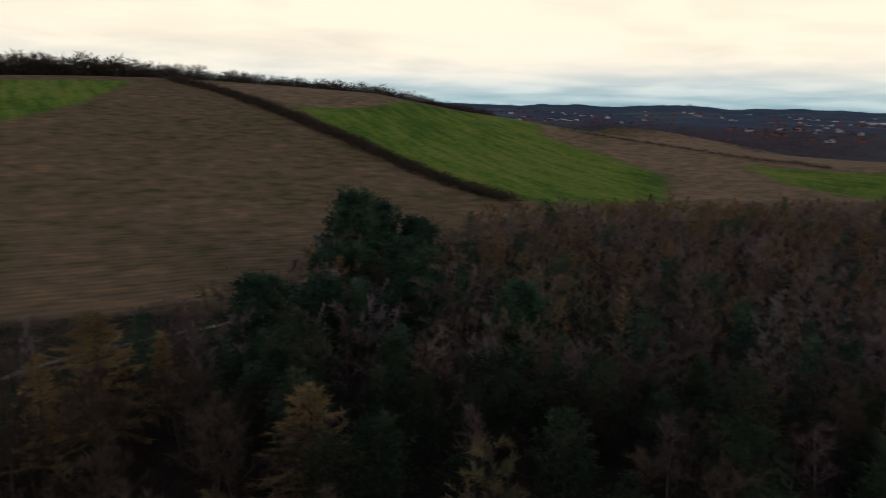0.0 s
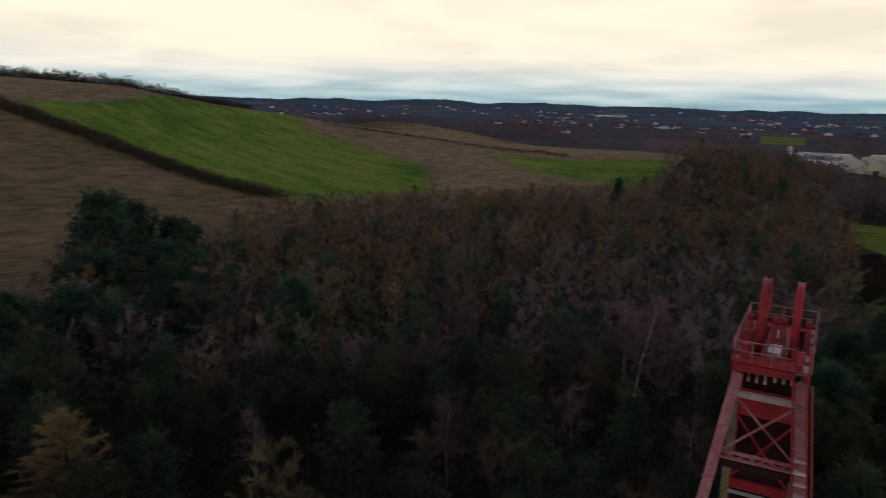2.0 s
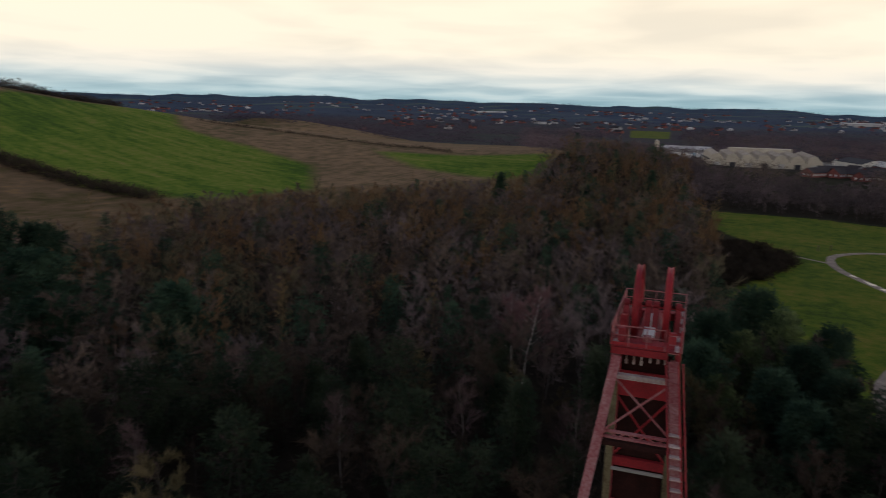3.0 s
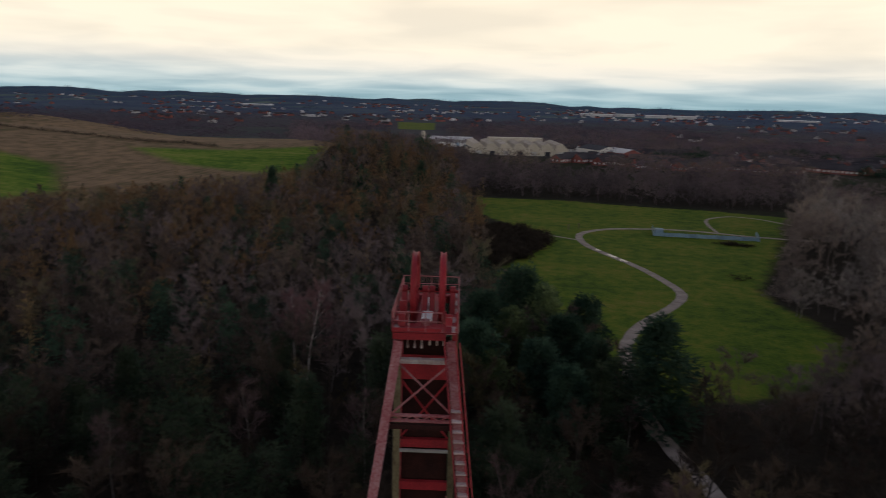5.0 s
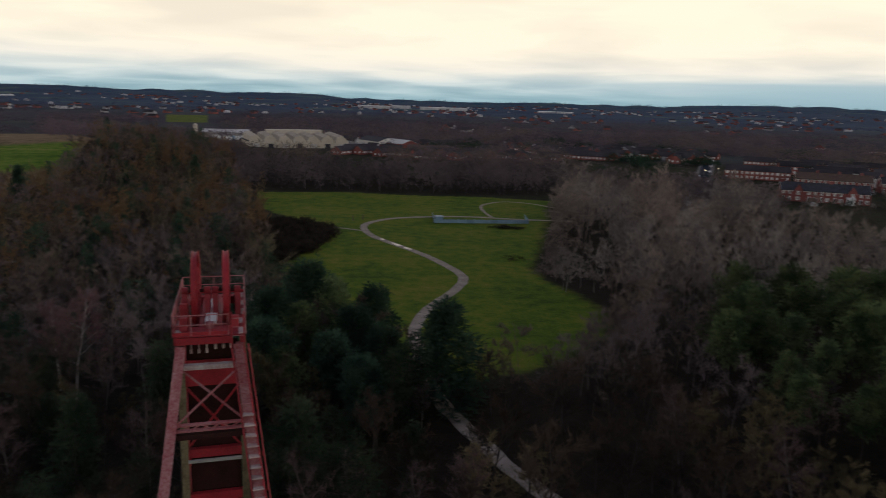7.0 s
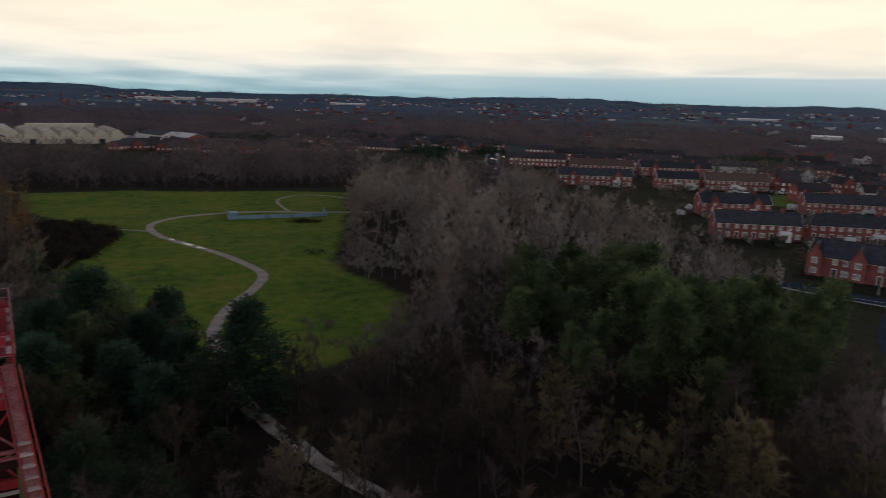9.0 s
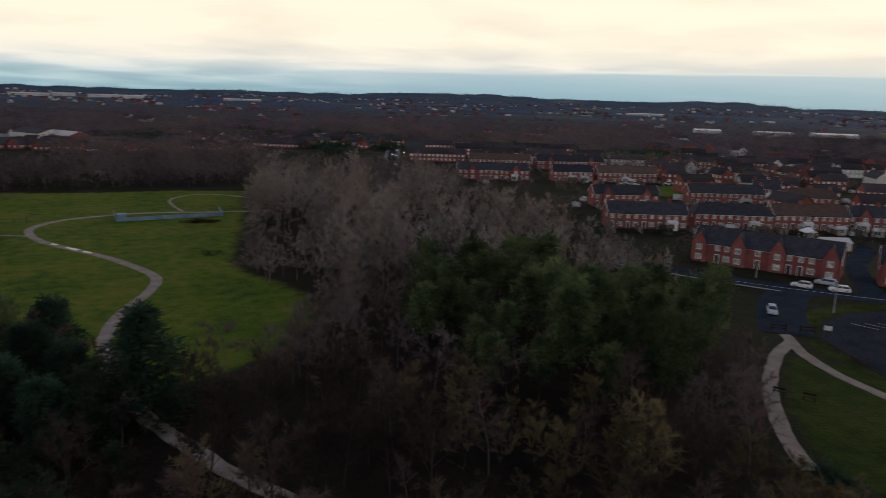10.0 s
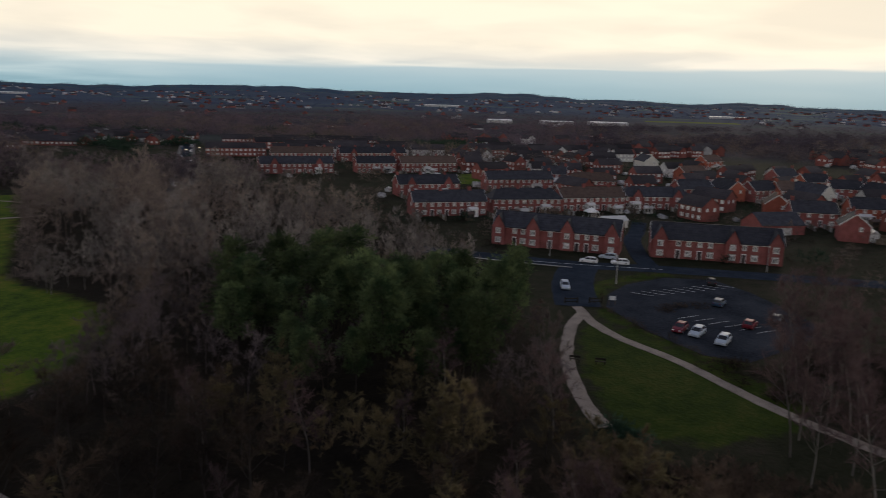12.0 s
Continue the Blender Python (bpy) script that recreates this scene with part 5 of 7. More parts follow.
tpart("bearing_cap", Shape().box(-0.30, 1.9, DECK, 0.30, 6.6, DECK + 0.2), WHITE, "pale painted bearing plate between the wheels")
tpart("grease_box", Shape().box(-0.25, 1.2, DECK, 0.2, 1.6, DECK + 0.3), PINK, "faded metal box")
for x, y, h in ((-1.35, 1.2, 0.7), (1.3, 1.6, 0.6), (-1.45, 3.2, 0.9), (1.42, 4.6, 0.9), (-0.3, 6.9, 0.6)):
    tpart("machine_guard", Shape().prism(((y - 0.35, DECK), (y + 0.35, DECK), (y + 0.3, DECK + h * 0.7), (y + 0.1, DECK + h), (y - 0.2, DECK + h)), x - 0.2, x + 0.2), RED if x < 1.4 else STEEL_D, "red steel machine guard")
for sx in (-1, 1):
    for yy in (0.6, 2.4, 4.2, 6.0, 7.8):
        tpart("kick_plate", Shape().box(sx * 1.62 - 0.14, yy - 0.5, DECK + 0.002, sx * 1.62 + 0.14, yy + 0.5, DECK + 0.05), PALE)
tpart("lamp_box", Shape().box(-1.62, 5.8, DECK, -1.38, 6.1, DECK + 0.95), PALE, "pale switch box on a post")

# ladder way up the back leg
for dx in (-0.31, 0.31):
    s = Shape().beam((leg_x(0.4, 1) + dx, leg_y(0.4) - 0.42, 0.4), (leg_x(24.9, 1) - 0.04 + dx, leg_y(24.9) - 0.42, 24.9), 0.07, 0.2, 0, up=(0, 1, 0.4))
    s.beam((leg_x(24.9, 1) - 0.04 + dx, leg_y(24.9) - 0.42, 24.9), (leg_x(24.9, 1) - 0.04 + dx, leg_y(24.9) - 0.2, 26.8), 0.07, 0.12)
    tpart("ladder_stringer", s, RED)
z = 0.7
while z < 26.6:
    zz = min(z, 24.9)
    x, y = leg_x(zz, 1), leg_y(zz) - 0.42 + max(0, z - 24.9) * 0.12
    if z < 22.2:
        tpart("tread", Shape().box(x - 0.27, y - 0.21, z - 0.03, x + 0.27, y + 0.17, z + 0.03), PALE if 6 < z else STEEL_D)
    else:
        tpart("rung", Shape().tube((x - 0.29, y, z), (x + 0.29, y, z), 0.03, 0.03, 6), PINK)
    z += 0.46
for z in np.arange(2.0, 24.5, 1.5):
    x, y = leg_x(z, 1) + 0.42, leg_y(z) - 0.42
    tpart("handrail_post", Shape().tube((x, y, z), (x, y - 0.35, z + 0.85), 0.03, 0.03, 5), RED)
tpart("handrail", Shape().tube((leg_x(2, 1) + 0.42, leg_y(2) - 0.77, 2.85), (leg_x(24.5, 1) + 0.42, leg_y(24.5) - 0.77, 25.3), 0.035, 0.035, 6), RED)


# ---- houses ----
CACHE = {}
HOMES = []


def window_mesh(w, h):
    key = ("window", w, h)
    if key not in CACHE:
        s = Shape()
        for a in ((-w / 2, -h / 2, -w / 2 + 0.12, h / 2), (w / 2 - 0.12, -h / 2, w / 2, h / 2), (-w / 2 + 0.12, -h / 2, w / 2 - 0.12, -h / 2 + 0.13), (-w / 2 + 0.12, h / 2 - 0.13, w / 2 - 0.12, h / 2), (-0.05, -h / 2 + 0.13, 0.05, h / 2 - 0.13)):
            s.box(a[0], -0.06, a[1], a[2], 0.05, a[3])
        g = Shape().box(-w / 2 + 0.115, -0.02, -h / 2 + 0.12, w / 2 - 0.115, 0.02, h / 2 - 0.12)
        e = Shape().box(-w / 2 - 0.1, -0.13, -h / 2 - 0.14, w / 2 + 0.1, 0.05, -h / 2)
        t = Shape().box(-w / 2 - 0.1, -0.08, h / 2, w / 2 + 0.1, 0.05, h / 2 + 0.2)
        CACHE[key] = (s.mesh("window_frame", WHITE), g.mesh("pane", CURTAIN_SKY), e.mesh("sill", CONCRETE), t.mesh("lintel", CONCRETE))
    return CACHE[key]


def window(parent, x, y, z, w, h, turn=0.0):
    f, g, e, t = window_mesh(w, h)
    win = part("window", f, parent, "", pose(x, y, z, 0, 0, turn))
    part("pane", g, win)
    part("sill", e, win)
    part("lintel", t, win)


def door(parent, x, y, turn=0.0):
    if "door" not in CACHE:
        CACHE["door"] = (Shape().box(-0.45, -0.05, 0.1, 0.45, 0.04, 2.1).mesh("door", DOOR), Shape().box(-0.58, -0.08, 0, -0.45, 0.05, 2.2).box(0.45, -0.08, 0, 0.58, 0.05, 2.2).box(-0.58, -0.08, 2.1, 0.58, 0.05, 2.32).mesh("door_frame", WHITE))
    d = part("door", CACHE["door"][0], parent, "", pose(x, y, 0, 0, 0, turn))
    part("door_frame", CACHE["door"][1], d)


def roof_shape(L, dep, eave, ridge, hip=0.0, over=0.35):
    """A pitched roof 12 cm thick; hip shortens the ridge at both ends."""
    s = Shape()
    k = (ridge - eave) / (dep / 2)
    y, z, x = dep / 2 + over, eave - over * k, L / 2 + (over * 0.6 if hip == 0 else over)
    top = [(-x, -y, z), (x, -y, z), (x, y, z), (-x, y, z), (-L / 2 + hip - (0.2 if hip == 0 else 0), 0, ridge), (L / 2 - hip + (0.2 if hip == 0 else 0), 0, ridge)]
    under = [(a, b, c - 0.14) for a, b, c in top]
    s.add(top + under, [(0, 1, 5, 4), (2, 3, 4, 5), (1, 2, 5), (3, 0, 4), (6, 10, 11, 7), (8, 11, 10, 9), (0, 6, 7, 1), (1, 7, 8, 2), (2, 8, 9, 3), (3, 9, 6, 0)] if hip else
          [(0, 1, 5, 4), (2, 3, 4, 5), (6, 10, 11, 7), (8, 11, 10, 9), (0, 6, 7, 1), (2, 8, 9, 3), (1, 7, 11, 5), (5, 11, 8, 2), (0, 4, 10, 6), (4, 3, 9, 10)])
    return s


def stepped_roof(L, dep, eave, ridge, over=0.35):
    """A pitched roof whose slopes step down tile course by tile course."""
    k = (ridge - eave) / (dep / 2)
    n = 7
    side = []
    for i in range(n):
        y0, y1 = -dep / 2 - over + (dep / 2 + over) * i / n, -dep / 2 - over + (dep / 2 + over) * (i + 1) / n
        side += [(y0, ridge + k * y0 + 0.06), (y1, ridge + k * y1)]
    top = side + [(-y, z) for y, z in reversed(side)]
    y = dep / 2 + over
    return Shape().prism(top + [(y, ridge - k * y - 0.14), (0, ridge - 0.15), (-y, ridge - k * y - 0.14)], -L / 2 - 0.2, L / 2 + 0.2)


def house(name, x, y, turn, L, dep=8.0, eave=5.1, ridge=8.0, units=2, brick=None, tiles=None, hip=0.0, gables=(), label="", group="", chimneys=True, z0=None):
    """A row of dwellings: local x along the ridge, local -y the front."""
    brick, tiles = brick or BRICK, tiles or SLATE
    h = thing(name, label, "house", pose(x, y, ground_z(x, y) if z0 is None else z0, 0, 0, turn), group)
    HOMES.append((x, y, radians(turn), L))
    wall = Shape().prism(((-dep / 2, -0.6), (dep / 2, -0.6), (dep / 2, eave), (0, ridge - 0.16 if hip == 0 else eave), (-dep / 2, eave)) if hip == 0 else ((-dep / 2, -0.6), (dep / 2, -0.6), (dep / 2, eave), (-dep / 2, eave)), -L / 2, L / 2)
    part("wall", wall.mesh("wall", brick), h)
    roof = part("roof", (roof_shape(L, dep, eave, ridge, hip) if hip else stepped_roof(L, dep, eave, ridge)).mesh("roof", tiles), h)
    part("ridge_tiles", Shape().box(-L / 2 + hip - 0.15, -0.15, ridge - 0.02, L / 2 - hip + 0.15, 0.15, ridge + 0.12).mesh("ridge_tiles", tiles), roof)
    part("gutter", Shape().box(-L / 2 - 0.2, -dep / 2 - 0.46, eave - 0.42, L / 2 + 0.2, -dep / 2 - 0.34, eave - 0.26).mesh("gutter", SLATE), h)
    part("fascia", Shape().box(-L / 2, -dep / 2 - 0.30, eave - 0.55, L / 2, -dep / 2 - 0.06, eave - 0.36).mesh("fascia", WHITE), h)
    if hip == 0:
        for sx in (-1, 1):
            for sy in (-1, 1):
                e = dep / 2 + 0.35
                part("bargeboard", Shape().beam((sx * (L / 2 + 0.22), sy * e, ridge - (ridge - eave) / (dep / 2) * e - 0.04), (sx * (L / 2 + 0.22), 0, ridge - 0.04), 0.05, 0.2).mesh("bargeboard", WHITE), h)
    u = L / units
    gw = 3.4
    for g in gables:
        gx, top = g * L, ridge - 0.35
        y0 = -dep / 2 - 0.7
        s = Shape()
        s.add([(gx - gw / 2, y0, -0.6), (gx + gw / 2, y0, -0.6), (gx + gw / 2, y0, eave), (gx, y0, top), (gx - gw / 2, y0, eave),
               (gx - gw / 2, 0, -0.6), (gx + gw / 2, 0, -0.6), (gx + gw / 2, 0, eave), (gx, 0, top), (gx - gw / 2, 0, eave)],
              [(0, 1, 2, 3, 4), (9, 8, 7, 6, 5), (0, 5, 6, 1), (1, 6, 7, 2), (2, 7, 8, 3), (3, 8, 9, 4), (4, 9, 5, 0)])
        part("gable_wall", s.mesh("gable_wall", brick), h)
        r = Shape()
        for sg in (-1, 1):
            e, p = gx + sg * (gw / 2 + 0.3), (top - eave) / (gw / 2) * 0.3
            r.add([(gx, y0 - 0.25, top + 0.14), (gx, -0.2, top + 0.14), (e, -0.2, eave - p + 0.14), (e, y0 - 0.25, eave - p + 0.14), (gx, y0 - 0.25, top), (gx, -0.2, top), (e, -0.2, eave - p), (e, y0 - 0.25, eave - p)],
                  [(0, 1, 2, 3), (7, 6, 5, 4), (0, 3, 7, 4), (1, 5, 6, 2), (2, 6, 7, 3), (0, 4, 5, 1)])
        part("gable_roof", r.mesh("gable_roof", tiles), h)
        window(h, gx, y0 - 0.02, 3.8, 1.3, 1.3)
        window(h, gx, y0 - 0.02, 1.35, 1.5, 1.3)
    for i in range(units):
        c = -L / 2 + (i + 0.5) * u
        free = [q for q in (c - u * 0.24, c + u * 0.24) if all(abs(q - g * L) > gw / 2 + 0.7 for g in gables)]
        for q in free:
            window(h, q, -dep / 2 - 0.02, 3.85, 1.1, 1.25)
        if free:
            door(h, free[0], -dep / 2 - 0.02)
        if len(free) > 1:
            window(h, free[1], -dep / 2 - 0.02, 1.35, 1.5, 1.3)
    for sg in (-1, 1):
        window(h, sg * (L / 2 + 0.02), -dep * 0.2, 3.85, 0.9, 1.1, 90 * sg)
    if chimneys:
        for i in range(0, units + 1, 2):
            c = min(max(-L / 2 + i * u, -L / 2 + 0.6 + hip), L / 2 - 0.6 - hip)
            s = Shape().box(c - 0.5, -0.35, ridge - 0.5, c + 0.5, 0.35, ridge + 0.9).box(c - 0.56, -0.41, ridge + 0.76, c + 0.56, 0.41, ridge + 0.9, 0)
            ch = part("chimney", s.mesh("chimney", brick), roof)
            for dx in (-0.25, 0.25):
                part("chimney_pot", Shape().tube((c + dx, 0, ridge + 0.9), (c + dx, 0, ridge + 1.25), 0.13, 0.11, 8).mesh("chimney_pot", BRICK_O), h)
    return h


LT = "long red brick terrace with a dark tiled roof and gabled bays"
house("terrace", 151.0, 114.2, -63, 33, 8.5, 5.1, 8.4, 7, gables=(-0.45, -0.17, 0.1, 0.44), label=LT, group="street terraces", chimneys=False)
house("terrace", 172.6, 81.6, -56, 31, 8.5, 5.1, 8.4, 6, gables=(-0.43, 0.12, 0.44), label=LT, group="street terraces", chimneys=False)
house("terrace", 190, 159, -30, 25, 8.0, 5.0, 8.0, 5, hip=2.5, gables=(), tiles=SLATE, label="red brick terrace with pale windows behind the street", group="village terraces")
house("terrace", 214, 149, -26, 25, 8.0, 5.0, 8.0, 5, hip=0.0, gables=(), tiles=TILE_BROWN, label="red brick terrace with pale windows behind the street", group="village terraces")
house("terrace", 237, 137, -38, 25, 8.0, 5.0, 8.0, 5, hip=2.5, gables=(-0.3, 0.3), tiles=SLATE, label="red brick terrace with pale windows behind the street", group="village terraces")
house("terrace", 234, 200, -27, 30, 8.0, 5.0, 8.0, 6, hip=0.0, gables=(), tiles=SLATE, label="red brick terrace with pale windows behind the street", group="village terraces")
house("terrace", 259, 180, -40, 20, 8.0, 5.0, 8.0, 4, hip=2.5, gables=(), tiles=TILE_BROWN, label="red brick terrace with pale windows behind the street", group="village terraces")
house("terrace", 187, 299, -23, 35, 8.0, 5.0, 8.0, 7, hip=0.0, gables=(-0.3, 0.3), tiles=SLATE, label="red brick terrace with pale windows behind the street", group="village terraces")
house("terrace", 223, 284, -23, 20, 8.0, 5.0, 8.0, 4, hip=0.0, gables=(), tiles=SLATE, label="red brick terrace with pale windows behind the street", group="village terraces")
house("terrace", 248, 273, -23, 30, 8.0, 5.0, 8.0, 6, hip=0.0, gables=(), tiles=TILE_BROWN, label="red brick terrace with pale windows behind the street", group="village terraces")
house("terrace", 189, 208, -23, 25, 8.0, 5.0, 8.0, 5, hip=0.0, gables=(-0.3, 0.3), tiles=SLATE, label="red brick terrace with pale windows behind the street", group="village terraces")
house("terrace", 163, 169, -27, 25, 8.0, 5.0, 8.0, 5, hip=0.0, gables=(), tiles=SLATE, label="red brick terrace with pale windows behind the street", group="village terraces")
house("terrace", 223, 350, -27, 35, 8.0, 5.0, 8.0, 7, hip=0.0, gables=(), tiles=TILE_BROWN, label="red brick terrace with pale windows behind the street", group="village terraces")
house("terrace", 260, 334, -20, 40, 8.0, 5.0, 8.0, 8, hip=0.0, gables=(-0.3, 0.3), tiles=SLATE, label="red brick terrace with pale windows behind the street", group="village terraces")
house("semi_detached_house", 376, 224, 54, 16, 8.0, 5.0, 8.2, 2, brick=RENDER, tiles=SLATE, label="cream rendered house with white lower windows", group="village houses")
house("semi_detached_house", 333, 173, -15, 16, 8.0, 5.0, 8.2, 2, brick=BRICK_O, tiles=TILE_BROWN, label="orange brick semi-detached house with a pitched tiled roof", group="village houses")
house("semi_detached_house", 273, 141, -29, 15, 8.0, 5.0, 8.2, 2, brick=BRICK, tiles=SLATE, label="red brick semi-detached house with a dark roof", group="village houses")
house("semi_detached_house", 287, 133, 61, 14, 8.0, 5.0, 8.2, 2, brick=BRICK_O, tiles=SLATE, label="orange brick semi-detached house with a pitched tiled roof", group="village houses")
house("semi_detached_house", 295, 123, -20, 13, 8.0, 5.0, 8.2, 2, brick=BRICK, tiles=SLATE, label="red brick semi-detached house with a dark roof", group="village houses")
house("semi_detached_house", 304, 117, -29, 9, 8.0, 5.0, 8.2, 2, brick=BRICK_O, tiles=TILE_BROWN, label="orange brick semi-detached house with a pitched tiled roof", group="village houses")
house("semi_detached_house", 306, 107, 72, 16, 8.0, 5.0, 8.2, 2, brick=RENDER, tiles=SLATE, label="cream rendered house with white lower windows", group="village houses")
house("semi_detached_house", 352, 123, -28, 14, 8.0, 5.0, 8.2, 2, brick=BRICK_O, tiles=SLATE, label="orange brick semi-detached house with a pitched tiled roof", group="village houses")
house("semi_detached_house", 335, 104, -56, 13, 8.0, 5.0, 8.2, 2, brick=BRICK, tiles=SLATE, label="red brick semi-detached house with a dark roof", group="village houses")
house("semi_detached_house", 258, 101, 27, 11, 8.0, 5.0, 8.2, 2, brick=BRICK_O, tiles=TILE_BROWN, label="orange brick semi-detached house with a pitched tiled roof", group="village houses")
house("semi_detached_house", 249, 86, -53, 14, 8.0, 5.0, 8.2, 2, brick=BRICK, tiles=SLATE, label="red brick semi-detached house with a dark roof", group="village houses")
house("semi_detached_house", 276, 78, -52, 12, 8.0, 5.0, 8.2, 2, brick=BRICK_O, tiles=SLATE, label="orange brick semi-detached house with a pitched tiled roof", group="village houses")
house("semi_detached_house", 232, 68, 24, 9, 8.0, 5.0, 8.2, 2, brick=BRICK, tiles=SLATE, label="red brick semi-detached house with a dark roof", group="village houses")
house("semi_detached_house", 415, 205, -8, 16, 8.0, 5.0, 8.2, 2, brick=BRICK_O, tiles=TILE_BROWN, label="orange brick semi-detached house with a pitched tiled roof", group="village houses")
house("semi_detached_house", 365, 142, -13, 16, 8.0, 5.0, 8.2, 2, brick=BRICK, tiles=SLATE, label="red brick semi-detached house with a dark roof", group="village houses")
house("semi_detached_house", 334, 89, 60, 16, 8.0, 5.0, 8.2, 2, brick=BRICK_O, tiles=SLATE, label="orange brick semi-detached house with a pitched tiled roof", group="village houses")
house("semi_detached_house", 267, 206, -54, 11, 8.0, 5.0, 8.2, 2, brick=BRICK, tiles=SLATE, label="red brick semi-detached house with a dark roof", group="village houses")


def shed(x, y, turn, L, dep, eave, ridge, material, label, roof=None, name="industrial_shed"):
    h = thing(name, label, "shed", pose(x, y, ground_z(x, y), 0, 0, turn))
    part("wall", Shape().prism(((-dep / 2, -1), (dep / 2, -1), (dep / 2, eave), (0, ridge - 0.2), (-dep / 2, eave)), -L / 2, L / 2).mesh("wall", material), h)
    part("roof", roof_shape(L, dep, eave, ridge, 0.0, 0.3).mesh("roof", roof or GREY_METAL), h)
    n = max(1, int(L / 14))
    for i in range(n):
        part("shutter", Shape().box(-L / 2 + (i + 0.3) * L / n, -dep / 2 - 0.06, 0, -L / 2 + (i + 0.7) * L / n, -dep / 2 - 0.01, min(4.0, eave * 0.7)).mesh("shutter", GREY_METAL), h)
    return h



# back garden sheds, conservatories, a canopy and fences
def lean_to(x, y, turn, L, dep, h, material, label, name="conservatory", category="conservatory", roofm=None):
    o = thing(name, label, category, pose(x, y, 0, 0, 0, turn), "garden buildings")
    part("wall", Shape().box(-L / 2, -dep / 2, -0.1, L / 2, dep / 2, h).mesh("wall", material), o)
    part("roof", Shape().prism(((-dep / 2 - 0.2, h + 0.01), (dep / 2 + 0.2, h + 0.01), (dep / 2 + 0.2, h + 0.15), (0, h + 0.9), (-dep / 2 - 0.2, h + 0.15)), -L / 2 - 0.15, L / 2 + 0.15).mesh("roof", roofm or GREY_METAL), o)
    for i in range(int(L / 1.0)):
        part("pane", Shape().box(-L / 2 + i * 1.0 + 0.15, -dep / 2 - 0.04, 0.8, -L / 2 + i * 1.0 + 0.85, -dep / 2 - 0.004, h - 0.2).mesh("pane", GLASS), o)
    return o


def beside(i, along_, off):
    x, y, t, L = HOMES[i]
    return x + math.cos(t) * along_ * L + math.sin(t) * off, y + math.sin(t) * along_ * L - math.cos(t) * off, math.degrees(t)


rng = np.random.default_rng(77)
for i in range(2, len(HOMES)):
    for k in range(1 + i % 3):
        x, y, t = beside(i, rng.uniform(-0.42, 0.42), 5.6)
        if rng.uniform() < 0.6:
            lean_to(x, y, t, rng.uniform(2.5, 4.0), 2.4, 2.3, WHITE, "small white conservatory against the brick house")
        x, y, t = beside(i, rng.uniform(-0.45, 0.45), rng.uniform(10, 14))
        if rng.uniform() < 0.7 and math.hypot(x - 152, y - 111) > 16 and math.hypot(x - 172, y - 82) > 18:
            lean_to(x, y, t + rng.normal() * 8, rng.uniform(2.2, 3.6), 2.2, 1.9, TIMBER if k else GREY_METAL, "weathered garden shed behind the houses", "garden_shed", "shed", TILE_BROWN if k else GREY_METAL)
for i in range(2, len(HOMES)):
    for k in (-0.5, -0.17, 0.17, 0.5):
        x, y, t = beside(i, k, 9.5)
        f = thing("garden_fence", "weathered timber panel fence between back gardens", "fence", pose(x, y, 0, 0, 0, t + 90), "garden fences")
        for j in range(4):
            part("panel", Shape().box(-4 + j * 2 + 0.05, -0.02, 0.05, -2.05 + j * 2, 0.02, 1.6).mesh("panel", TIMBER if (i + j) % 3 else CONCRETE), f)
            part("post", Shape().box(-4.05 + j * 2, -0.06, -0.1, -3.95 + j * 2, 0.06, 1.75).mesh("post", CONCRETE), f)
g = thing("gazebo", "white garden gazebo with a pointed canopy", "gazebo", pose(198, 136.5, 0, 0, 0, -28))
part("canopy", Shape().add([(-1.9, -1.9, 2.3), (1.9, -1.9, 2.3), (1.9, 1.9, 2.3), (-1.9, 1.9, 2.3), (0, 0, 3.6), (-1.9, -1.9, 2.05), (1.9, -1.9, 2.05), (1.9, 1.9, 2.05), (-1.9, 1.9, 2.05)], [(0, 1, 4), (1, 2, 4), (2, 3, 4), (3, 0, 4), (0, 5, 6, 1), (1, 6, 7, 2), (2, 7, 8, 3), (3, 8, 5, 0)]).mesh("canopy", WHITE), g)
for px in (-1.8, 1.8):
    for py in (-1.8, 1.8):
        part("pole", Shape().tube((px, py, -0.1), (px, py, 2.2), 0.04, 0.04, 6).mesh("pole", WHITE), g)
shed(190, 123, -28, 8, 5, 2.4, 3.4, RENDER, "long pale garage with a light flat roof", GREY_METAL, "garage")
shed(224, 88, -30, 15, 10, 3.2, 6.4, BRICK, "brick hall with a broad grey slate roof", SLATE, "hall")


# gardens: keep growth off the houses and roads
def built_up(x, y, gap):
    return any(math.hypot(x - hx, y - hy) < gap + hl * 0.5 and abs((x - hx) * math.sin(ht) - (y - hy) * math.cos(ht)) < 5.0 + gap * 0.3 for hx, hy, ht, hl in HOMES)


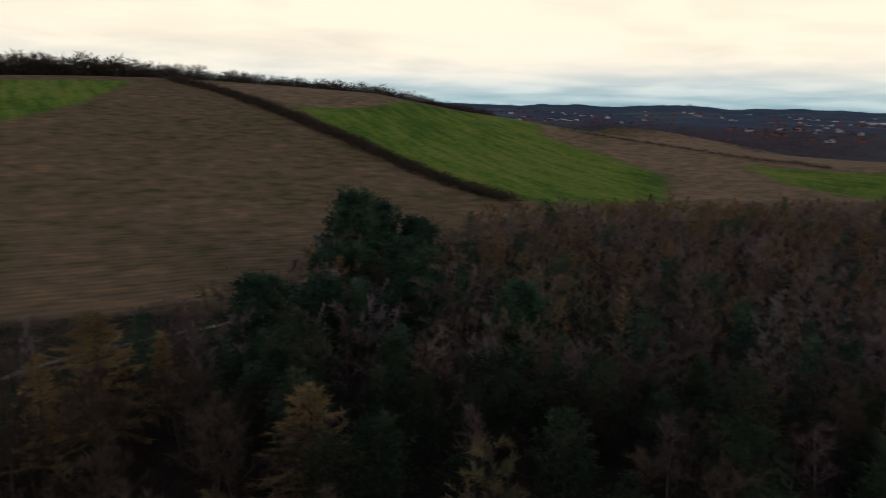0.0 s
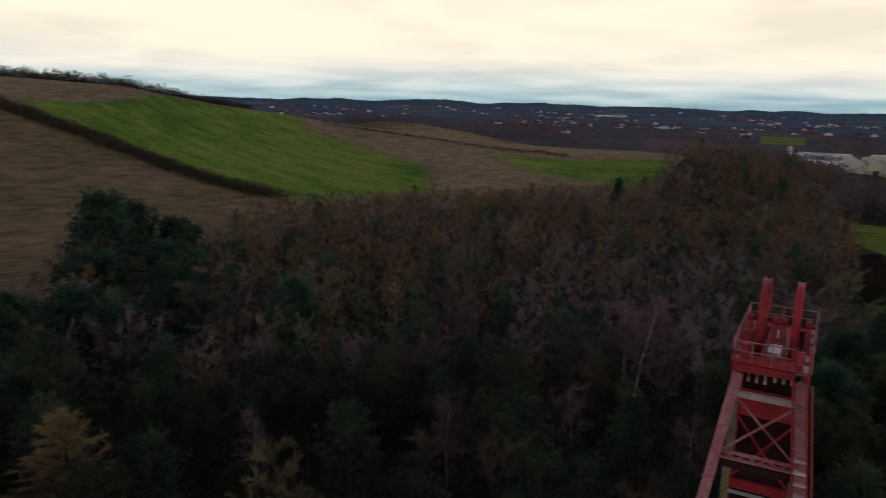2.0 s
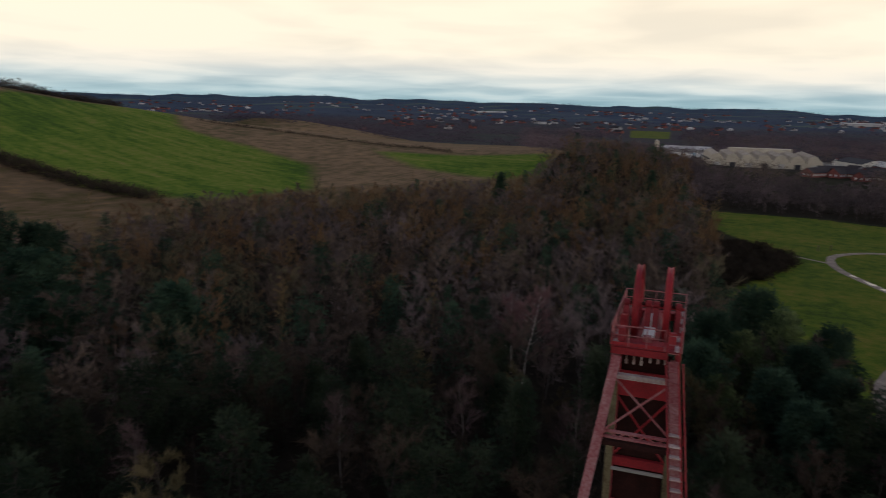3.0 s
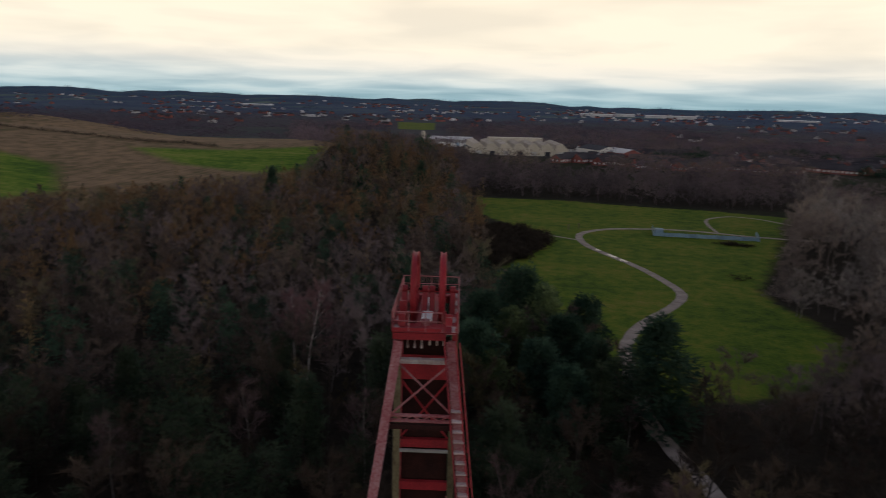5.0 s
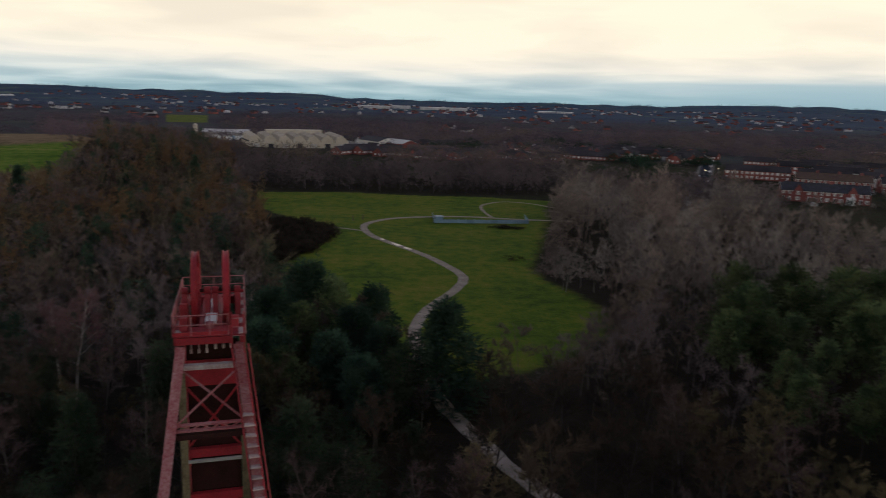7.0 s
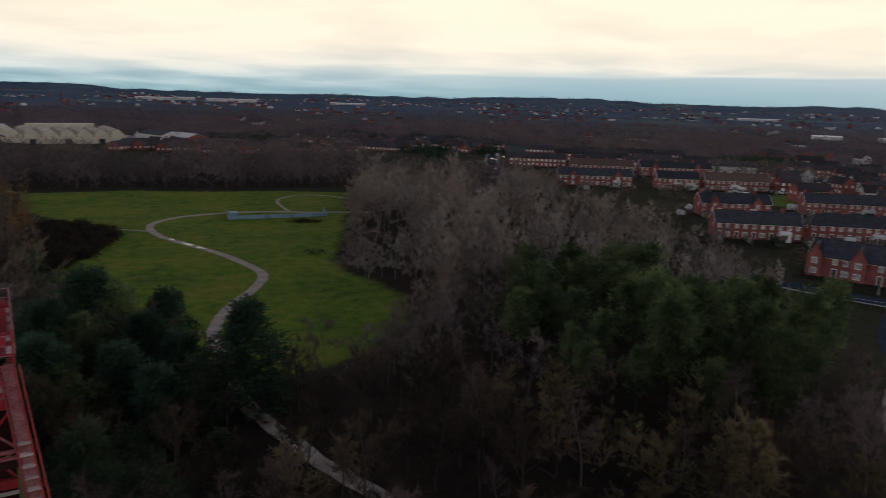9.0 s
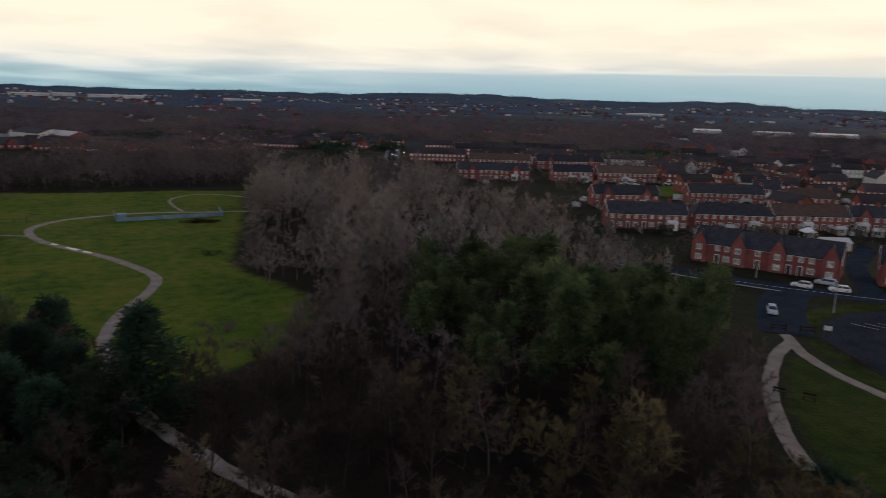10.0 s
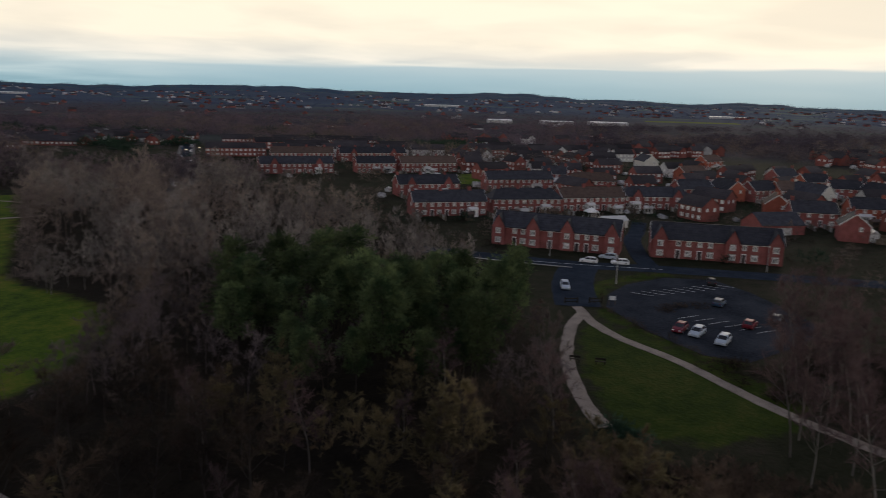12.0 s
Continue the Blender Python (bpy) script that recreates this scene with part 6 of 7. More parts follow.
for i in range(6500):
    a, r = rng.uniform(14, 82), rng.uniform(150, 450)
    x, y = r * math.sin(radians(a)), r * math.cos(radians(a))
    if built_up(x, y, 1.0) or x < 100 or math.hypot(x - 130, y - 60) < 30 or math.hypot(x - 128, y - 92) < 17 or float(inside(VILLAGE_GREEN, x, y)) > -2 or abs((x - 150) * 0.81 + (y - 84) * 0.59) < 9 and r < 200 or wood_depth(x, y) > -1:
        continue
    if abs((x - 157) * -0.62 + (y - 92.5) * 0.78) < 4.5 and 150 < x < 205:
        continue
    pick = rng.uniform(0, 1)
    if pick < 0.08:
        belts.append((x, y, rng.uniform(0.45, 0.75), 1.1))
    elif pick < 0.11:
        evergreens.append((x, y, rng.uniform(0.8, 1.9), rng.uniform(0.7, 1.0)))
    else:
        gardens.append((x, y, rng.uniform(0.4, 1.0), rng.uniform(0.9, 1.6)))
for i in range(120):
    evergreens.append((360 + rng.normal() * 26, 372 + rng.normal() * 16, rng.uniform(2.4, 3.6), 0.8))
for i in range(26):
    a_, r = radians(rng.uniform(2, 42)), rng.uniform(470, 720)
    for j in range(7):
        evergreens.append((r * math.sin(a_) + rng.normal() * 9, r * math.cos(a_) + rng.normal() * 4, rng.uniform(1.8, 3.4), 0.8))
for i in range(40):
    evergreens.append((44 + rng.normal() * 12, 548 + rng.normal() * 8, rng.uniform(2.4, 4.2), 0.7))
scatter("brown_tree_belts", FRINGE, belts, TWIG_W, "brown leafless trees among and behind the village", "woodland")
for k, (i, off) in enumerate([(0, 6.6), (1, 6.6)]):
    for s_ in np.arange(-0.48, 0.49, 0.028):
        x, y, t = beside(i, s_, off + rng.normal() * 0.3)
        if rng.uniform() < 0.6:
            gardens.append((x, y, rng.uniform(0.3, 0.7), 1.2))
scatter("garden_shrubs", [bush(300 + s, 24) for s in range(5)], gardens, SCRUB, "dark hedges and shrubs in the back gardens", "bushes")
scatter("evergreen_trees", [bush(310 + s, 70, 2.6) for s in range(4)], evergreens, NEEDLE_D, "dark evergreen trees among the houses", "woodland")


# ---- cars ----
def car(x, y, turn, colour, label, size=1.0, estate=False):
    """A small car: lower body, cabin with glass, wheels, lights. Local +x ahead."""
    c = thing("car", label, "car", Matrix.LocRotScale((x, y, 0.05), Euler((0, 0, radians(turn))), (size,) * 3), "parked cars")
    key = ("car", colour, estate)
    if key not in CACHE:
        rear = -1.95 if estate else -1.55
        low = ((-2.08, 0.32), (-2.12, 0.62), (-2.05, 0.95), (-1.9, 1.0), (0.85, 0.98), (1.75, 0.82), (2.08, 0.62), (2.12, 0.4), (2.05, 0.28), (-2.0, 0.26))
        b = Shape()
        n = len(low)
        ys = (-0.86, -0.78, 0.78, 0.86)
        for yy, k in zip(ys, (0.9, 1.0, 1.0, 0.9)):
            b.v += [(px * (1 if abs(yy) < 0.8 else 0.97), yy, pz if abs(yy) < 0.8 else 0.30 + (pz - 0.30) * 0.9) for px, pz in low]
        for j in range(3):
            for i in range(n):
                b.f.append((j * n + i, j * n + (i + 1) % n, (j + 1) * n + (i + 1) % n, (j + 1) * n + i))
                b.m.append(0)
        b.f += [tuple(range(n)), tuple(range(4 * n - 1, 3 * n - 1, -1))]
        b.m += [0, 0]
        g = Shape()
        foot, top = ((-1.98, 0.98), (0.95, 0.97)), ((rear + 0.12, 1.42), (0.15, 1.44))
        g.add([(px, sy * 0.76, pz) for sy in (-1, 1) for px, pz in foot] + [(px, sy * 0.60, pz) for sy in (-1, 1) for px, pz in top],
              [(0, 1, 5, 4), (2, 6, 7, 3), (0, 4, 6, 2), (1, 3, 7, 5), (4, 5, 7, 6)])
        r = Shape().add([(px, sy * 0.62, pz) for sy in (-1, 1) for px, pz in ((rear + 0.02, 1.43), (0.25, 1.43), (0.0, 1.50), (rear + 0.35, 1.50))],
                        [(0, 1, 2, 3), (7, 6, 5, 4), (0, 4, 5, 1), (1, 5, 6, 2), (2, 6, 7, 3), (3, 7, 4, 0)])
        pil = [Shape().beam((px, sy * 0.765, 0.98), (qx, sy * 0.615, 1.45), 0.08, 0.05).mesh("pillar", PAINTS[colour]) for sy in (-1, 1) for px, qx in ((0.95, 0.2), (-0.35, -0.4), (-1.95, rear + 0.05))]
        wh = Shape().tube((0, -0.1, 0), (0, 0.1, 0), 0.31, 0.31, 14)
        hub = Shape().tube((0, -0.115, 0), (0, 0.115, 0), 0.19, 0.19, 10)
        CACHE[key] = (b.mesh("body", PAINTS[colour]), g.mesh("glass", GLASS), r.mesh("roof", PAINTS[colour]), wh.mesh("wheel", RUBBER), hub.mesh("rim", GREY_METAL),
                      Shape().box(-0.04, -0.16, -0.07, 0.04, 0.16, 0.07).mesh("headlight", WHITE), Shape().box(-0.04, -0.12, -0.1, 0.04, 0.12, 0.1).mesh("tail_light", PAINTS["red"]), pil)
    b, g, r, wh, hub, hl, tl, pil = CACHE[key]
    for p in pil:
        part("pillar", p, c)
    part("body", b, c)
    part("glass", g, c, "dark glass cabin")
    part("roof", r, c)
    for px in (-1.3, 1.32):
        for py in (-0.78, 0.78):
            w = part("wheel", wh, c, "", pose(px, py, 0.31))
            part("rim", hub, w)
    for py in (-0.58, 0.58):
        part("headlight", hl, c, "", pose(2.06, py, 0.64))
        part("tail_light", tl, c, "", pose(-2.08, py, 0.78))


car(141.3, 97.2, 118, "white", "white hatchback parked at the street kerb")
car(148.8, 96.8, 112, "silver", "pale silver car parked by the lane corner", estate=True)
car(145.8, 91.4, 130, "white", "white saloon car turning at the junction")
car(117.6, 86.2, 222, "silver", "pale silver car on the access road", estate=True)
car(131.5, 59.8, 12, "blue", "dark blue car parked by the island", estate=True)
car(110.6, 56.6, 192, "red", "dark red car parked in a bay")
car(110.8, 53.6, 190, "silver", "silver-blue car parked in a bay with bright lights", estate=True)
car(110.2, 48.8, 192, "silver", "pale blue-grey car parked in a bay", estate=True)
car(122.5, 49.8, 10, "red", "red car parked in the far bay")
car(129.6, 48.2, 12, "grey", "grey car parked in the far bay")
car(146, 68.6, 30, "black", "black car parked at the end of the car park")
car(164.5, 106.0, 40, "white", "white car parked in the lane")
for i in range(14):
    u = 0.12 + 0.062 * i
    s_ = 1 if i % 3 else -1
    car(104 + 142 * u + s_ * 2.4, 240 + 308 * u - s_ * 1.1, 65, ("white", "silver", "grey", "white", "blue")[i % 5], "%s car parked along the village street" % ("white", "silver", "grey", "white", "dark blue")[i % 5])
for i in range(6):
    car(262 + 3.0 * i, 258 - 1.6 * i, 60, ("white", "silver", "white", "grey")[i % 4], "%s car parked beside the village green" % ("white", "silver", "white", "grey")[i % 4])
for i in range(9):
    tagged(new("bay_line", Shape().beam((126 + i * 2.5, 75.8 - i * 0.9, 0.052), (127.3 + i * 2.5, 71.2 - i * 0.9, 0.052), 0.1, 0.012).mesh("bay_line", LINE)), "worn white parking bay line", "road marking", "bay lines", "structure")
for i in range(6):
    tagged(new("bay_line", Shape().beam((117 + i * 0.6, 60.5 - i * 2.6, 0.052), (122 + i * 0.6, 59 - i * 2.6, 0.052), 0.1, 0.012).mesh("bay_line", LINE)), "worn white parking bay line", "road marking", "bay lines", "structure")


# ---- gate, posts, lamps ----
def street_lamp(x, y, h, label):
    lampp = thing("street_lamp", label, "street lamp", pose(x, y, ground_z(x, y)), "street lamps")
    part("pole", Shape().tube((0, 0, -0.2), (0, 0, h), 0.11, 0.06, 8).tube((0, 0, 0), (0, 0, 1.2), 0.15, 0.14, 8).mesh("pole", CONCRETE), lampp)
    part("arm", Shape().tube((0, 0, h), (-1.1, -0.4, h + 0.25), 0.04, 0.035, 6).mesh("arm", CONCRETE), lampp)
    part("lantern", Shape().box(-1.55, -0.52, h + 0.18, -1.0, -0.28, h + 0.34).mesh("lantern", GREY_METAL), lampp)


street_lamp(129.6, 81.8, 6.2, "pale concrete street lamp by the car park entrance")
street_lamp(139.5, 107.5, 6.0, "pale street lamp on the terrace pavement")
street_lamp(168, 66, 6.0, "pale street lamp before the terraces")
GLOW = bpy.data.materials.new("lit_lamp")
GLOW.use_nodes = True
GLOW.node_tree.nodes["Principled BSDF"].inputs["Emission Color"].default_value = (1.0, 0.72, 0.34, 1)
GLOW.node_tree.nodes["Principled BSDF"].inputs["Emission Strength"].default_value = 2.0


def lit_lamp(x, y, h, label, size=0.14):
    o = thing("street_lamp", label, "street lamp", pose(x, y, ground_z(x, y)), "lit lamps")
    part("pole", Shape().tube((0, 0, -0.2), (0, 0, h), 0.10, 0.06, 6).mesh("pole", CONCRETE), o)
    part("lantern", Shape().box(-size, -size, h + 0.001, size, size, h + 0.25).mesh("lantern", GLOW), o, "glowing warm lantern")


lit_lamp(166, 373, 6, "street lamp with a warm lit lantern far off", 0.35)
lit_lamp(885, 3809, 8, "street lamp with a warm lit lantern far off", 1)
lit_lamp(214, 1402, 8, "street lamp with a warm lit lantern far off", 0.9)
lit_lamp(765, 3262, 9, "street lamp with a warm lit lantern far off", 1)
lit_lamp(179, 385, 6, "street lamp with a warm lit lantern far off", 0.25)
lit_lamp(756, 3212, 8, "street lamp with a warm lit lantern far off", 1)
gate = thing("barrier_gate", "dark timber vehicle barrier across the path entrance", "gate", pose(111.5, 77.2, 0, 0, 0, -38))
for x in (-3.6, -1.2, 1.2, 3.6):
    part("gate_post", Shape().box(x - 0.11, -0.11, -0.2, x + 0.11, 0.11, 1.25).mesh("gate_post", TIMBER_D), gate)
for z in (0.45, 0.95):
    for x in (-3.5, 1.1):
        part("gate_rail", Shape().box(x, -0.16, z - 0.08, x + 2.4, -0.112, z + 0.08).mesh("gate_rail", TIMBER_D), gate)
board = thing("notice_board", "pale notice board on two timber posts", "sign", pose(115.2, 73.2, 0, 0, 0, -50))
part("panel", Shape().box(-0.6, -0.04, 0.9, 0.6, 0.04, 1.7).mesh("panel", WHITE), board, "white printed panel")
for x in (-0.55, 0.55):
    part("post", Shape().box(x - 0.06, 0.045, -0.2, x + 0.06, 0.16, 1.9).mesh("post", TIMBER), board)
for x, y in ((84.5, 59.3), (86.6, 56.2)):
    b = thing("bench", "dark timber bench on the lawn", "bench", pose(x, y, 0, 0, 0, -56), "lawn benches")
    part("seat", Shape().box(-0.8, -0.22, 0.42, 0.8, 0.22, 0.48).mesh("seat", TIMBER_D), b)
    part("backrest", Shape().box(-0.8, 0.2, 0.6, 0.8, 0.26, 0.9).mesh("backrest", TIMBER_D), b)
    for e in (-0.65, 0.65):
        part("leg", Shape().box(e - 0.05, -0.2, 0, e + 0.05, 0.26, 0.42).box(e - 0.05, 0.27, 0, e + 0.05, 0.33, 0.9).mesh("leg", TIMBER_D), b)

# blue fence round the enclosure in the meadow
fence = thing("blue_fence", "blue painted steel palisade fence in the meadow", "fence", pose(0, 0, 0))
corners = [(13.8, 237.0), (13.6, 223.8), (31.5, 225.0), (44, 226), (45, 238)]
k = 0
for (ax, ay), (bx, by) in zip(corners, corners[1:]):
    n = max(2, int(math.hypot(bx - ax, by - ay) / 2.4))
    for i in range(n):
        x, y = ax + (bx - ax) * i / n, ay + (by - ay) * i / n
        part("post", Shape().box(x - 0.06, y - 0.06, -0.2, x + 0.06, y + 0.06, 1.45).mesh("post", BLUE), fence)
        ex, ey = ax + (bx - ax) * (i + 1) / n, ay + (by - ay) * (i + 1) / n
        part("rail", Shape().beam((x, y, 0.4), (ex, ey, 0.4), 0.05, 0.08).beam((x, y, 1.2), (ex, ey, 1.2), 0.05, 0.08).mesh("rail", BLUE), fence)
        part("panel", Shape().beam((x, y, 0.7), (ex, ey, 0.7), 0.03, 1.15).mesh("panel", BLUE), fence)
hut = thing("container", "blue steel container in the fenced corner", "container", pose(15.2, 226, 0))
part("box", Shape().box(-1.2, -1.5, 0, 1.2, 1.5, 2.0).mesh("box", BLUE), hut)
for i in range(5):
    part("rib", Shape().box(-1.1 + i * 0.5, -1.55, 0.1, -0.9 + i * 0.5, -1.501, 1.9).mesh("rib", BLUE), hut)
part("lid", Shape().box(-1.25, -1.55, 2.001, 1.25, 1.55, 2.08).mesh("lid", BLUE), hut)
for x, y in ((-12, 226), (-9, 229)):
    b = thing("post_marker", "short dark timber waymark post in the grass", "post", pose(x, y, 0), "waymarks")
    part("shaft", Shape().box(-0.15, -0.15, -0.2, 0.15, 0.15, 1.5).mesh("shaft", TIMBER), b)
    part("cap", Shape().box(-0.2, -0.2, 1.5, 0.2, 0.2, 1.6).mesh("cap", TIMBER), b)


# ---- works and sheds beyond the tree belt ----
works = thing("factory", "long cream-roofed factory with a row of ridged bays", "factory", pose(-76, 566, 0, 0, 0, 18))
for i in range(7):
    x0 = -36 + i * 10.6
    s = Shape()
    part("valley_gutter", Shape().box(x0 - 0.25, -20.1, 4.4, x0 + 0.25, 22, 5.3).mesh("valley_gutter", SLATE), works)
    part("shutter", Shape().box(x0 + 3.2, -20.1, 0, x0 + 7.4, -20.01, 3.2).mesh("shutter", SLATE if i % 2 else GREY_METAL), works)
    s.add([(x0, -20, 0), (x0 + 10.6, -20, 0), (x0 + 10.6, -20, 5.0), (x0 + 6.0, -20, 9.4), (x0 + 1.6, -20, 8.2), (x0, -20, 5.0), (x0, 22, 0), (x0 + 10.6, 22, 0), (x0 + 10.6, 22, 5.0), (x0 + 6.0, 22, 10.6), (x0 + 1.6, 22, 9.4), (x0, 22, 5.0)],
          [(0, 1, 2, 3, 4, 5), (11, 10, 9, 8, 7, 6), (2, 8, 9, 3), (3, 9, 10, 4), (4, 10, 11, 5), (0, 6, 7, 1), (0, 5, 11, 6), (1, 7, 8, 2)])
    # the three roof slopes take the darker copy that stands in for shade
    for k in (2, 3, 4):
        s.m[k] = 1
    part("bay", s.mesh("bay", [CREAM_METAL, ROOF_SHADE]), works)
part("ridge_house", Shape().prism(((18, 5), (24, 5), (24, 11.4), (21, 12.0), (18, 11.4)), -18, 26).mesh("ridge_house", CREAM_METAL), works, "higher cream bay behind")


shed(-12, 575, -60, 34, 16, 6, 8.8, RENDER, "industrial shed with a dark roof and pale gable", SLATE)
shed(6, 556, -60, 30, 15, 5.5, 8.2, BRICK, "brick works shed with pale roof sheets", GREY_METAL)
shed(26, 520, -12, 30, 12, 4, 6.5, BRICK, "low brick works building", TILE_BROWN)
for x, y, t, L in ((-67, 2600, 4, 112), (28, 2680, 4, 66), (180, 2600, -3, 165)):
    shed(x, y, t, L, 60, 8, 10, FAR_PALE, "long white distribution warehouse far over the plain", GREY_METAL, "warehouse")
for x, y, t, L in ((905, 700, -40, 50), (840, 760, -40, 36), (985, 660, -40, 60), (-1300, 2500, 20, 110), (1700, 1800, -40, 120), (1900, 900, -60, 90), (560, 2500, -12, 120)):
    shed(x, y, t, L, 24, 4.5, 6, FAR_PALE, "pale flat warehouse among distant trees", WHITE, "warehouse")


def lorry(x, y, turn, cabin, label):
    o = thing("lorry", label, "lorry", pose(x, y, 0, 0, 0, turn), "yard lorries")
    part("box_body", Shape().box(-6, -1.25, 1.1, 3.4, 1.25, 3.9).mesh("box_body", WHITE if cabin != "white" else BLUE), o)
    part("cab", Shape().prism(((-1.2, 0.6), (1.2, 0.6), (1.2, 2.9), (1.0, 3.1), (-1.0, 3.1), (-1.2, 2.9)), 3.7, 5.8).mesh("cab", PAINTS[cabin]), o)
    part("windscreen", Shape().box(5.81, -1.0, 1.8, 5.85, 1.0, 2.8).mesh("windscreen", GLASS), o)
    part("chassis", Shape().box(-6, -0.5, 0.7, 5.4, 0.5, 1.09).mesh("chassis", RUBBER), o)
    for px in (-4.8, -3.6, 4.6):
        for py in (-1.1, 1.1):
            part("wheel", Shape().tube((px, py - 0.15, 0.5), (px, py + 0.15, 0.5), 0.5, 0.5, 12).mesh("wheel", RUBBER), o)


rng = np.random.default_rng(41)
for i in range(12):
    cab = ("blue", "white", "silver", "red")[i % 4]
    lorry(-152 + 3.4 * i + rng.normal(), 602 + 8 * (i % 3) + rng.normal() * 2, 95 + rng.normal() * 8, cab, "box lorry with a %s cab parked in the works yard" % cab)
o = thing("silo", "tall pale silo beside the works yard", "silo", pose(-158, 598, 0))
part("tank", Shape().tube((0, 0, 2), (0, 0, 13), 1.6, 1.6, 16).tube((0, 0, 13), (0, 0, 14.2), 1.6, 0.3, 16).mesh("tank", CREAM_METAL), o)
for px, py in ((-1, -1), (1, -1), (1, 1), (-1, 1)):
    part("leg", Shape().box(px - 0.12, py - 0.12, -0.2, px + 0.12, py + 0.12, 2.2).mesh("leg", GREY_METAL), o)
shed(-146, 650, 10, 40, 14, 5, 7.5, GREY_METAL, "grey works shed behind the yard", GREY_METAL)

# distant village roofs, too many to count
rng = np.random.default_rng(21)
TOWN = {"far_brick_houses": (FAR_BRICK, []), "far_roofs": (FAR_ROOF, []), "far_white_houses": (FAR_PALE, []), "far_windows": (WHITE, []), "far_outbuildings": (FAR_SHED, [])}
SPREAD = [(-38, -5, 1000, 1900, 160), (-6, 24, 430, 640, 230), (4, 70, 760, 1600, 140), (5, 80, 1600, 3600, 1500), (-55, 8, 1700, 3500, 900)]
cubes = {k: [[], [], 0] for k in TOWN}


def bank(key, v, f):
    c = cubes[key]
    c[0].append(v)
    c[1].append(np.array(f) + c[2])
    c[2] += len(v)


def far_house(x, y, t, L, d, e, h, pale, panes, sink=0.0, sheeted=False):
    c, s_ = math.cos(t), math.sin(t)
    g = ground_z(x, y) - sink

    def at(px, py, pz):
        return (x + c * px - s_ * py, y + s_ * px + c * py, g + pz)

    wall = np.array([at(px, py, pz) for px in (-L / 2, L / 2) for py, pz in ((-d / 2, -2), (d / 2, -2), (d / 2, e), (0, h - 0.1), (-d / 2, e))])
    bank("far_white_houses" if pale else "far_brick_houses", wall, [(0, 1, 2), (0, 2, 4), (4, 2, 3), (5, 7, 6), (5, 9, 7), (9, 8, 7), (0, 4, 9), (0, 9, 5), (1, 6, 7), (1, 7, 2)])
    roof = np.array([at(px, py, pz) for px in (-L / 2 - 0.3, L / 2 + 0.3) for py, pz in ((-d / 2 - 0.4, e - 0.2), (0, h), (d / 2 + 0.4, e - 0.2))])
    bank("far_white_houses" if sheeted else "far_roofs", roof, [(0, 3, 4), (0, 4, 1), (1, 4, 5), (1, 5, 2)])
    if not panes:
        return
    for side in (-1, 1):
        for wx in np.arange(-L / 2 + 1.2, L / 2 - 0.8, 2.6):
            for wz in (1.4, 3.8):
                yy, w = side * (d / 2 + 0.06), rng.uniform(0.4, 0.85)
                bank("far_windows", np.array([at(wx - w, yy, wz - 0.65), at(wx + w, yy, wz - 0.65), at(wx + w, yy, wz + 0.65), at(wx - w, yy, wz + 0.65)]), [(0, 1, 2), (0, 2, 3)])
        for sx in (-1, 1):
            bx = sx * (L / 2 + 0.06)
            bank("far_windows", np.array([at(bx, side * 1.6 - 0.5, 3.2), at(bx, side * 1.6 + 0.5, 3.2), at(bx, side * 1.6 + 0.5, 4.4), at(bx, side * 1.6 - 0.5, 4.4)]), [(0, 1, 2), (0, 2, 3)])


# terraces in parallel rows behind the bare wood
for k in range(4):
    bx, by = 236 + 12.5 * k, 377 + 25.0 * k
    u = -170.0 + 14 * math.sin(k * 2.3)
    while u < 150:
        L = rng.uniform(16, 34)
        x, y = bx + 0.89 * (u + L / 2), by - 0.45 * (u + L / 2)
        u += L + rng.uniform(2, 9)
        if rng.uniform() < 0.12 or abs((x - 104) * 0.908 - (y - 240) * 0.419) < 12 or math.hypot(x - 360, y - 372) < 48 or math.degrees(math.atan2(x, y)) < 27.5 or math.degrees(math.atan2(x, y)) > 52:
            continue
        far_house(x, y, radians(-27 + rng.normal() * 3), L, 8.5, 5.0, 7.9, rng.uniform() < 0.14, True)
# detached and paired houses over the slope beyond the terraces
for k in range(620):
    a, r = radians(rng.uniform(44, 82)), math.sqrt(rng.uniform(215 ** 2, 640 ** 2))
    x, y = r * math.sin(a), r * math.cos(a)
    if any(math.hypot(x - hx, y - hy) < 9 + hl * 0.5 for hx, hy, _, hl in HOMES) or (r > 430 and noise.noise(Vector((x * 0.008, y * 0.008, 3))) < -0.05) or x < 225:
        continue
    L = rng.uniform(9, 16)
    HOMES.append((x, y, 0.0, L))
    far_house(x, y, radians(-25 + 90 * rng.integers(0, 2) + rng.normal() * 14), L, rng.uniform(7, 8.5), 5.0, 8.0, rng.uniform() < 0.16, r < 560)
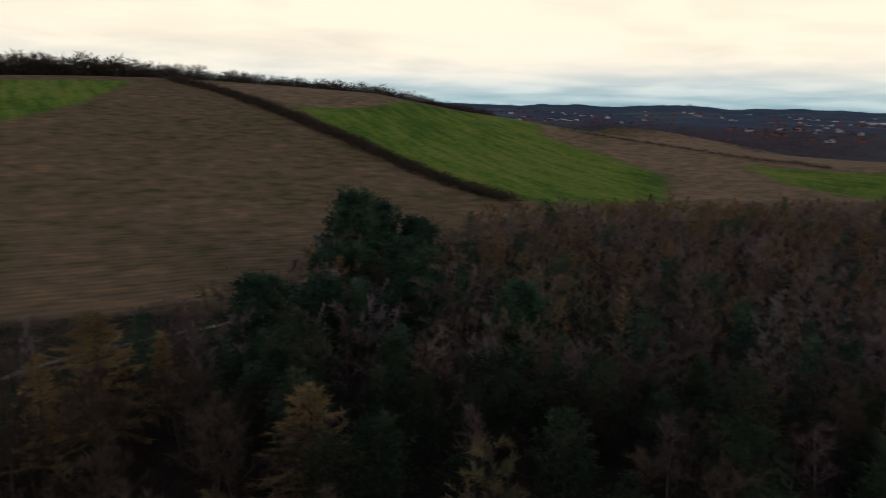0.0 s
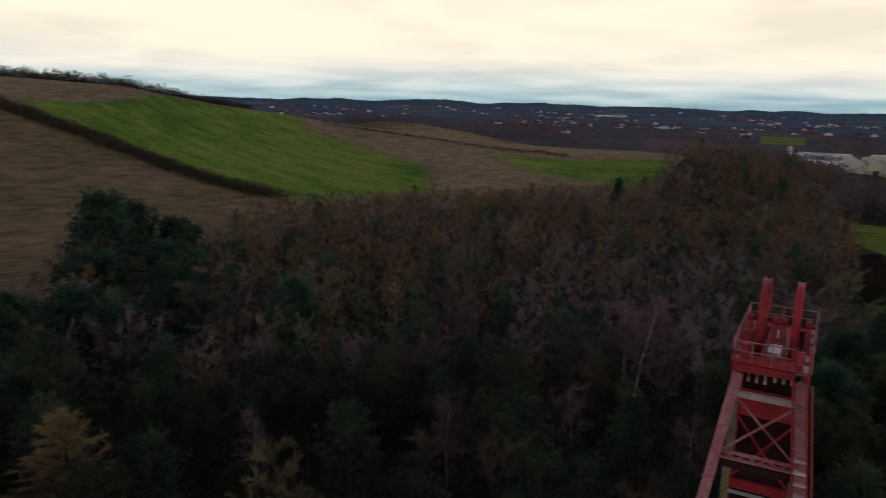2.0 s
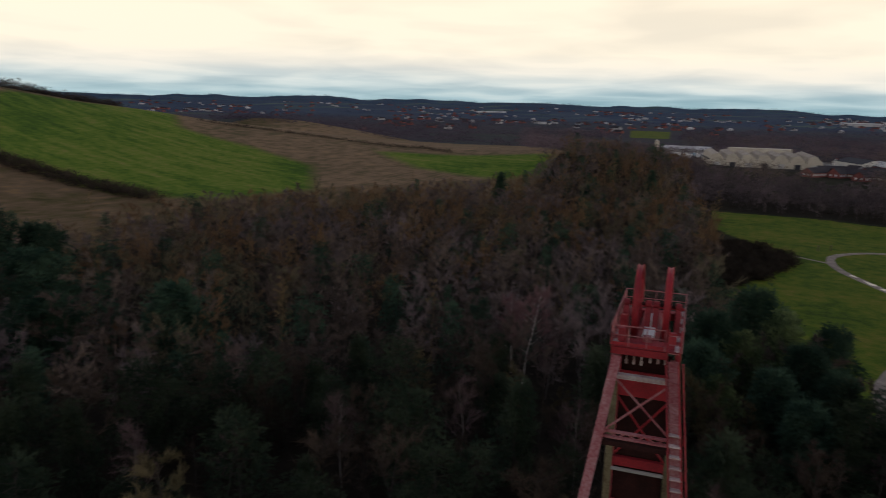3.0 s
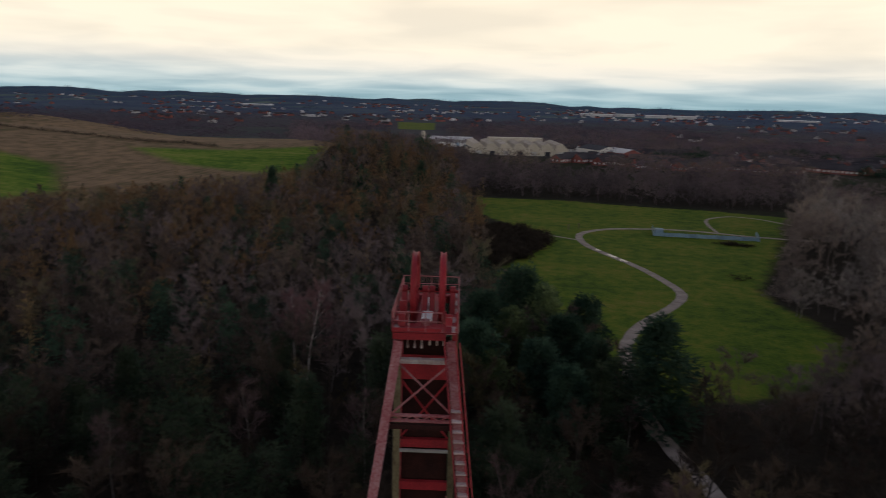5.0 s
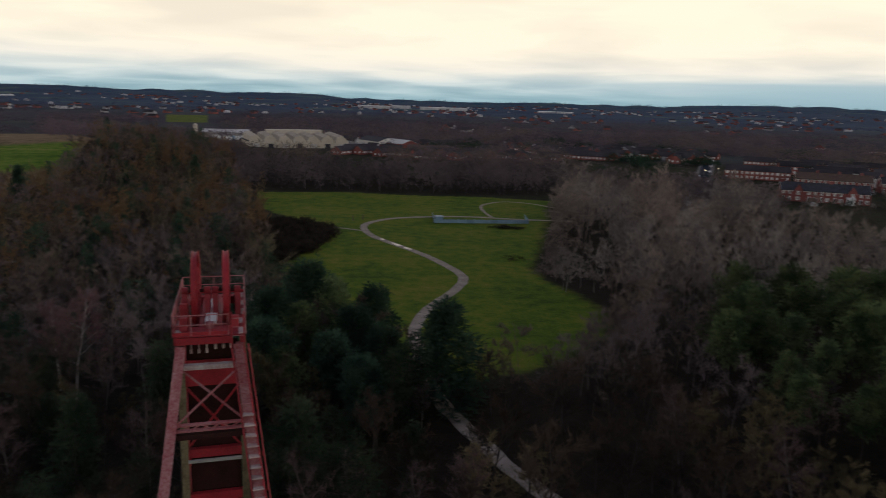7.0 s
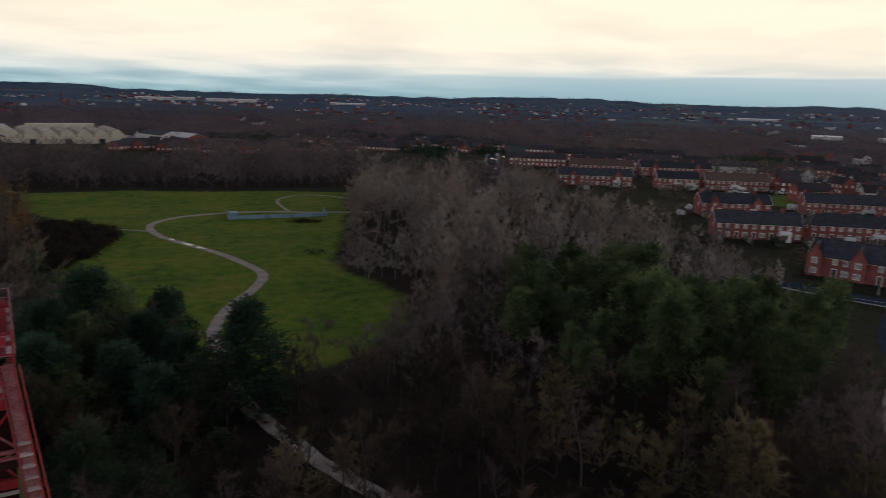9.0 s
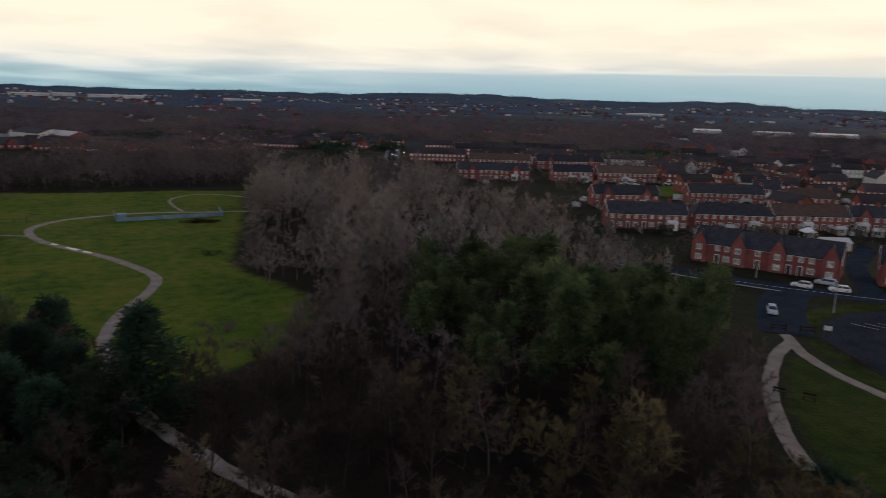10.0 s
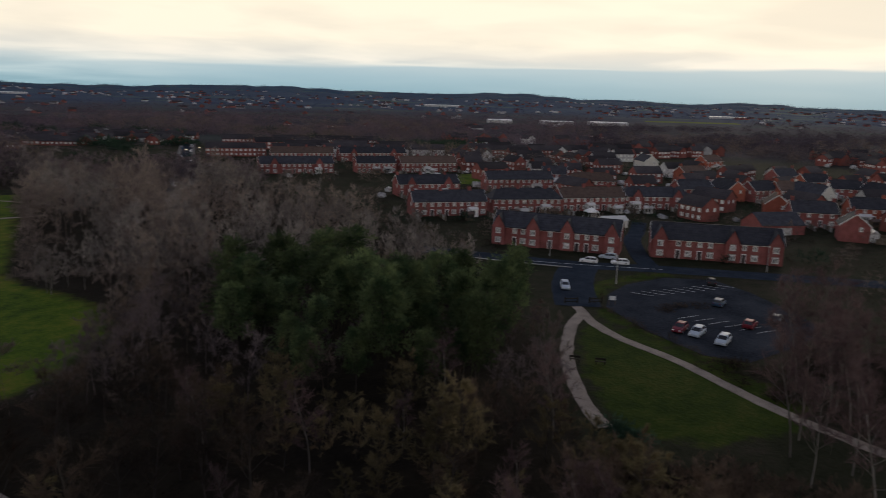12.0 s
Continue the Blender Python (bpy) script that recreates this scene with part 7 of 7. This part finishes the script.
for k in range(420):
    a, r = radians(rng.uniform(26, 80)), rng.uniform(205, 560)
    x, y = r * math.sin(a), r * math.cos(a)
    if x < 165 or any(math.hypot(x - hx, y - hy) < 3.5 + hl * 0.36 for hx, hy, _, hl in HOMES) or float(inside(VILLAGE_GREEN, x, y)) > -3:
        continue
    if not any(math.hypot(x - hx, y - hy) < 8 + hl * 0.5 for hx, hy, _, hl in HOMES):
        continue
    w, d, h, t = rng.uniform(0.8, 2.0), rng.uniform(0.7, 1.3), rng.uniform(0.8, 1.9), rng.uniform(0, 3)
    c, s_ = math.cos(t), math.sin(t)
    box = [(x + c * px - s_ * py, y + s_ * px + c * py, pz) for pz in (-0.2, h) for px, py in ((-w, -d), (w, -d), (w, d), (-w, d))]
    ridge_ = [(x - c * w, y - s_ * w, h + 0.5), (x + c * w, y + s_ * w, h + 0.5)]
    bank("far_outbuildings", np.array(box + ridge_), [(0, 1, 5), (0, 5, 4), (1, 2, 6), (1, 6, 5), (2, 3, 7), (2, 7, 6), (3, 0, 4), (3, 4, 7), (4, 5, 9), (4, 9, 8), (6, 7, 8), (6, 8, 9), (7, 4, 8), (5, 6, 9)])
for a0, a1, r0, r1, n in SPREAD:
    for i in range(n):
        a, r = radians(rng.uniform(a0, a1)), math.sqrt(rng.uniform(r0 * r0, r1 * r1))
        x, y = r * math.sin(a), r * math.cos(a)
        if noise.noise(Vector((x * 0.004, y * 0.004, 7))) < (-0.12 if r < 900 else 0.02) or open_land(x, y) or math.hypot(x + 76, y - 566) < 60:
            continue
        pale = rng.uniform() < (0.2 if r < 900 else 0.42)
        far_house(x, y, radians(-30 + 90 * rng.integers(0, 2) + rng.normal() * 9), rng.uniform(8, 22) * (1 if r < 900 else 0.8), rng.uniform(7, 9), 5.0, 8.0, pale, r < 900, 2.2 if r < 900 else rng.uniform(1.0, 4.0), pale and r > 1400 and i % 3 == 0)
for key, (material, _) in TOWN.items():
    label = {"far_brick_houses": "distant red brick village houses", "far_roofs": "dark tiled roofs of the distant village", "far_white_houses": "pale rendered houses of the far village", "far_windows": "white windows of the far village houses", "far_outbuildings": "pale sheds, vans and conservatories in the back gardens"}[key]
    tagged(new(key, tri_mesh(key, np.concatenate(cubes[key][0]), np.concatenate(cubes[key][1]), material)), label, "village", kind="stuff")
